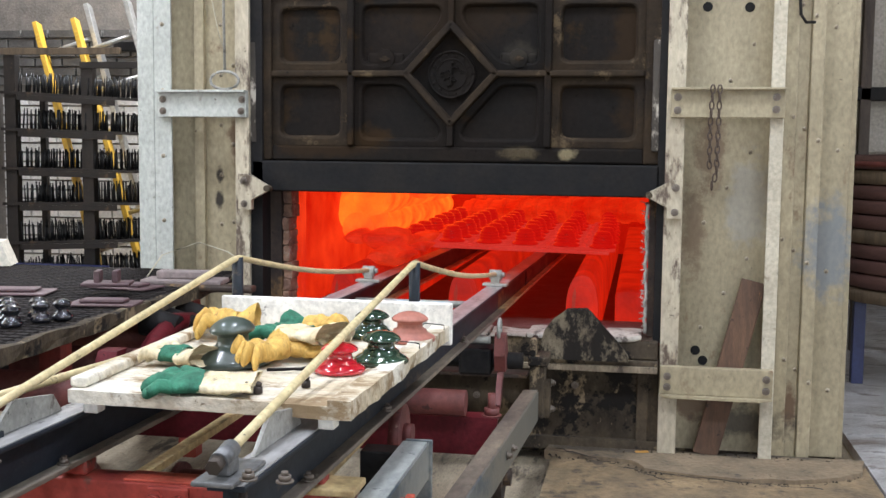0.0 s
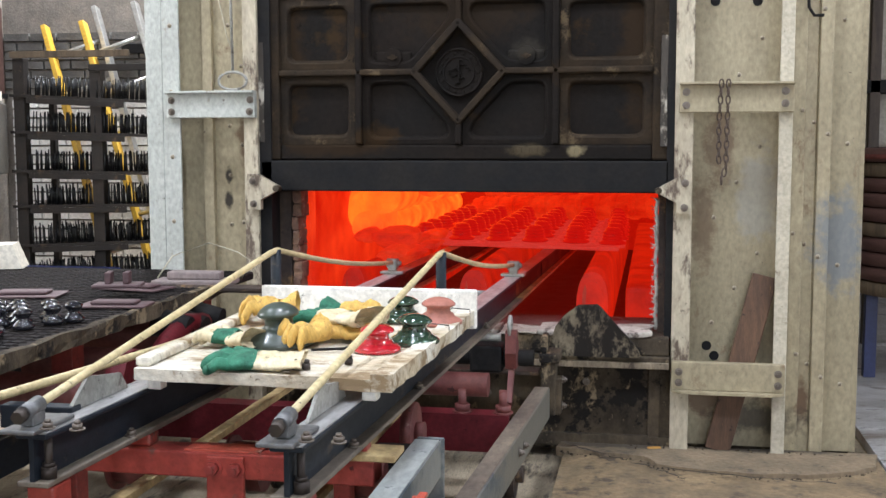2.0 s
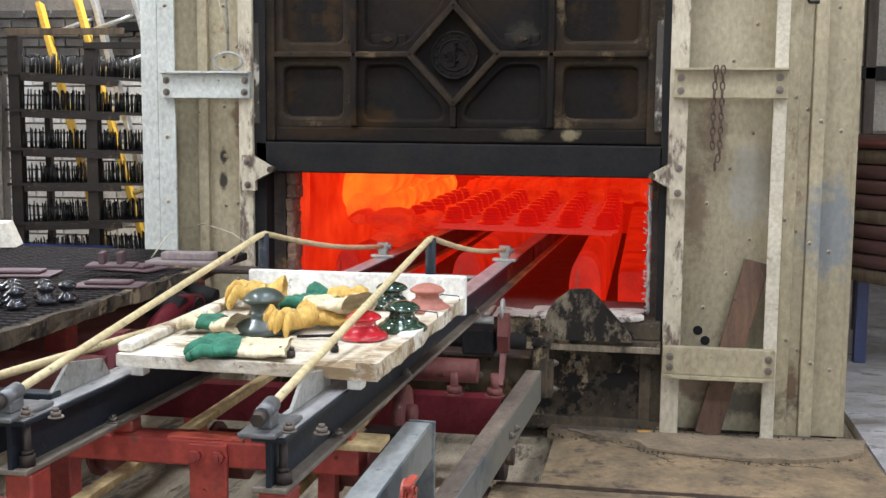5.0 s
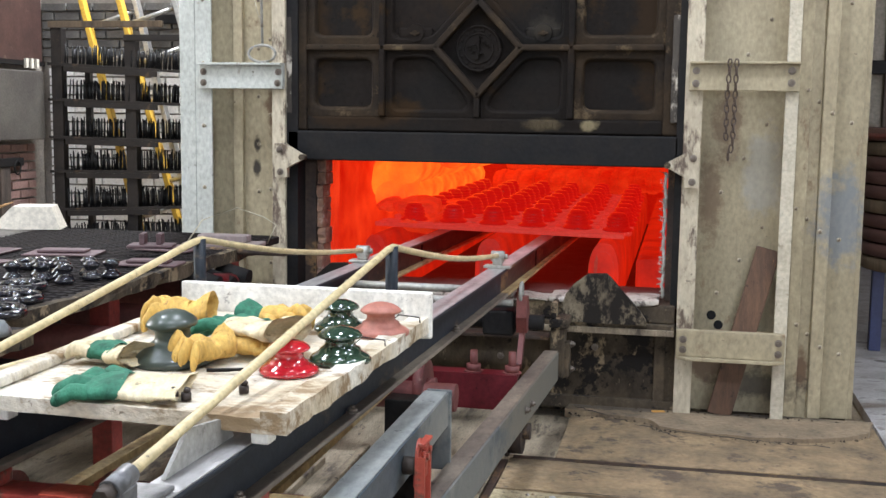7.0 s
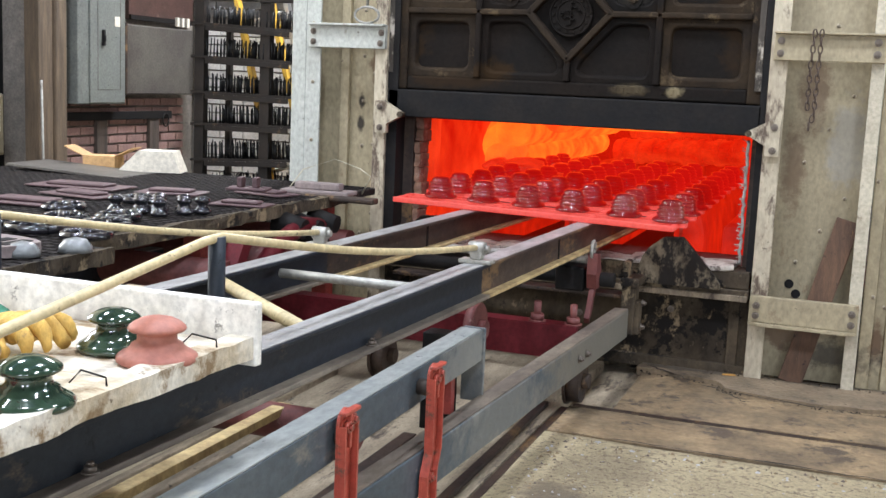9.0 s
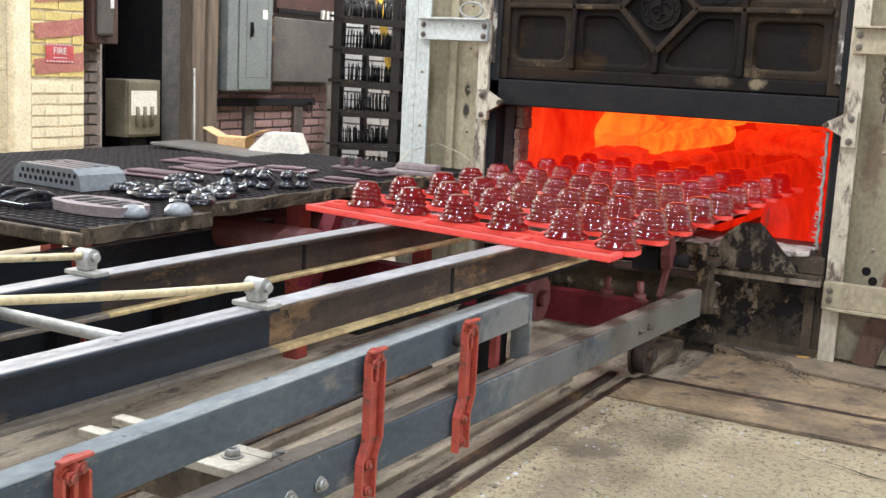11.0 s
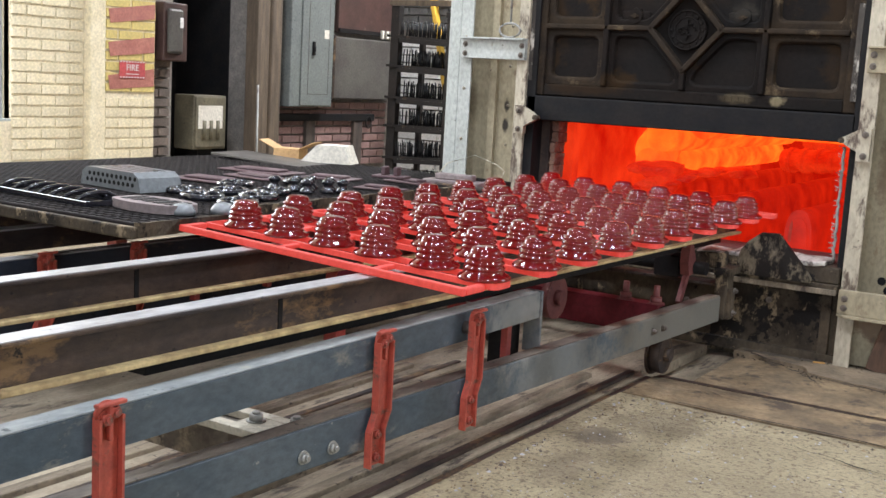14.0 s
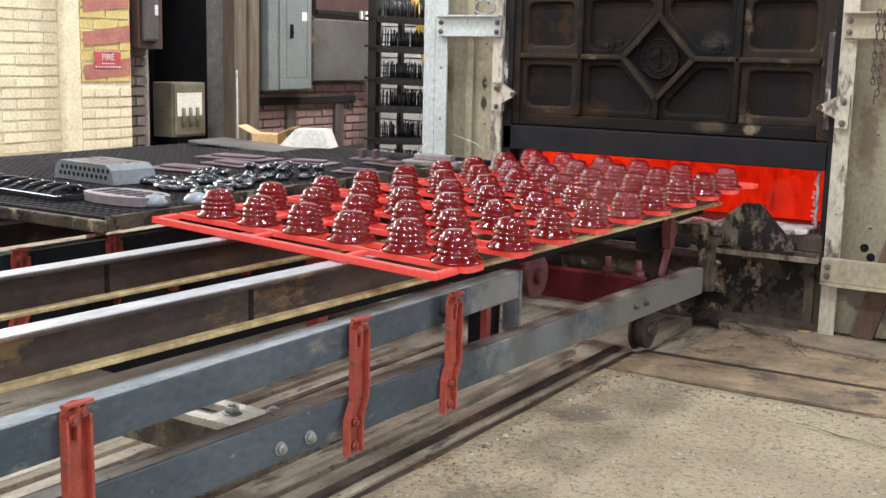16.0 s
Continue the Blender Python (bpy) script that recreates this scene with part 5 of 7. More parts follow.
def build_bearer():
    f = bearer
    bm = B(-0.62, 0.15, -2.05, -1.97, 0.455, 0.515, 0.004)
    cb = part("cross_beam", bm, RED_PAINT, f, "red cross beam with a raised plate")
    part("name_plate", B(-0.30, -0.12, -2.045, -1.98, 0.515, 0.52, 0.002), ORANGE_RED, cb, "worn red plate")
    part("pad", B(0.08, 0.20, -2.06, -1.96, 0.515, 0.53, 0.003), DUSTY, cb)
    bp = part("bolt_plate", B(-0.24, -0.15, -2.064, -2.05, 0.33, 0.512, 0.004), RED_PAINT, f, "red upright plate with two bolts")
    for x in (-0.222, -0.168):
        piece("bolt", bolt_mesh("big_red_bolt", RED_PAINT, 0.016, 0.02), bp, pose(x, -2.064, 0.485))
    part("front_beam", B(-0.68, 0.10, -2.36, -2.28, 0.38, 0.44, 0.004), RED_PAINT, f, "red front beam")
    for x in (-0.43, 0.088):
        part("pad_block", B(x - 0.03, x + 0.03, -2.44, -2.37, 0.40, 0.546, 0.006), RED_PAINT, f, "red block under the rail end")
        part("pad_block", B(x - 0.03, x + 0.04, -2.03, -1.98, 0.516, 0.546, 0.006), RED_PAINT, f)
    for x in (-0.66, 0.05):
        part("leg", B(x, x + 0.04, -2.34, -2.30, 0.013, 0.38, 0.003), RED_PAINT, f)
        part("leg", B(x, x + 0.04, -2.03, -1.99, 0.013, 0.455, 0.003), RED_PAINT, f)
    for x in (-0.25, -0.55, 0.06):
        bm = bmesh.new()
        tube(bm, (x, -1.86, 0.43), (x + 0.08, -1.86, 0.43), 0.06, 22)
        tube(bm, (x - 0.01, -1.86, 0.43), (x, -1.86, 0.43), 0.075, 22)
        part("guide_wheel", bm, DULL_RED, f, "dusty red flanged guide wheel")
    bm = bmesh.new()
    tube(bm, (-0.52, -0.62, 0.38), (0.2, -0.62, 0.38), 0.042, 24)
    part("roller", bm, DULL_RED, f, "dusty red roller")
    for x in (-0.45, -0.02):
        part("long_bar", B(x, x + 0.035, -2.27, -0.6, 0.4, 0.42, 0.002), DUSTY, f, "dusty flat bar")


build_bearer()

# ---- hot tray and its glazed bells ----
SLANT, DRIFT = -0.185, -0.012
hot_tray = thing("hot_tray", "red-hot cast lattice tray full of glazed bells", "tray")
TX0, TX1, PITCH, ROWS = -0.665, 0.612, 0.276, 9
BELL_Y = 1.62


def slanted(bm):
    """Rows run aslant and the whole tray drifts with the rails."""
    for v in bm.verts:
        v.co.y += SLANT * v.co.x
        v.co.x += DRIFT * (v.co.y - BELL_Y)
    return bm


def loop_bar(outer, inner, z0, z1):
    """A closed flat bar between two outlines of equal count."""
    bm = bmesh.new()
    rings = [[bm.verts.new((x, y, z)) for x, y in pts] for pts, z in ((outer, z0), (outer, z1), (inner, z1), (inner, z0))]
    n = len(outer)
    for a, b in zip(rings, rings[1:] + rings[:1]):
        for k in range(n):
            bm.faces.new((a[k], a[(k + 1) % n], b[(k + 1) % n], b[k]))
    return bm


def rounded(x0, x1, y0, y1, r):
    pts = []
    for cx, cy, a0 in ((x1 - r, y1 - r, 0), (x0 + r, y1 - r, 90), (x0 + r, y0 + r, 180), (x1 - r, y0 + r, 270)):
        pts += [(cx + r * math.cos(radians(a0 + 22.5 * k)), cy + r * math.sin(radians(a0 + 22.5 * k))) for k in range(5)]
    return pts


def build_tray():
    z0, z1 = 0.662, 0.684
    fy = BELL_Y - 0.165
    part("front_bar", slanted(B(TX0, TX1 - 0.03, fy, fy + 0.017, z0, z1, 0.004)), TRAY, hot_tray, "red-hot front bar")
    part("corner_lobe", slanted(B(TX1 - 0.05, TX1 - 0.028, fy + 0.018, BELL_Y - 0.053, z0, z1 - 0.001, 0.006)), TRAY, hot_tray)
    part("side_bar", slanted(B(TX0, TX0 + 0.03, fy + 0.018, BELL_Y - 0.053, z0, z1 - 0.001, 0.006)), TRAY, hot_tray)
    for r in range(ROWS + 1):
        y = BELL_Y + r * PITCH
        bm = loop_bar(rounded(TX0, TX1, y - 0.052, y + 0.052, 0.028), rounded(TX0 + 0.02, TX1 - 0.02, y - 0.037, y + 0.037, 0.016), z0 + 0.005, z1 - 0.001)
        part("row_frame", slanted(bm), TRAY, hot_tray, "rounded red-hot row frame")
        for x in (-0.38, -0.17, 0.24, 0.44):
            if r < ROWS:
                part("link_bar", slanted(B(x - 0.012, x + 0.012, y + 0.052, y + PITCH - 0.052, z0 + 0.006, z1 - 0.003, 0.004)), TRAY, hot_tray)
    for x in (-0.17, 0.24):
        part("link_bar", slanted(B(x - 0.012, x + 0.012, fy + 0.017, BELL_Y - 0.052, z0 + 0.006, z1 - 0.003, 0.004)), TRAY, hot_tray)


build_tray()
BELL = [(0.025, 0.003), (0.066, 0.0), (0.0715, 0.003), (0.072, 0.0075), (0.067, 0.0125), (0.0585, 0.0165), (0.0535, 0.021)]
for r0, z0 in ((0.0535, 0.0245), (0.0515, 0.0385), (0.0485, 0.0525)):
    BELL += [(r0 - 0.002, z0 - 0.001), (r0 + 0.0015, z0 + 0.002), (r0 + 0.0025, z0 + 0.0055), (r0 + 0.001, z0 + 0.009), (r0 - 0.004, z0 + 0.0115)]
BELL += [(0.0405, 0.0665), (0.0405, 0.0715), (0.0375, 0.077), (0.031, 0.0812), (0.02, 0.0838), (0.0, 0.0848)]
bm = bmesh.new()
lathe(bm, BELL, 32)
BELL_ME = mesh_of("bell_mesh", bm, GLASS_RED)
bells = []
rng = random.Random(11)
for r in range(ROWS):
    for c in range(6):
        x = -0.49 + c * 0.2085 + rng.uniform(-0.008, 0.008)
        y = BELL_Y + r * PITCH + SLANT * x + rng.uniform(-0.012, 0.012)
        x += DRIFT * (y - BELL_Y)
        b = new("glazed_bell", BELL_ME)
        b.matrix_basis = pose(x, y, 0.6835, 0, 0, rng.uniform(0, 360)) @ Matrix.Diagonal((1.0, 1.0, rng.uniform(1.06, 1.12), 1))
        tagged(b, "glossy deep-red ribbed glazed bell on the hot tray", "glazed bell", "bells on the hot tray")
        bells.append(b)

# ---- board with gloves and spools ----
work_board = thing("work_board", "weathered white wooden board lying across the rails", "board")
WX0, WX1, WY0, WY1 = -0.43, 0.225, -2.18, -1.17


def build_board():
    n = 3
    for k in range(n):
        y0 = WY0 + (WY1 - WY0) * k / n
        part("plank", chipped(WX0 + 0.006 * (k % 2), WX1 - 0.051, y0 + 0.0015, y0 + (WY1 - WY0) / n - 0.0015, 0.684, 0.711, 0.0025), BOARD, work_board, "worn board plank")
    part("side_batten", chipped(WX1 - 0.05, WX1, WY0 + 0.0015, WY1, 0.6845, 0.7225, 0.006), BOARD, work_board, "cracked white side batten")
    part("side_batten", B(WX0 - 0.005, WX0 + 0.035, WY0 + 0.02, WY1, 0.7125, 0.734, 0.006), BOARD, work_board)
    part("back_board", B(WX0 - 0.005, WX1 + 0.006, WY1, WY1 + 0.022, 0.668, 0.785, 0.005), WHITE_BOARD, work_board, "white painted back board")
    for x, y in ((0.165, WY0 + 0.02), (-0.385, WY0 + 0.02), (0.15, WY1 - 0.06), (-0.385, WY1 - 0.06)):
        part("bearer_block", B(x - 0.018, x + 0.018, y, y + 0.04, 0.6595, 0.6835, 0.004), WHITE_BOARD, work_board)
    for x, y in ((0.215, -1.62), (0.215, -1.32)):
        bm = bmesh.new()
        sweep(bm, [(x + 0.025, y, 0.735), (x + 0.024, y, 0.748), (x - 0.03, y + 0.01, 0.75), (x - 0.06, y + 0.02, 0.725)], 0.0016, 6)
        part("staple_wire", bm, BLACK_IRON, work_board, "bent dark wire")


build_board()
for o in work_board.children:
    for v in o.data.vertices:
        f, e = (WY1 - v.co.y) / (WY1 - WY0), (v.co.x - WX0) / (WX1 - WX0)
        v.co.x += 0.012 * (1 - f) + f * (0.028 * (1 - e) - 0.02 * e)
        v.co.y += f * (0.1 - 0.03 * e)
SPOOL = [(0.03, 0.0), (0.067, 0.0), (0.0695, 0.004), (0.069, 0.01), (0.062, 0.016), (0.051, 0.022), (0.046, 0.0265), (0.0445, 0.031), (0.037, 0.0345), (0.034, 0.04), (0.034, 0.048),
         (0.0375, 0.0515), (0.047, 0.0545), (0.05, 0.058), (0.0485, 0.062), (0.041, 0.0685), (0.029, 0.0745), (0.014, 0.0785), (0.0, 0.0795)]
BT = 0.7135


def spool(x, y, material, label, s=1.0, tilt=(0, 0), z=BT, prof=SPOOL):
    bm = bmesh.new()
    lathe(bm, [(r * s, h * s) for r, h in prof], 32)
    return solid("glazed_spool", bm, material, label, "glazed spool", pose(x, y, z, tilt[0], tilt[1], 0), "spools on the board")


MOVERS = [work_board]
MOVERS.append(spool(0.094, -1.785, GLAZE_SCARLET, "glossy scarlet glazed spool on the board", 0.85))
MOVERS.append(spool(0.16, -1.66, GLAZE_GREEN, "glossy dark green glazed spool on the board", 0.94))
MOVERS.append(spool(0.058, -1.33, GLAZE_GREEN, "dark green glazed spool before the back board", 0.92))
MOVERS.append(spool(0.166, -1.362, CLAY_PINK, "matt pink unglazed spool before the back board", 0.96))
MOVERS.append(spool(-0.165, -1.75, GLAZE_GREY, "grey-green glazed spool among the gloves", 1.05, (2, -3), prof=[(r * (1.2 if h < 0.03 else 1.0), 1.3 * h) for r, h in SPOOL]))


def glove(name, m, cuff_mat, palm_mat, finger_mat, label, seed, curl=0.5, cuff=0.12, flat=0.026, gape=0.22):
    """A work glove: open cuff, palm and five fingers, lying palm down."""
    t = thing(name, label, "glove", m, "work gloves on the board")
    rng = random.Random(seed)

    def tube_path(pts, rads, squash, seg=14, caps=True, rings_n=10, crumple=0.005):
        bm = bmesh.new()
        n = len(pts) - 1
        off = Vector((seed * 3.1, rng.uniform(0, 9), rng.uniform(0, 9)))

        def at(values, u):
            i = min(int(u * n), n - 1)
            f = u * n - i
            f = f * f * (3 - 2 * f) * 0.5 + f * 0.5
            return values[i] * (1 - f) + values[i + 1] * f
        line = [Vector(p) for p in pts]
        rings = []
        for i in range(rings_n):
            u = i / (rings_n - 1)
            p = at(line, u)
            d = (at(line, min(u + 0.08, 1)) - at(line, max(u - 0.08, 0))).normalized()
            a = d.cross(Vector((0, 0, 1))).normalized()
            c = a.cross(d)
            ring = []
            for k in range(seg):
                w = k * math.tau / seg
                q = p + at(rads, u) * (math.cos(w) * a + at(squash, u) * math.sin(w) * c)
                q = q + crumple * noise.noise_vector(q * 28 + off) + 0.5 * crumple * noise.noise_vector(q * 75 + off)
                q.z = max(q.z, 0.002)
                ring.append(bm.verts.new(q))
            rings.append(ring)
        for ra, rb in zip(rings, rings[1:]):
            for k in range(seg):
                bm.faces.new((ra[k], ra[(k + 1) % seg], rb[(k + 1) % seg], rb[k])).smooth = True
        if caps:
            tip = bm.verts.new(sum((v.co for v in rings[-1]), Vector()) / seg + 0.004 * d)
            for k in range(seg):
                bm.faces.new((rings[-1][k], rings[-1][(k + 1) % seg], tip)).smooth = True
        return bm
    f = flat
    cu = tube_path([(0, 0, f), (0.04, 0, f * 0.9), (0.08, 0, f * 0.8), (cuff, 0, f * 0.8)], [0.078, 0.072, 0.062, 0.052], [gape, gape * 0.75, 0.26, 0.38], 26, False, 14, 0.006)
    inner = tube_path([(0.001, 0, f), (0.04, 0, f * 0.9), (0.07, 0, f * 0.8)], [0.074, 0.067, 0.05], [gape * 0.9, gape * 0.62, 0.1], 26, True, 8, 0.006)
    c_ob = part("cuff", cu, cuff_mat, t)
    part("lining", inner, cuff_mat, c_ob)
    bm = tube_path([(cuff - 0.012, 0, f * 0.8), (cuff + 0.04, 0, f * 0.9), (cuff + 0.085, 0, f * 0.85), (cuff + 0.105, 0, f * 0.7)], [0.052, 0.057, 0.054, 0.036], [0.4, 0.4, 0.36, 0.4], 22, True, 12, 0.006)
    part("palm", bm, palm_mat, t)
    for k in range(4):
        y = -0.042 + 0.028 * k
        ln = (0.085, 0.108, 0.1, 0.08)[k]
        c = curl * rng.uniform(0.3, 1.7)
        p0 = Vector((cuff + 0.075, y, f * 0.8))
        sp = 0.22 * (k - 1.5) + rng.uniform(-0.18, 0.18)
        up = rng.uniform(0.0, 0.014)
        pts = [p0, p0 + Vector((ln * 0.4, sp * ln * 0.4, 0.006 + up)), p0 + Vector((ln * 0.8, sp * ln * 0.9, 0.004 + up - c * 0.03)), p0 + Vector((ln * (1 - 0.25 * c), sp * ln * 1.1, -c * 0.05))]
        pts = [Vector((p.x, p.y, max(p.z, 0.014))) for p in pts]
        part("finger", tube_path(pts, [0.018, 0.0188, 0.0175, 0.011], [0.85] * 4, 12, True, 9, 0.004), finger_mat, t)
    pts = [(cuff + 0.01, -0.045, f * 0.8), (cuff + 0.045, -0.076, f * 0.75), (cuff + 0.085, -0.094, 0.018), (cuff + 0.105, -0.092, 0.015)]
    part("thumb", tube_path(pts, [0.019, 0.0195, 0.017, 0.01], [0.85] * 4, 12, True, 9, 0.004), finger_mat, t)
    return t


def lay(x, y, z, rz, sx, sy, sz=0.9, ry=0):
    return pose(x, y, z, 0, ry, rz) @ Matrix.Diagonal((sx, sy, sz, 1))


MOVERS.append(glove("work_glove", lay(-0.024, -2.000, BT - 0.002, 192, 0.66, 1.25), GLOVE_CREAM, GLOVE_GREEN, GLOVE_GREEN, "green-fingered cotton glove with a cream cuff", 1, 0.6, 0.17, 0.02, 0.16))
MOVERS.append(glove("work_glove", lay(-0.204, -1.835, BT - 0.001, 158, 0.62, 0.68), GLOVE_CREAM, GLOVE_GREEN, GLOVE_CREAM, "cream canvas glove with a wide cuff and green back", 2, 0.7, 0.1, 0.034, 0.36))
MOVERS.append(glove("work_glove", lay(0.061, -1.695, BT + 0.035, 152, 0.82, 0.85, 0.9, 3), GLOVE_CREAM, GLOVE_CREAM, GLOVE_GREEN, "open-cuffed cream and green glove on the pile", 3, 0.8, 0.13, 0.034, 0.42))
MOVERS.append(glove("work_glove", lay(0.051, -1.675, BT - 0.003, 177, 0.62, 0.8), GLOVE_TAN, GLOVE_TAN, GLOVE_TAN, "tan leather work glove lying folded", 4, 0.9, 0.1, 0.036, 0.3))
MOVERS.append(glove("work_glove", lay(-0.064, -1.725, BT - 0.003, 240, 0.4, 0.52, 1.3), GLOVE_TAN, GLOVE_TAN, GLOVE_TAN, "tan leather glove lying across the others", 5, 1.3, 0.13, 0.034, 0.35))
MOVERS.append(glove("work_glove", lay(-0.224, -1.425, BT + 0.003, 192, 0.6, 0.85, 1.2), GLOVE_TAN, GLOVE_TAN, GLOVE_TAN, "tan leather glove by the back board", 6, 0.8, 0.1, 0.045, 0.4))
MOVERS.append(glove("work_glove", lay(-0.144, -1.435, BT + 0.005, 2, 0.6, 0.8, 1.1), GLOVE_GREEN, GLOVE_TAN, GLOVE_TAN, "tan leather glove with a green cuff on the board", 7, 0.9, 0.1, 0.04, 0.35))
for x, y in ((-0.03, -2.04), (-0.008, -2.035), (0.07, -1.96)):
    bm = bmesh.new()
    tube(bm, (0, 0, 0), (0, 0, 0.014), 0.01, 6)
    tube(bm, (0, 0, 0.014), (0.003, 0, 0.022), 0.006, 10)
    MOVERS.append(solid("loose_bolt", bm, DARK_BOLT, "small rusty bolt lying on the board", "bolt", pose(x, y, BT), "loose bolts on the board"))
bm = bmesh.new()
sweep(bm, [(-0.06, -1.83, BT + 0.005), (-0.02, -1.82, BT + 0.006), (0.01, -1.805, BT + 0.005), (0.02, -1.78, BT + 0.005)], 0.004, 6)
MOVERS.append(solid("dark_cord", bm, BLACK_IRON, "short dark cord lying among the gloves", "cord"))

# ---- side table with castings ----
side_table = thing("side_table", "charred wire-mesh table covered with enamelled castings", "table")
TT = 0.70


def build_table():
    t = side_table
    part("table_top", B(-2.62, -0.84, -2.2, -0.1, TT - 0.035, TT - 0.004, 0.006), TABLE, t, "blackened mesh table top")
    part("front_plate", B(-2.62, -0.70, -2.72, -2.201, TT - 0.035, TT - 0.004, 0.006), TABLE, t, "blackened front of the table top")
    bm = bmesh.new()
    for k in range(46):
        x = -2.6 + k * 0.041
        tube(bm, (x, -2.71, TT - 0.003), (x, -0.11 if x < -0.85 else -2.21, TT - 0.003), 0.002, 4)
    for k in range(64):
        y = -2.7 + k * 0.041
        tube(bm, (-2.61, y, TT - 0.003), (-0.72 if y < -2.21 else -0.86, y, TT - 0.003), 0.002, 4)
    tagged(part("wire_mesh", bm, TABLE, t), kind="stuff")
    part("edge_bar", chipped(-0.845, -0.82, -2.2, -0.42, TT - 0.045, TT, 0.012), SOOT, t, "ragged sooty edge bar")
    part("edge_bar", chipped(-0.71, -0.69, -2.74, -2.2, TT - 0.045, TT, 0.01), SOOT, t)
    part("edge_bar", B(-2.62, -0.69, -2.765, -2.74, TT - 0.05, TT - 0.01, 0.006), SOOT, t)
    part("nose_bar", B(-0.98, -0.62, -0.62, -0.56, TT - 0.02, TT + 0.005, 0.008), RUST, t)
    for x, ys in ((-2.4, (-2.5, -1.4, -0.4)), (-1.0, (-1.4, -0.4))):
        for y in ys:
            part("leg", B(x, x + 0.07, y, y + 0.07, 0, TT - 0.045, 0.003), RED_PAINT, t, "red steel leg")
    for y in (-1.5, -1.1, -0.55):
        bm = bmesh.new()
        tube(bm, (-2.5, y, 0.5), (-0.75, y, 0.5), 0.06, 24)
        r = part("roller", bm, DULL_RED, t, "dusty maroon roller")
    bm = bmesh.new()
    prism(bm, [(-1.62, 0.36), (-1.56, 0.36), (-1.40, 0.62), (-1.46, 0.62)], "x", -0.78, -0.72)
    part("brace", bm, MAROON, t, "dark red slanting brace")
    for y, z, r in ((-0.98, 0.63, 0.05), (-0.86, 0.6, 0.065), (-0.7, 0.62, 0.045)):
        bm = bmesh.new()
        tube(bm, (-0.86, y, z), (-0.74, y, z - 0.02), r, 16, r * 0.8)
        tube(bm, (-0.8, y, z), (-0.8, y + 0.01, z - 0.11), r * 0.45, 12)
        part("valve", bm, BLACK_IRON, t, "dark valve body under the table edge")
    bm = bmesh.new()
    sweep(bm, [(-0.77, -1.42, 0.44), (-0.77, -1.25, 0.5), (-0.77, -1.1, 0.58), (-0.77, -0.95, 0.62), (-0.77, -0.8, 0.6)], 0.035, 10)
    part("bent_arm", bm, MAROON, t, "bent maroon casting under the edge")


build_table()
# farther rails beyond the frame
for k, (x, z) in enumerate(((-1.62, 0.56), (-2.05, 0.57))):
    g = thing("bed_rail", "brown steel rail of the neighbouring roller bed", "rail", None, "neighbouring bed rails")
    part("web", B(x - 0.03, x + 0.03, -7.5, -1.7, z - 0.09, z - 0.006, 0.003), RUST, g)
    part("running_face", B(x - 0.032, x + 0.032, -7.5, -1.7, z - 0.006, z, 0), WORN_TOP, g)
    for y in (-3.2, -5.2, -7.0):
        part("leg", B(x - 0.03, x + 0.03, y, y + 0.06, 0, z - 0.09), RUST, g)


def grate(x, y, rz, material, label, w=0.3, h=0.2, n=5, name="stove_grate"):
    t = thing(name, label, "grate", pose(x, y, TT + 0.001, 0, 0, rz), "castings on the table")
    bm = bmesh.new()
    for (x0, x1, y0, y1) in ((-w / 2, w / 2, -h / 2, -h / 2 + 0.015), (-w / 2, w / 2, h / 2 - 0.015, h / 2), (-w / 2, -w / 2 + 0.015, -h / 2 + 0.015, h / 2 - 0.015), (w / 2 - 0.015, w / 2, -h / 2 + 0.015, h / 2 - 0.015)):
        box(bm, x0, x1, y0, y1, 0.0, 0.02, 0.003)
    part("frame", bm, material, t)
    for k in range(n):
        xx = -w / 2 + w * (k + 1) / (n + 1)
        bm = bmesh.new()
        sweep(bm, [(xx, -h / 2 + 0.01, 0.015), (xx + 0.012, -h / 4, 0.036), (xx, 0, 0.04), (xx - 0.012, h / 4, 0.036), (xx, h / 2 - 0.01, 0.015)], 0.008, 8)
        part("finger_bar", bm, material, t)
    return t


def ring_casting(x, y, r, material, label, lobes=5):
    t = thing("ring_casting", label, "casting", pose(x, y, TT + 0.001, 0, 0, 37 * r * 100), "castings on the table")
    bm = bmesh.new()
    sweep(bm, [(r * math.cos(k * math.tau / 26), 0.8 * r * math.sin(k * math.tau / 26), 0.014) for k in range(27)], 0.013, 8)
    part("ring", bm, material, t)
    for k in range(lobes):
        a = k * math.tau / lobes
        bm = bmesh.new()
        sweep(bm, [(0, 0, 0.018), (0.5 * r * math.cos(a), 0.4 * r * math.sin(a), 0.026), (r * math.cos(a), 0.8 * r * math.sin(a), 0.016)], 0.009, 8)
        part("spoke", bm, material, t)
    bm = bmesh.new()
    lathe(bm, [(0.02, 0.002), (0.028, 0.012), (0.02, 0.032), (0.0, 0.038)], 14)
    part("hub", bm, material, t)
    return t


def plate_casting(x, y, w, h, rz, material, label, high=0.012):
    t = thing("plate_casting", label, "casting", pose(x, y, TT + 0.001, 0, 0, rz), "castings on the table")
    part("plate", B(-w / 2, w / 2, -h / 2, h / 2, 0, high * 0.6, 0.005), material, t)
    part("boss", B(-w / 3, w / 3, -h / 4, h / 4, high * 0.6, high * 1.6, 0.006), material, t)
    return t


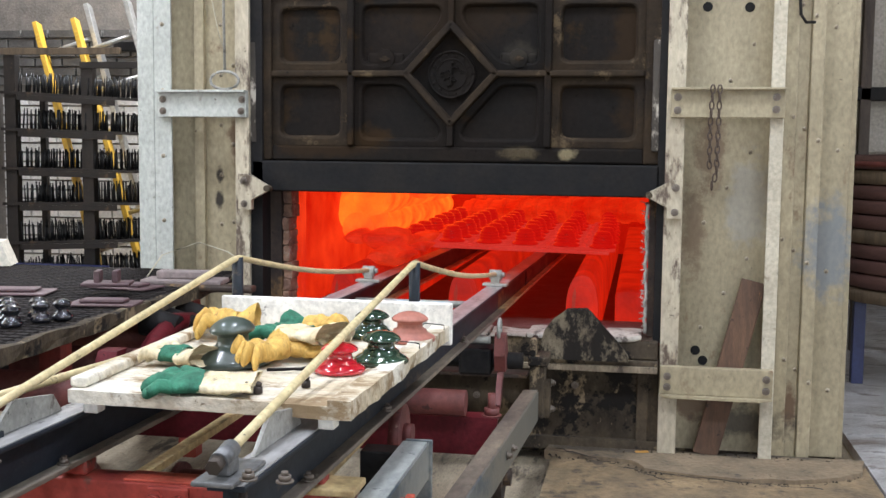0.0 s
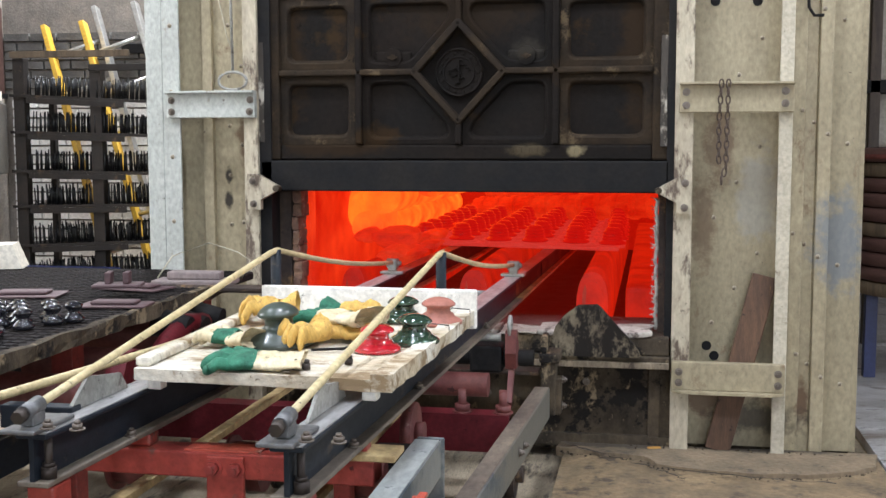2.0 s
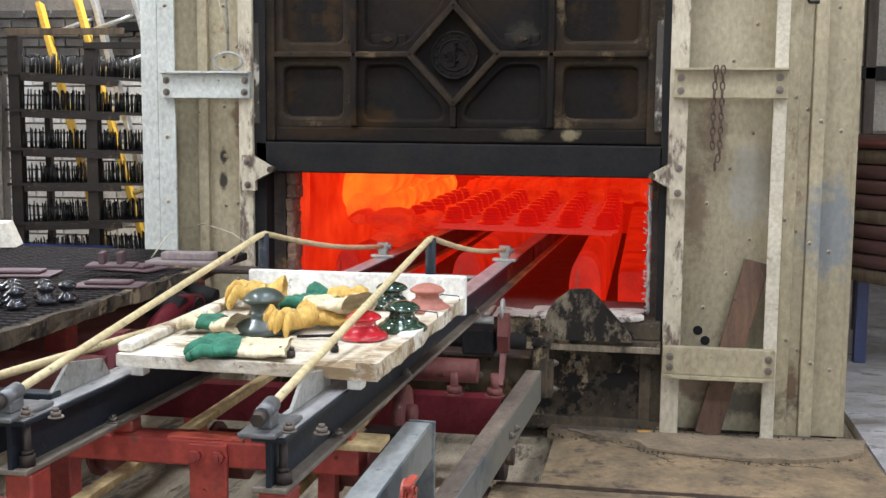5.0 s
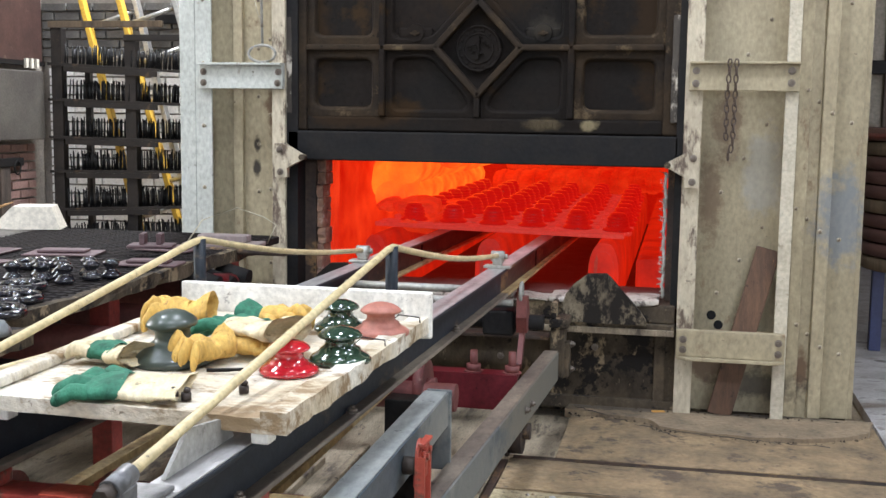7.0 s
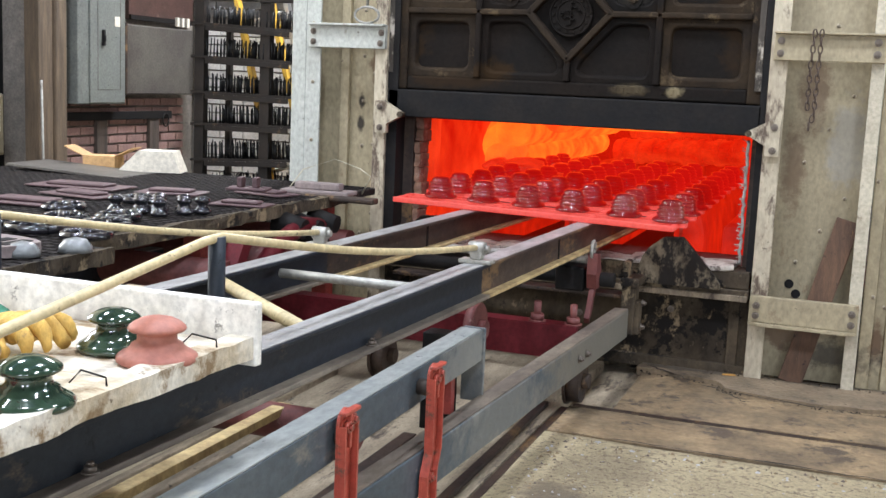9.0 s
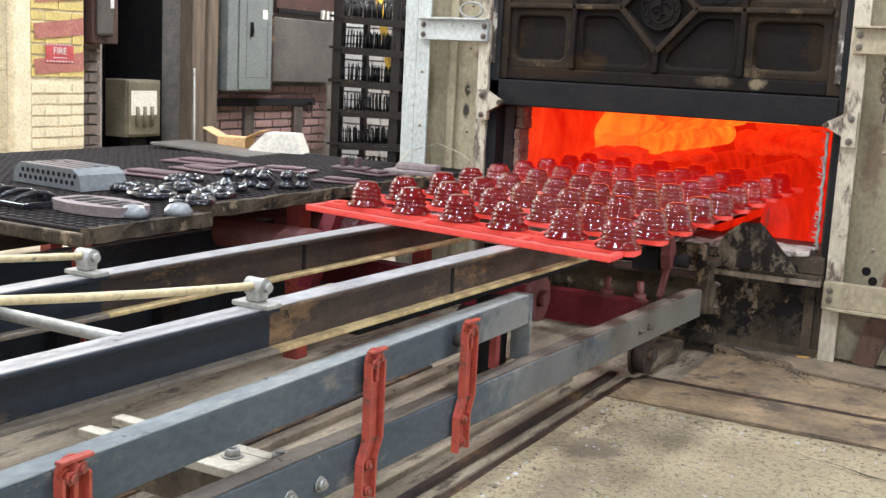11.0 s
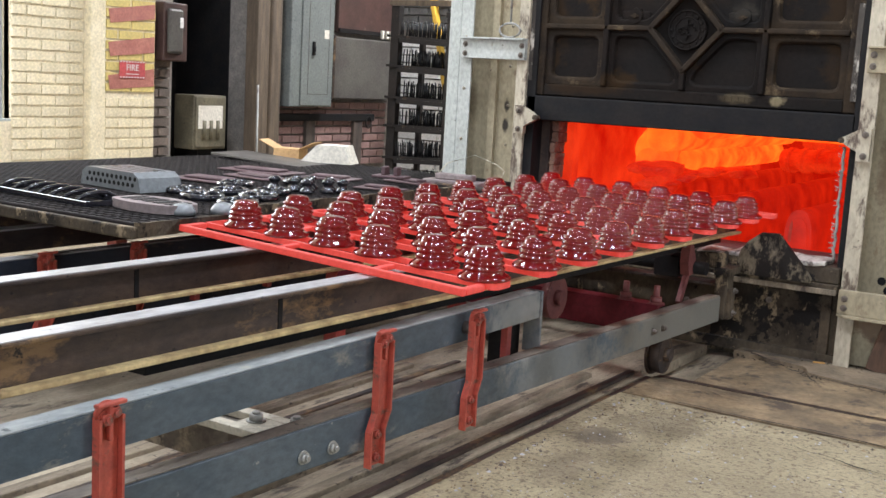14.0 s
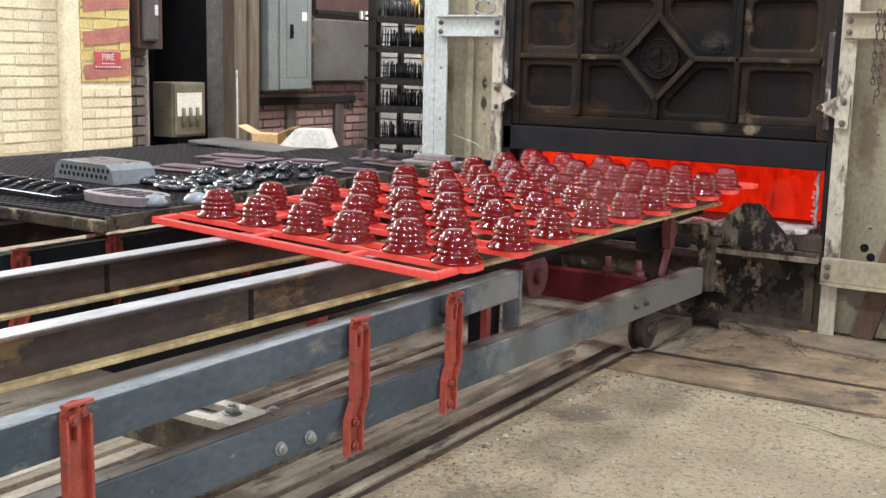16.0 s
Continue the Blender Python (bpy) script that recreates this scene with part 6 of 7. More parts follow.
def build_castings():
    # pierced grey cover
    t = thing("pierced_cover", "grey enamelled pierced cover with rounded corners", "cover", pose(-1.50, -2.05, TT + 0.001, 0, 0, -6), "castings on the table")
    bm = bmesh.new()
    prof = [(-0.2, 0), (-0.185, 0.055), (-0.15, 0.075), (0.15, 0.075), (0.185, 0.055), (0.2, 0)]
    prism(bm, prof, "y", -0.1, 0.1)
    part("shell", bm, GREY_ENAMEL, t)
    for i in range(11):
        for j in range(2):
            bm = bmesh.new()
            tube(bm, (-0.15 + i * 0.03 + 0.015 * j, -0.1005, 0.025 + j * 0.025), (-0.15 + i * 0.03 + 0.015 * j, -0.1012, 0.025 + j * 0.025), 0.009, 10)
            part("slot", bm, BLACK_IRON, t)
    for i in range(10):
        for j in range(4):
            bm = bmesh.new()
            x, y = -0.13 + i * 0.029, -0.06 + j * 0.04
            tube(bm, (x, y, 0.0752), (x, y, 0.0758), 0.009, 10)
            part("slot", bm, BLACK_IRON, t)
    grate(-1.38, -2.50, -4, BLACK_ENAMEL, "glossy black enamelled stove grate on the table", 0.62, 0.2, 7)
    # oval slotted plate in front
    t = thing("slotted_plate", "dull grey oval casting with slots", "casting", pose(-0.93, -2.45, TT + 0.001, 0, 0, -2), "castings on the table")
    bm = bmesh.new()
    prism(bm, [(0.19 * math.cos(a) if abs(math.cos(a)) < 0.8 else 0.16 * math.copysign(1, math.cos(a)), 0.1 * math.sin(a)) for a in [k * math.tau / 28 for k in range(28)]], "z", 0, 0.03)
    part("body", bm, DULL_GREY, t)
    for k in range(5):
        part("slot", B(-0.12 + 0.055 * k, -0.085 + 0.055 * k, -0.05, 0.05, 0.0302, 0.032), BLACK_IRON, t)
    for x in (-0.78, -0.72):
        bm = bmesh.new()
        lathe(bm, [(0.045, 0), (0.043, 0.015), (0.03, 0.032), (0.0, 0.04)], 20)
        solid("dome_cap", bm, GREY_ENAMEL, "small grey enamelled dome cap", "cap", pose(x, -2.33 + (x + 0.72) * 2.2, TT + 0.001), "castings on the table")
    for x, y, r in ((-1.05, -2.1, 0.09), (-0.93, -1.92, 0.085), (-1.12, -1.88, 0.08), (-1.3, -1.66, 0.075), (-1.22, -2.02, 0.07), (-0.84, -2.13, 0.08), (-1.02, -1.74, 0.075), (-1.25, -1.30, 0.08)):
        ring_casting(x, y, r, BLACK_ENAMEL, "glossy black enamelled ring casting", 5)
    for k in range(9):
        x, y = -1.15 + 0.075 * (k % 3) + 0.012 * k, -1.58 + 0.075 * (k // 3) + 0.02 * (k % 2)
        bm = bmesh.new()
        lathe(bm, [(0.026, 0), (0.033, 0.008), (0.024, 0.02), (0.014, 0.028), (0.023, 0.04), (0.027, 0.05), (0.014, 0.06), (0, 0.062)], 16)
        solid("enamel_knob", bm, BLACK_ENAMEL, "glossy black enamelled knob", "knob", pose(x, y, TT + 0.001), "knobs on the table")
    for x, y, w, h, rz in ((-1.55, -1.55, 0.34, 0.2, 4), (-1.55, -1.25, 0.3, 0.16, -8), (-1.75, -1.0, 0.4, 0.2, 5), (-1.35, -0.95, 0.26, 0.16, 12), (-0.93, -1.12, 0.22, 0.13, 8), (-1.05, -0.72, 0.24, 0.14, -10)):
        plate_casting(x, y, w, h, rz, DUST_PINK, "dusty red casting plate on the table")
    plate_casting(-0.9, -0.55, 0.3, 0.12, 5, DULL_GREY, "grey bracket casting on the table edge", 0.03)
    # standing bracket with two ears
    t = thing("ear_bracket", "dusty red casting with two upright ears", "casting", pose(-1.02, -0.92, TT + 0.002, 0, 0, 15), "castings on the table")
    part("base", B(-0.08, 0.08, -0.05, 0.05, 0.033, 0.045, 0.004), DUST_PINK, t)
    for x in (-0.03, 0.03):
        part("ear", B(x - 0.01, x + 0.01, -0.03, 0.03, 0.045, 0.085, 0.004), DUST_PINK, t)
    # folded card and opened cardboard box beyond
    bm = bmesh.new()
    prism(bm, [(-0.15, 0), (0.15, 0), (0.11, 0.1), (-0.05, 0.1)], "y", -0.01, 0.14)
    solid("card_box", bm, PAPER, "small white card box on the table", "box", pose(-1.95, -0.25, TT + 0.001, 0, 0, 20))
    t = thing("cardboard_box", "opened brown cardboard box", "box", pose(-2.25, -0.2, TT + 0.001, 0, 0, 15))
    part("side", B(-0.08, 0.08, -0.06, 0.06, 0, 0.06, 0.002), CARDBOARD, t)
    for sx in (-1, 1):
        bm = B(0, 0.1, -0.06, 0.06, 0, 0.004)
        bmesh.ops.transform(bm, matrix=pose(sx * 0.08, 0, 0.06, 0, -25 if sx > 0 else 205, 0), verts=bm.verts[:])
        part("flap", bm, CARDBOARD, t)
    t = solid("steel_sheet", B(-0.3, 0.3, -0.16, 0.16, 0, 0.012, 0.002), DULL_SHEET, "dark bent steel sheet on the table", "sheet", pose(-2.2, -0.42, TT + 0.001, 0, 3, 5))


build_castings()

# ---- left wall with doorway, panel and boxes ----
wall_west = thing("wall_west", "old painted brick wall with a window and a dark doorway", "wall", kind="structure")
COURSE, LONG = 0.0687, 0.215


def brick_mesh(name, material, ln, h=0.058, d=0.03):
    bm = bmesh.new()
    box(bm, 0, d, 0, ln, 0, h)
    for v in bm.verts:
        if v.co.x > d / 2:
            v.co.y += 0.004 if v.co.y < ln / 2 else -0.004
            v.co.z += 0.003 if v.co.z < h / 2 else -0.003
    return mesh_of(name, bm, material)


def brick_field(parent, mats, x, y0, y1, z0, z1, north=False, skip=None, seed=1):
    """Courses of single bricks proud of a wall; every second course is shifted by half a brick."""
    rng = random.Random(seed)
    full = [brick_mesh("brick_mesh", m, LONG - 0.009) for m in mats]
    half = [brick_mesh("brick_mesh", m, LONG / 2 - 0.009) for m in mats]
    row = 0
    z = z0
    while z + 0.06 < z1:
        y = y0
        if row % 2:
            k = rng.randrange(len(mats))
            spot = [(y, LONG / 2, half[k])]
            y += LONG / 2
        else:
            spot = []
        while y + LONG / 2 < y1 + 0.02:
            k = rng.randrange(len(mats))
            if y + LONG > y1 + 0.01:
                spot.append((y, LONG / 2, half[k]))
                y += LONG / 2
            else:
                spot.append((y, LONG, full[k]))
                y += LONG
        for yy, ln, me in spot:
            if skip and skip(yy + ln / 2, z + 0.03):
                continue
            dx = rng.uniform(-0.003, 0.003)
            if north:
                piece("brick", me, parent, Matrix.Translation((yy + ln - 0.009, x + dx, z)) @ pose(0, 0, 0, 0, 0, 90) @ Matrix.Diagonal((-1, 1, 1, 1)))
            else:
                piece("brick", me, parent, pose(x + dx, yy, z))
        z += COURSE
        row += 1


def build_left():
    W = wall_west
    X = -4.0
    bm = bmesh.new()
    box(bm, X - 0.3, X + 0.021, -9.1, -2.4, 0, 4.5)
    box(bm, X - 0.3, X + 0.021, -2.4, -0.80, 0, 0.8)
    box(bm, X - 0.3, X, -2.4, -0.80, 2.7, 4.5)
    box(bm, X - 0.3, X + 0.021, -0.80, 0.31, 0, 4.5)
    part("wall_core", bm, CREAM_JOINT, W, "cream painted wall with a tall window")
    bm = bmesh.new()
    box(bm, X - 0.3, X - 0.03, 0.31, 0.56, 0, 4.5)
    part("wall_core", bm, JOINT, W)
    bm = bmesh.new()
    box(bm, X - 0.3, X - 0.02, 1.42, 3.6, 0, 4.5)
    box(bm, X - 0.3, X - 0.02, 0.56, 1.42, 2.3, 4.5)
    part("wall_core", bm, JOINT, W)
    # black sheets stand in for the shade beyond the doorway
    part("dark_recess", box(box(B(X - 0.9, X - 0.88, 0.4, 1.6, 0, 2.4), X - 0.88, X - 0.3, 0.5, 0.56, 0, 2.4), X - 0.88, X - 0.3, 1.42, 1.5, 0, 2.4), BLACK_IRON, W, "black backing that stands for the shade behind the doorway")
    # window
    win = tagged(thing("window_1", "tall bright window with a white frame", "window", kind="structure"))
    bm = bmesh.new()
    for y0, y1, z0, z1 in ((-2.4, -2.34, 0.8, 2.7), (-0.86, -0.80, 0.8, 2.7), (-2.34, -0.86, 0.8, 0.85), (-2.34, -0.86, 2.65, 2.7), (-1.62, -1.58, 0.85, 2.65), (-2.34, -0.86, 1.28, 1.31), (-2.34, -0.86, 1.75, 1.78)):
        box(bm, X - 0.12, X - 0.06, y0, y1, z0, z1, 0.004)
    part("window_frame", bm, WHITE_PAINT, win)
    part("pane", B(X - 0.1, X - 0.095, -2.34, -0.86, 0.85, 2.65), WINDOW_GLASS, win)
    part("window_sill", B(X - 0.12, X + 0.02, -2.42, -0.79, 0.79, 0.815, 0.004), WHITE_PAINT, win)
    part("reveal_strip", B(X - 0.05, X + 0.006, -0.80, -0.765, 0.8, 2.7, 0.004), WHITE_PAINT, win)
    # pier of the wall that stands forward, cream then striped
    part("pier_core", B(X + 0.021, X + 0.091, -0.14, 0.285, 0, 3.0), CREAM_JOINT, W)
    part("edge_plaster", B(X + 0.021, X + 0.1, -0.26, -0.14, 0, 3.0, 0.01), CREAM_BRICK, W, "plain cream plaster strip")
    brick_field(W, [CREAM_BRICK], X, -0.80, -0.26, 0.42, 1.85, seed=3)
    brick_field(W, [CREAM_BRICK], X + 0.07, -0.14, 0.29, 0.42, 1.0, seed=4)
    brick_field(W, [YELLOW_BRICK], X + 0.07, -0.14, 0.29, 1.0, 1.85, seed=5)
    brick_field(W, [OLD_BRICK], X - 0.03, 0.31, 0.56, 0.35, 1.26, seed=6)
    brick_field(W, [CREAM_BRICK], X, -1.5, -0.82, 0.42, 0.77, seed=8)
    brick_field(W, [ROSE_BRICK], X - 0.02, 1.62, 3.2, 0.42, 0.98, seed=7)
    # slanting red stripes
    for k in range(4):
        z = 1.02 + 0.215 * k
        bm = bmesh.new()
        prism(bm, [(-0.11, z - 0.005), (0.27, z + 0.02 + 0.012 * k), (0.27, z + 0.14), (-0.125, z + 0.085)], "x", X + 0.1035, X + 0.1055)
        part("stripe", bm, STRIPE_RED, W, "faded red warning stripe")
    # sign
    s = thing("fire_sign", "small red sign lettered FIRE with a striped border", "sign")
    part("plate", B(X + 0.107, X + 0.110, -0.035, 0.185, 1.09, 1.205), SIGN_RED, s)
    cu = bpy.data.curves.new("letters", "FONT")
    cu.body, cu.size, cu.align_x, cu.align_y, cu.extrude = "FIRE", 0.06, "CENTER", "CENTER", 0.001
    tx = new("lettering", cu)
    tx.parent = s
    tx.matrix_basis = Matrix.Translation((X + 0.1115, 0.075, 1.16)) @ Matrix(((0, 0, 1, 0), (1, 0, 0, 0), (0, 1, 0, 0), (0, 0, 0, 1)))
    tagged(tx, "white capital letters")
    cu.materials.append(SIGN_WHITE)
    part("text_bar", B(X + 0.1105, X + 0.112, 0.02, 0.13, 1.117, 1.122), SIGN_WHITE, s)
    for k in range(9):
        y = -0.03 + 0.0245 * k
        for z in (1.195, 1.093):
            part("border_dash", B(X + 0.1105, X + 0.112, y, y + 0.012, z, z + 0.009), SIGN_WHITE, s)
    # alarm box on the dark brick
    t = thing("alarm_box", "old red-brown wall box with a sloping cover", "box", pose(X, 0, 0))
    part("body", B(-0.03, 0.12, 0.34, 0.56, 1.22, 1.62, 0.01), DARK_BROWN, t)
    part("cover", B(0.12, 0.15, 0.36, 0.5, 1.27, 1.58, 0.02), DULL_SHEET, t, "sloping grey-pink cover")
    part("tag", B(0.15, 0.152, 0.46, 0.49, 1.45, 1.52), SIGN_WHITE, t)
    # olive box in the dark doorway
    t = thing("switch_box", "olive steel box with a pale card in a dark doorway", "box", pose(X - 0.1, 0, 0))
    part("body", B(-0.15, 0.05, 0.80, 1.14, 0.585, 0.985, 0.008), OLIVE, t)
    part("lid", B(0.05, 0.06, 0.815, 1.125, 0.60, 0.975, 0.006), OLIVE, t)
    part("card", B(0.061, 0.063, 0.84, 1.09, 0.74, 0.91), PAPER, t)
    for k in range(3):
        bm = bmesh.new()
        tube(bm, (0.064, 0.90 + 0.07 * k, 0.66), (0.064, 0.90 + 0.07 * k, 0.8), 0.016, 10)
        part("hook", bm, OLIVE, t)
    part("stand", B(-0.1, 0.0, 0.9, 1.05, 0, 0.585), BLACK_IRON, t)
    bm = bmesh.new()
    tube(bm, (X + 0.25, 1.17, 0.0), (X + 0.12, 1.30, 1.08), 0.008, 8)
    solid("leaning_rod", bm, GREY_STEEL, "thin grey rod leaning by the doorway", "rod")
    # timber post between doorway and panel
    t = thing("timber_post", "rough brown timber post with an old iron strap", "post")
    part("post", B(X - 0.02, X + 0.1, 1.30, 1.44, 0, 4.4, 0.008), TIMBER, t)
    part("strap", B(X + 0.0, X + 0.12, 1.445, 1.56, 0, 4.4, 0.012), TIMBER, t, "rough upright batten")
    # electric panel
    t = thing("electric_panel", "tall grey steel electric panel with a closed door", "panel", pose(X, 0, 0))
    part("body", B(0.0, 0.14, 1.64, 2.17, 0.92, 2.05, 0.008), PANEL_GREY, t)
    d = part("door", B(0.14, 0.152, 1.76, 2.155, 0.93, 2.03, 0.006), PANEL_GREY, t)
    part("inner_seam", box(box(box(B(0.1522, 0.1535, 1.84, 2.1, 1.02, 1.026), 0.1522, 0.1535, 1.84, 2.1, 1.95, 1.956), 0.1522, 0.1535, 1.84, 1.846, 1.026, 1.95), 0.1522, 0.1535, 2.094, 2.1, 1.026, 1.95), DULL_SHEET, d)
    part("handle", box(B(0.152, 0.17, 1.885, 1.91, 1.33, 1.44, 0.004), 0.17, 0.176, 1.89, 1.905, 1.36, 1.4), BLACK_IRON, d, "black latch handle")
    part("label", B(0.1545, 0.156, 2.03, 2.09, 1.47, 1.54), PAPER, d)
    # flat sheet-steel cabinet beside it
    t = thing("sheet_cabinet", "dull grey sheet-steel wall cabinet with a bowed front", "cabinet", pose(X, 0, 0))
    part("front", B(0.0, 0.1, 2.21, 3.12, 0.99, 1.5, 0.01), DULL_SHEET, t)
    part("edge", B(0.0, 0.115, 2.205, 2.235, 0.985, 1.51, 0.004), RUST, t)
    t = thing("wall_board", "dark brown board on the brick wall", "board", pose(X, 0, 0))
    part("panel", B(0.0, 0.04, 2.35, 3.2, 1.54, 2.2, 0.006), DARK_BROWN, t)
    part("rail", B(0.04, 0.06, 2.35, 3.2, 1.54, 1.575), BLACK_IRON, t)
    for k in range(3):
        part("peg", B(0.06, 0.08, 2.92 + 0.07 * k, 2.95 + 0.07 * k, 1.52, 1.59), PAPER, t)
    t = thing("shelf_rail", "dark steel rail with hooks along the wall", "rail", pose(X, 0, 0))
    part("bar", B(0.0, 0.05, 1.55, 2.9, 0.80, 0.86, 0.004), BLACK_IRON, t)
    for y in (1.98, 2.62):
        part("upright", B(0.0, 0.04, y, y + 0.12, 0.2, 0.80, 0.004), DARK_WOOD, t)
    bm = bmesh.new()
    sweep(bm, [(0.06, 2.8 + 0.04 * math.cos(a * math.tau / 16), 0.79 + 0.05 * math.sin(a * math.tau / 16)) for a in range(17)], 0.006, 6)
    part("hook", bm, BLACK_IRON, t)


build_left()

# ---- back wall behind the rack ----
wall_north = thing("wall_north", "grey-washed old brick wall behind the racks", "wall", kind="structure")
bm = bmesh.new()
box(bm, -4.3, -1.27, 3.3, 3.55, 0, 4.5)
part("wall_core", bm, JOINT, wall_north)
brick_field(wall_north, [GREY_BRICK], 3.3, -4.0, -1.6, 1.0, 2.05, north=True, seed=9, skip=lambda x, z: z < 1.62 and x > -3.95)
# lower courses are whiter, carrying the sunlight in their colour
brick_field(wall_north, [SUNLIT_BRICK], 3.3, -3.95, -1.6, 0.1, 1.6, north=True, seed=10)
part("beam", B(-3.05, -2.8, 3.24, 3.3, 1.86, 1.93, 0.004), BLACK_IRON, wall_north, "dark stub of a bracket")


def build_rack():
    t = thing("pin_rack", "dark steel rack with shelves full of upright pins", "rack")
    for x, top in ((-3.14, 1.735), (-2.63, 1.66), (-1.75, 1.66)):
        part("upright", B(x, x + 0.075, 1.96, 2.02, 0, top, 0.003), RACK_IRON, t, "dark rusty upright")
    for x in (-3.1, -1.9):
        part("upright", B(x, x + 0.04, 2.3, 2.34, 0, 1.5, 0.003), RACK_IRON, t)
    part("top_rail", B(-3.14, -2.36, 1.93, 1.96, 1.735, 1.775, 0.003), TIMBER, t, "brown top rail")
    part("top_rail", B(-2.62, -1.7, 1.93, 1.96, 1.65, 1.69, 0.003), RACK_IRON, t)
    pin = mesh_of("pin_mesh", tube(bmesh.new(), (0, 0, 0), (0, 0, 0.115), 0.0062, 6, 0.0042), PIN)
    rng = random.Random(21)
    for n, (za, zb) in enumerate(((0.36, 0.40), (0.583, 0.62), (0.83, 0.845), (1.05, 1.04), (1.29, 1.27), (1.515, 1.475))):
        tip = math.degrees(math.atan2(za - zb, 0.8))
        m = pose(-3.15, 1.95, za, 0, tip, 0)
        s = part("shelf", box(B(0, 1.42, -0.01, 0.36, -0.006, 0, 0), 0, 1.42, -0.02, -0.01, -0.016, 0.002, 0.001), RACK_IRON, t, "dark rusty shelf tray")
        s.matrix_basis = m
        part("bracket_bar", B(0.12, 0.76, -0.03, -0.0205, -0.05, -0.016, 0.002), RACK_IRON, s, "rusty bar below the tray")
        for row in range(5):
            for k in range(46):
                if rng.random() < 0.12:
                    continue
                x, y = 0.1 + 1.28 * (k + 0.5 * (row % 2)) / 46 + rng.uniform(-0.009, 0.009), 0.02 + 0.07 * row + rng.uniform(-0.01, 0.01)
                piece("pin", pin, s, pose(x, y, 0, rng.uniform(-3, 3), rng.uniform(-2.5, 2.5) * (3 if n == 0 else 1), 0) @ Matrix.Diagonal((1, 1, rng.uniform(0.82, 1.12), 1)))


build_rack()


def ladder(x, y, lean, label, high=2.3):
    t = thing("ladder", label, "ladder", pose(x, y, 0, lean, -19, 6))
    for sx in (-0.2, 0.2):
        part("stile", B(sx - 0.018, sx + 0.018, -0.04, 0.04, 0, high, 0.004), LADDER_YELLOW if sx < 0 else ALU, t)
    for k in range(7):
        bm = bmesh.new()
        tube(bm, (-0.182, 0, 0.25 + 0.3 * k), (0.182, 0, 0.25 + 0.3 * k), 0.016, 10)
        part("rung", bm, ALU, t)
    return t


ladder(-2.25, 2.62, -12, "yellow fibreglass ladder leaning behind the rack")
ladder(-2.62, 2.72, -13, "yellow and silver ladder leaning on the wall")
bm = bmesh.new()
box(bm, -0.35, 0.35, -0.1, 0.1, 0, 0.05, 0.01)
solid("blue_tray", bm, BLUE_TARP, "bright blue plastic tray low beside the rack", "tray", pose(-2.75, 1.75, 0.42))
solid("tray_stand", B(-3.0, -2.5, 1.66, 1.84, 0, 0.42, 0.004), DARK_WOOD, "dark wooden stand under the blue tray", "stand")

# ---- things on and by the furnace front ----


def chain(pts, label):
    t = thing("chain", label, "chain")
    bm = bmesh.new()
    link_pts = [(0.008 * math.cos(a * math.tau / 14), 0, 0.017 * math.sin(a * math.tau / 14)) for a in range(15)]
    sweep(bm, link_pts, 0.0032, 6)
    me = mesh_of("link_mesh", bm, CHAIN)
    k = 0
    for (xa, ya, za), (xb, yb, zb) in zip(pts, pts[1:]):
        a, b = Vector((xa, ya, za)), Vector((xb, yb, zb))
        n = max(1, int((b - a).length / 0.0255))
        for i in range(n):
            p = a.lerp(b, (i + 0.5) / n)
            piece("link", me, t, pose(p.x, p.y, p.z, 0, 8 * math.sin(k * 1.7), 90 * (k % 2) + 15))
            k += 1
    return t


chain([(0.997, -0.075, 1.45), (0.99, -0.078, 1.3), (0.992, -0.075, 1.14)], "rusty chain hung over the bracket")
chain([(1.022, -0.075, 1.45), (1.02, -0.078, 1.3), (1.018, -0.075, 1.12), (0.998, -0.073, 1.06)], "rusty chain hanging double from the bracket")
t = thing("plank_prop", "long brown plank leaning in the post bay", "plank")
bm = B(-0.048, 0.048, -0.015, 0.015, 0, 0.71, 0.003)
bmesh.ops.transform(bm, matrix=pose(1.015, 0.03, 0.012, -4, 14, 0), verts=bm.verts[:])
part("plank", bm, PLANK, t)
t = thing("rod_ring", "thin wire rod ending in a loop on the bracket", "rod")
bm = bmesh.new()
sweep(bm, [(-0.955, -0.04, 2.6), (-0.945, -0.04, 2.0), (-0.935, -0.045, 1.51)], 0.006, 8)
sweep(bm, [(-0.935 + 0.06 * math.cos(a * math.tau / 24), -0.05, 1.468 + 0.036 * math.sin(a * math.tau / 24)) for a in range(25)], 0.006, 8)
part("rod", bm, GREY_STEEL, t)
bm = bmesh.new()
sweep(bm, [(-1.02, -0.02, 2.3), (-1.01, -0.02, 1.85), (-0.97, -0.02, 1.66), (-0.95, -0.02, 1.6)], 0.0025, 6)
part("wire", bm, WIRE, t, "thin pale wire")
bm = bmesh.new()
sweep(bm, [(-1.12, -0.4, 0.70), (-1.08, -0.35, 0.78), (-0.95, -0.3, 0.83), (-0.85, -0.25, 0.79), (-0.8, -0.25, 0.76), (-0.84, -0.25, 0.68)], 0.003, 6)
solid("loose_wire", bm, WIRE, "pale springy wire curling from the table", "wire")
bm = bmesh.new()
sweep(bm, [(1.305, 0.04, 1.9), (1.315, 0.03, 1.72), (1.335, 0.03, 1.69), (1.37, 0.03, 1.69)], 0.006, 8)
solid("hook_rod", bm, BLACK_IRON, "bent dark rod on the casing", "hook")
bm = bmesh.new()
box(bm, -0.04, 0.03, -0.02, 0.02, 0, 0.012, 0.004)
box(bm, 0.0, 0.055, -0.012, 0.014, 0.004, 0.018, 0.004)
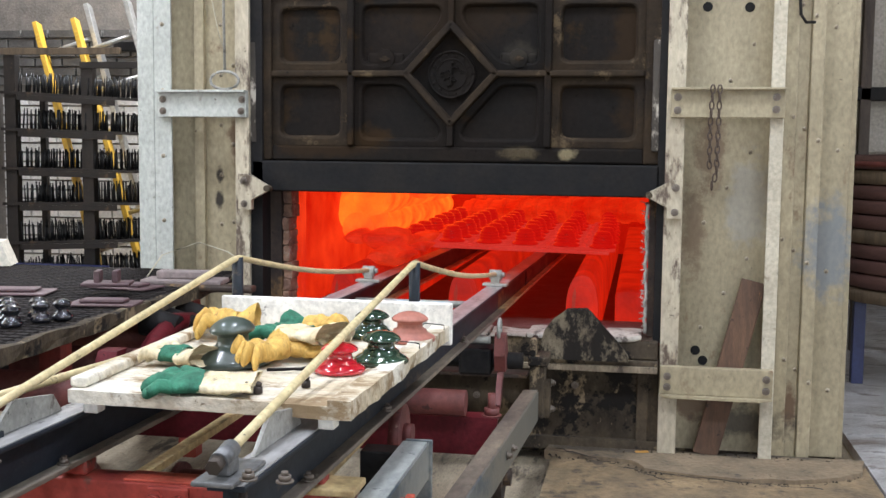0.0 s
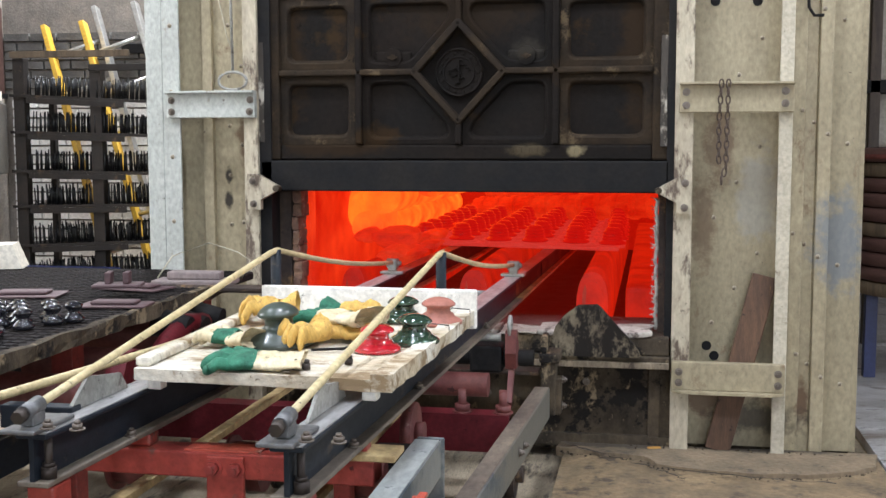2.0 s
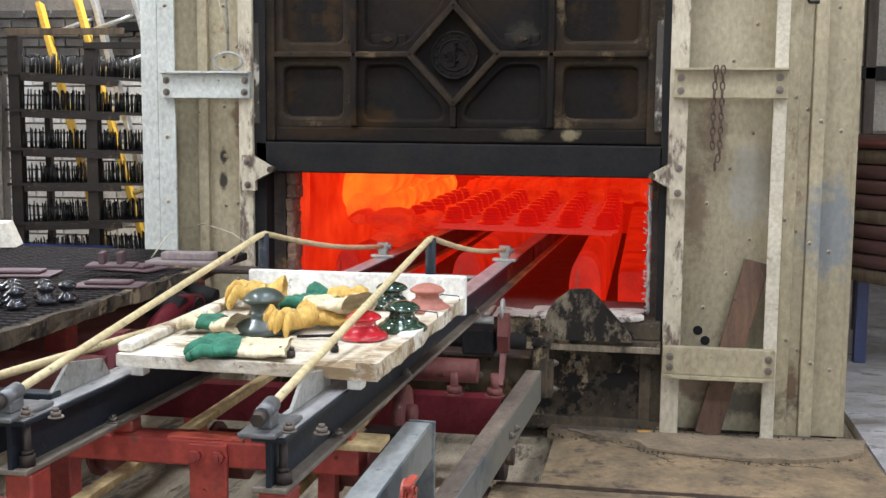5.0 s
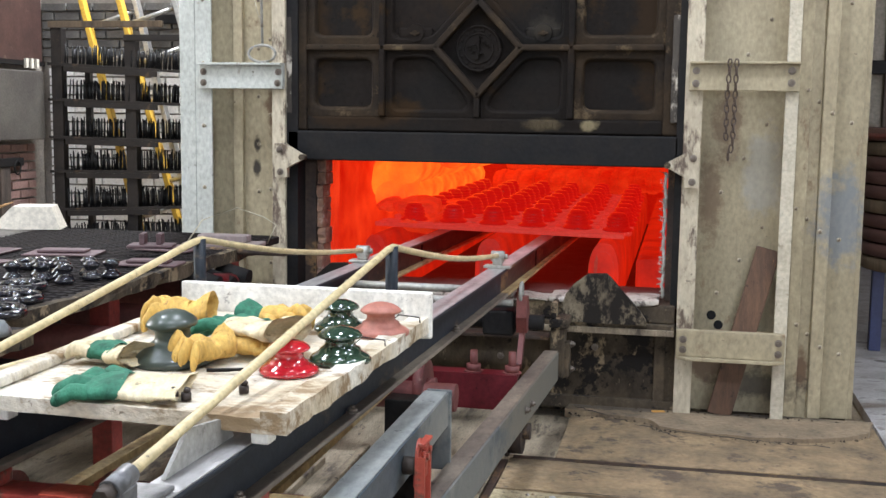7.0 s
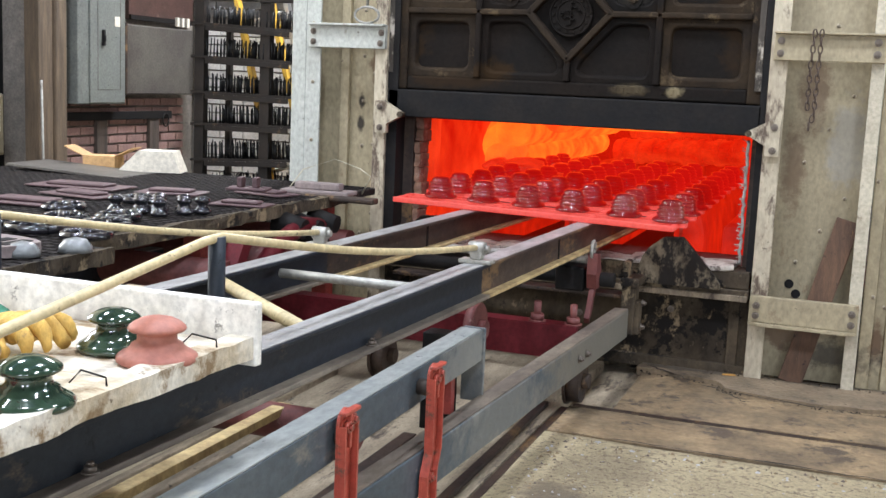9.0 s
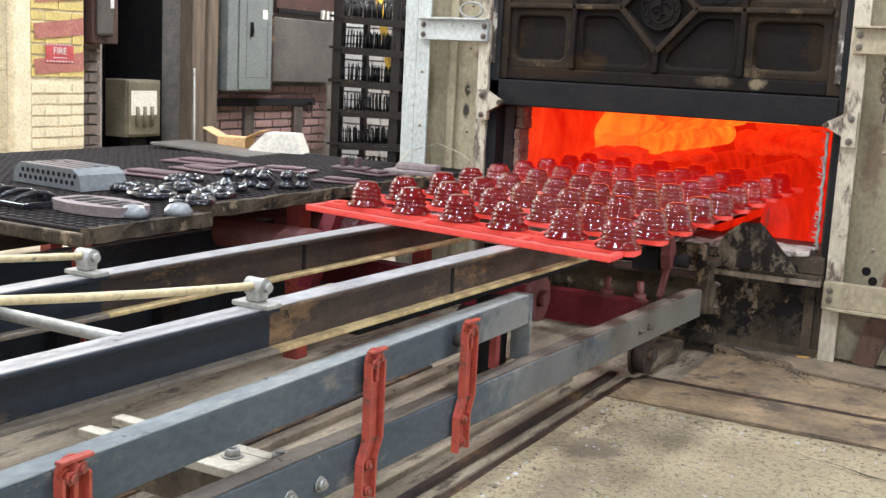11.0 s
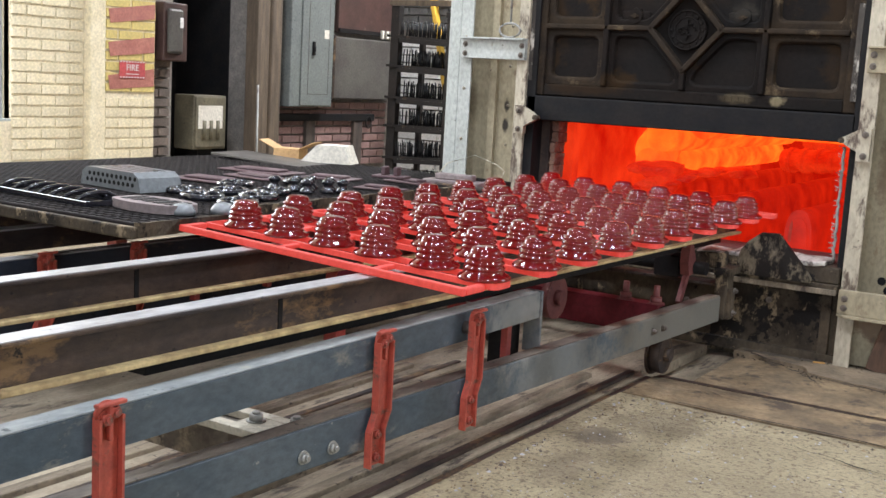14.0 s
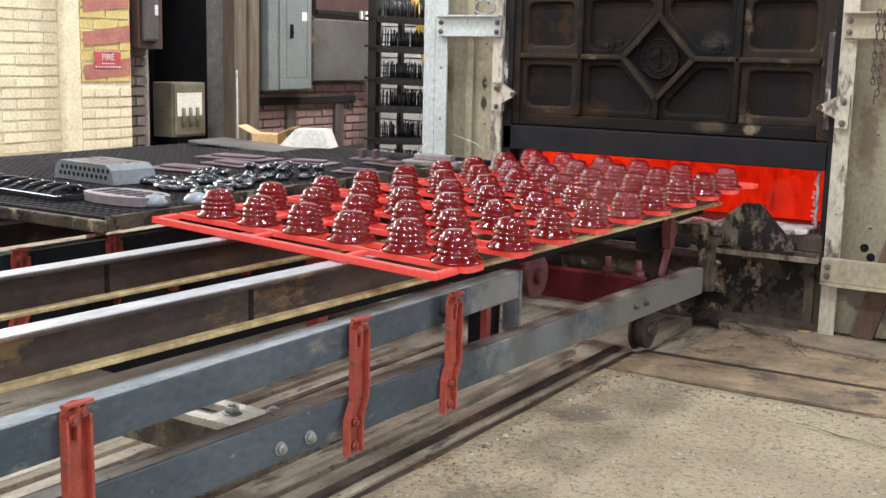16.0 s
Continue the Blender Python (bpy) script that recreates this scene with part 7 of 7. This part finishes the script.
solid("ochre_scrap", bm, LEAF, "crumpled ochre scrap on the floor", "scrap", pose(0.745, -0.01, 0.001, 0, 0, 15))

# ---- far right beyond the furnace ----


def build_right():
    t = thing("stave_vat", "dark maroon wooden vat with stacked rounded staves", "vat", pose(2.29, 1.75, 0))
    z = 0.44
    k = 0
    while z < 1.13:
        h = 0.075
        bm = bmesh.new()
        lathe(bm, [(0.50, 0), (0.515, 0.008), (0.515, h - 0.012), (0.50, h - 0.004)], 40)
        part("stave", bm, VAT if k % 4 else TIMBER, t, "maroon band of the vat")
        z0 = z
        for v in t.children[-1].data.vertices:
            v.co.z += z0
        z += h
        k += 1
    part("rim", lathe(bmesh.new(), [(0.5, 1.13), (0.53, 1.13), (0.53, 1.155), (0.49, 1.155)], 40), DULL_RED, t)
    for x, y in ((-0.42, -0.1), (0.42, -0.1), (0.0, 0.4)):
        part("leg", B(x - 0.03, x + 0.03, y - 0.03, y + 0.03, 0.0, 0.44, 0.003), BLUE_POST, t, "navy steel leg")
    t = thing("machine_stand", "dark steel machine stand with a lever", "machine", pose(2.5, 2.6, 0))
    part("column", B(-0.5, -0.44, 0, 0.06, 0, 2.2, 0.004), DARK_WOOD, t)
    part("column", B(-0.2, -0.14, 0, 0.06, 0, 2.2, 0.004), RUST, t)
    part("arm", B(-0.6, 0.4, 0.0, 0.08, 1.5, 1.58, 0.006), BLACK_IRON, t)
    part("board", B(-0.6, 0.3, 0.08, 0.1, 1.2, 2.1), HALL_WALL, t)


build_right()


# ---- motion ----
def motions():
    fork_rows = [(0.0, -0.24), (0.5, -0.08), (1.0, -0.005), (1.5, 0.0), (3.7, 0.0), (5.3, -0.1), (6.0, -0.31), (6.5, -0.51), (7.0, -0.77), (7.5, -1.0), (8.0, -1.23),
                 (8.5, -1.52), (9.25, -2.05), (10.0, -2.6), (10.5, -2.95), (11.0, -3.28), (11.5, -3.57), (12.0, -3.80), (12.5, -4.00), (13.0, -4.08), (13.5, -4.12), (14.0, -4.14), (16.0, -4.14)]
    for ob in [fork, bearer] + MOVERS:
        base = ob.matrix_basis.copy()
        walk(ob, [(t, Matrix.Translation((0.008 * dy, dy, 0)) @ base) for t, dy in fork_rows])
    tray_rows = [(0.0, 0.0)] + [r for r in fork_rows if r[0] >= 3.7]
    for ob in [hot_tray] + bells:
        base = ob.matrix_basis.copy()
        walk(ob, [(t, Matrix.Translation((0.008 * dy, dy, 0)) @ base) for t, dy in tray_rows])
    walk(furnace_door, [(t, pose(0, 0, dz)) for t, dz in ((0, 0), (14.6, 0), (14.9, 0), (15.0, -0.015), (15.5, -0.145), (16.0, -0.27))])


motions()
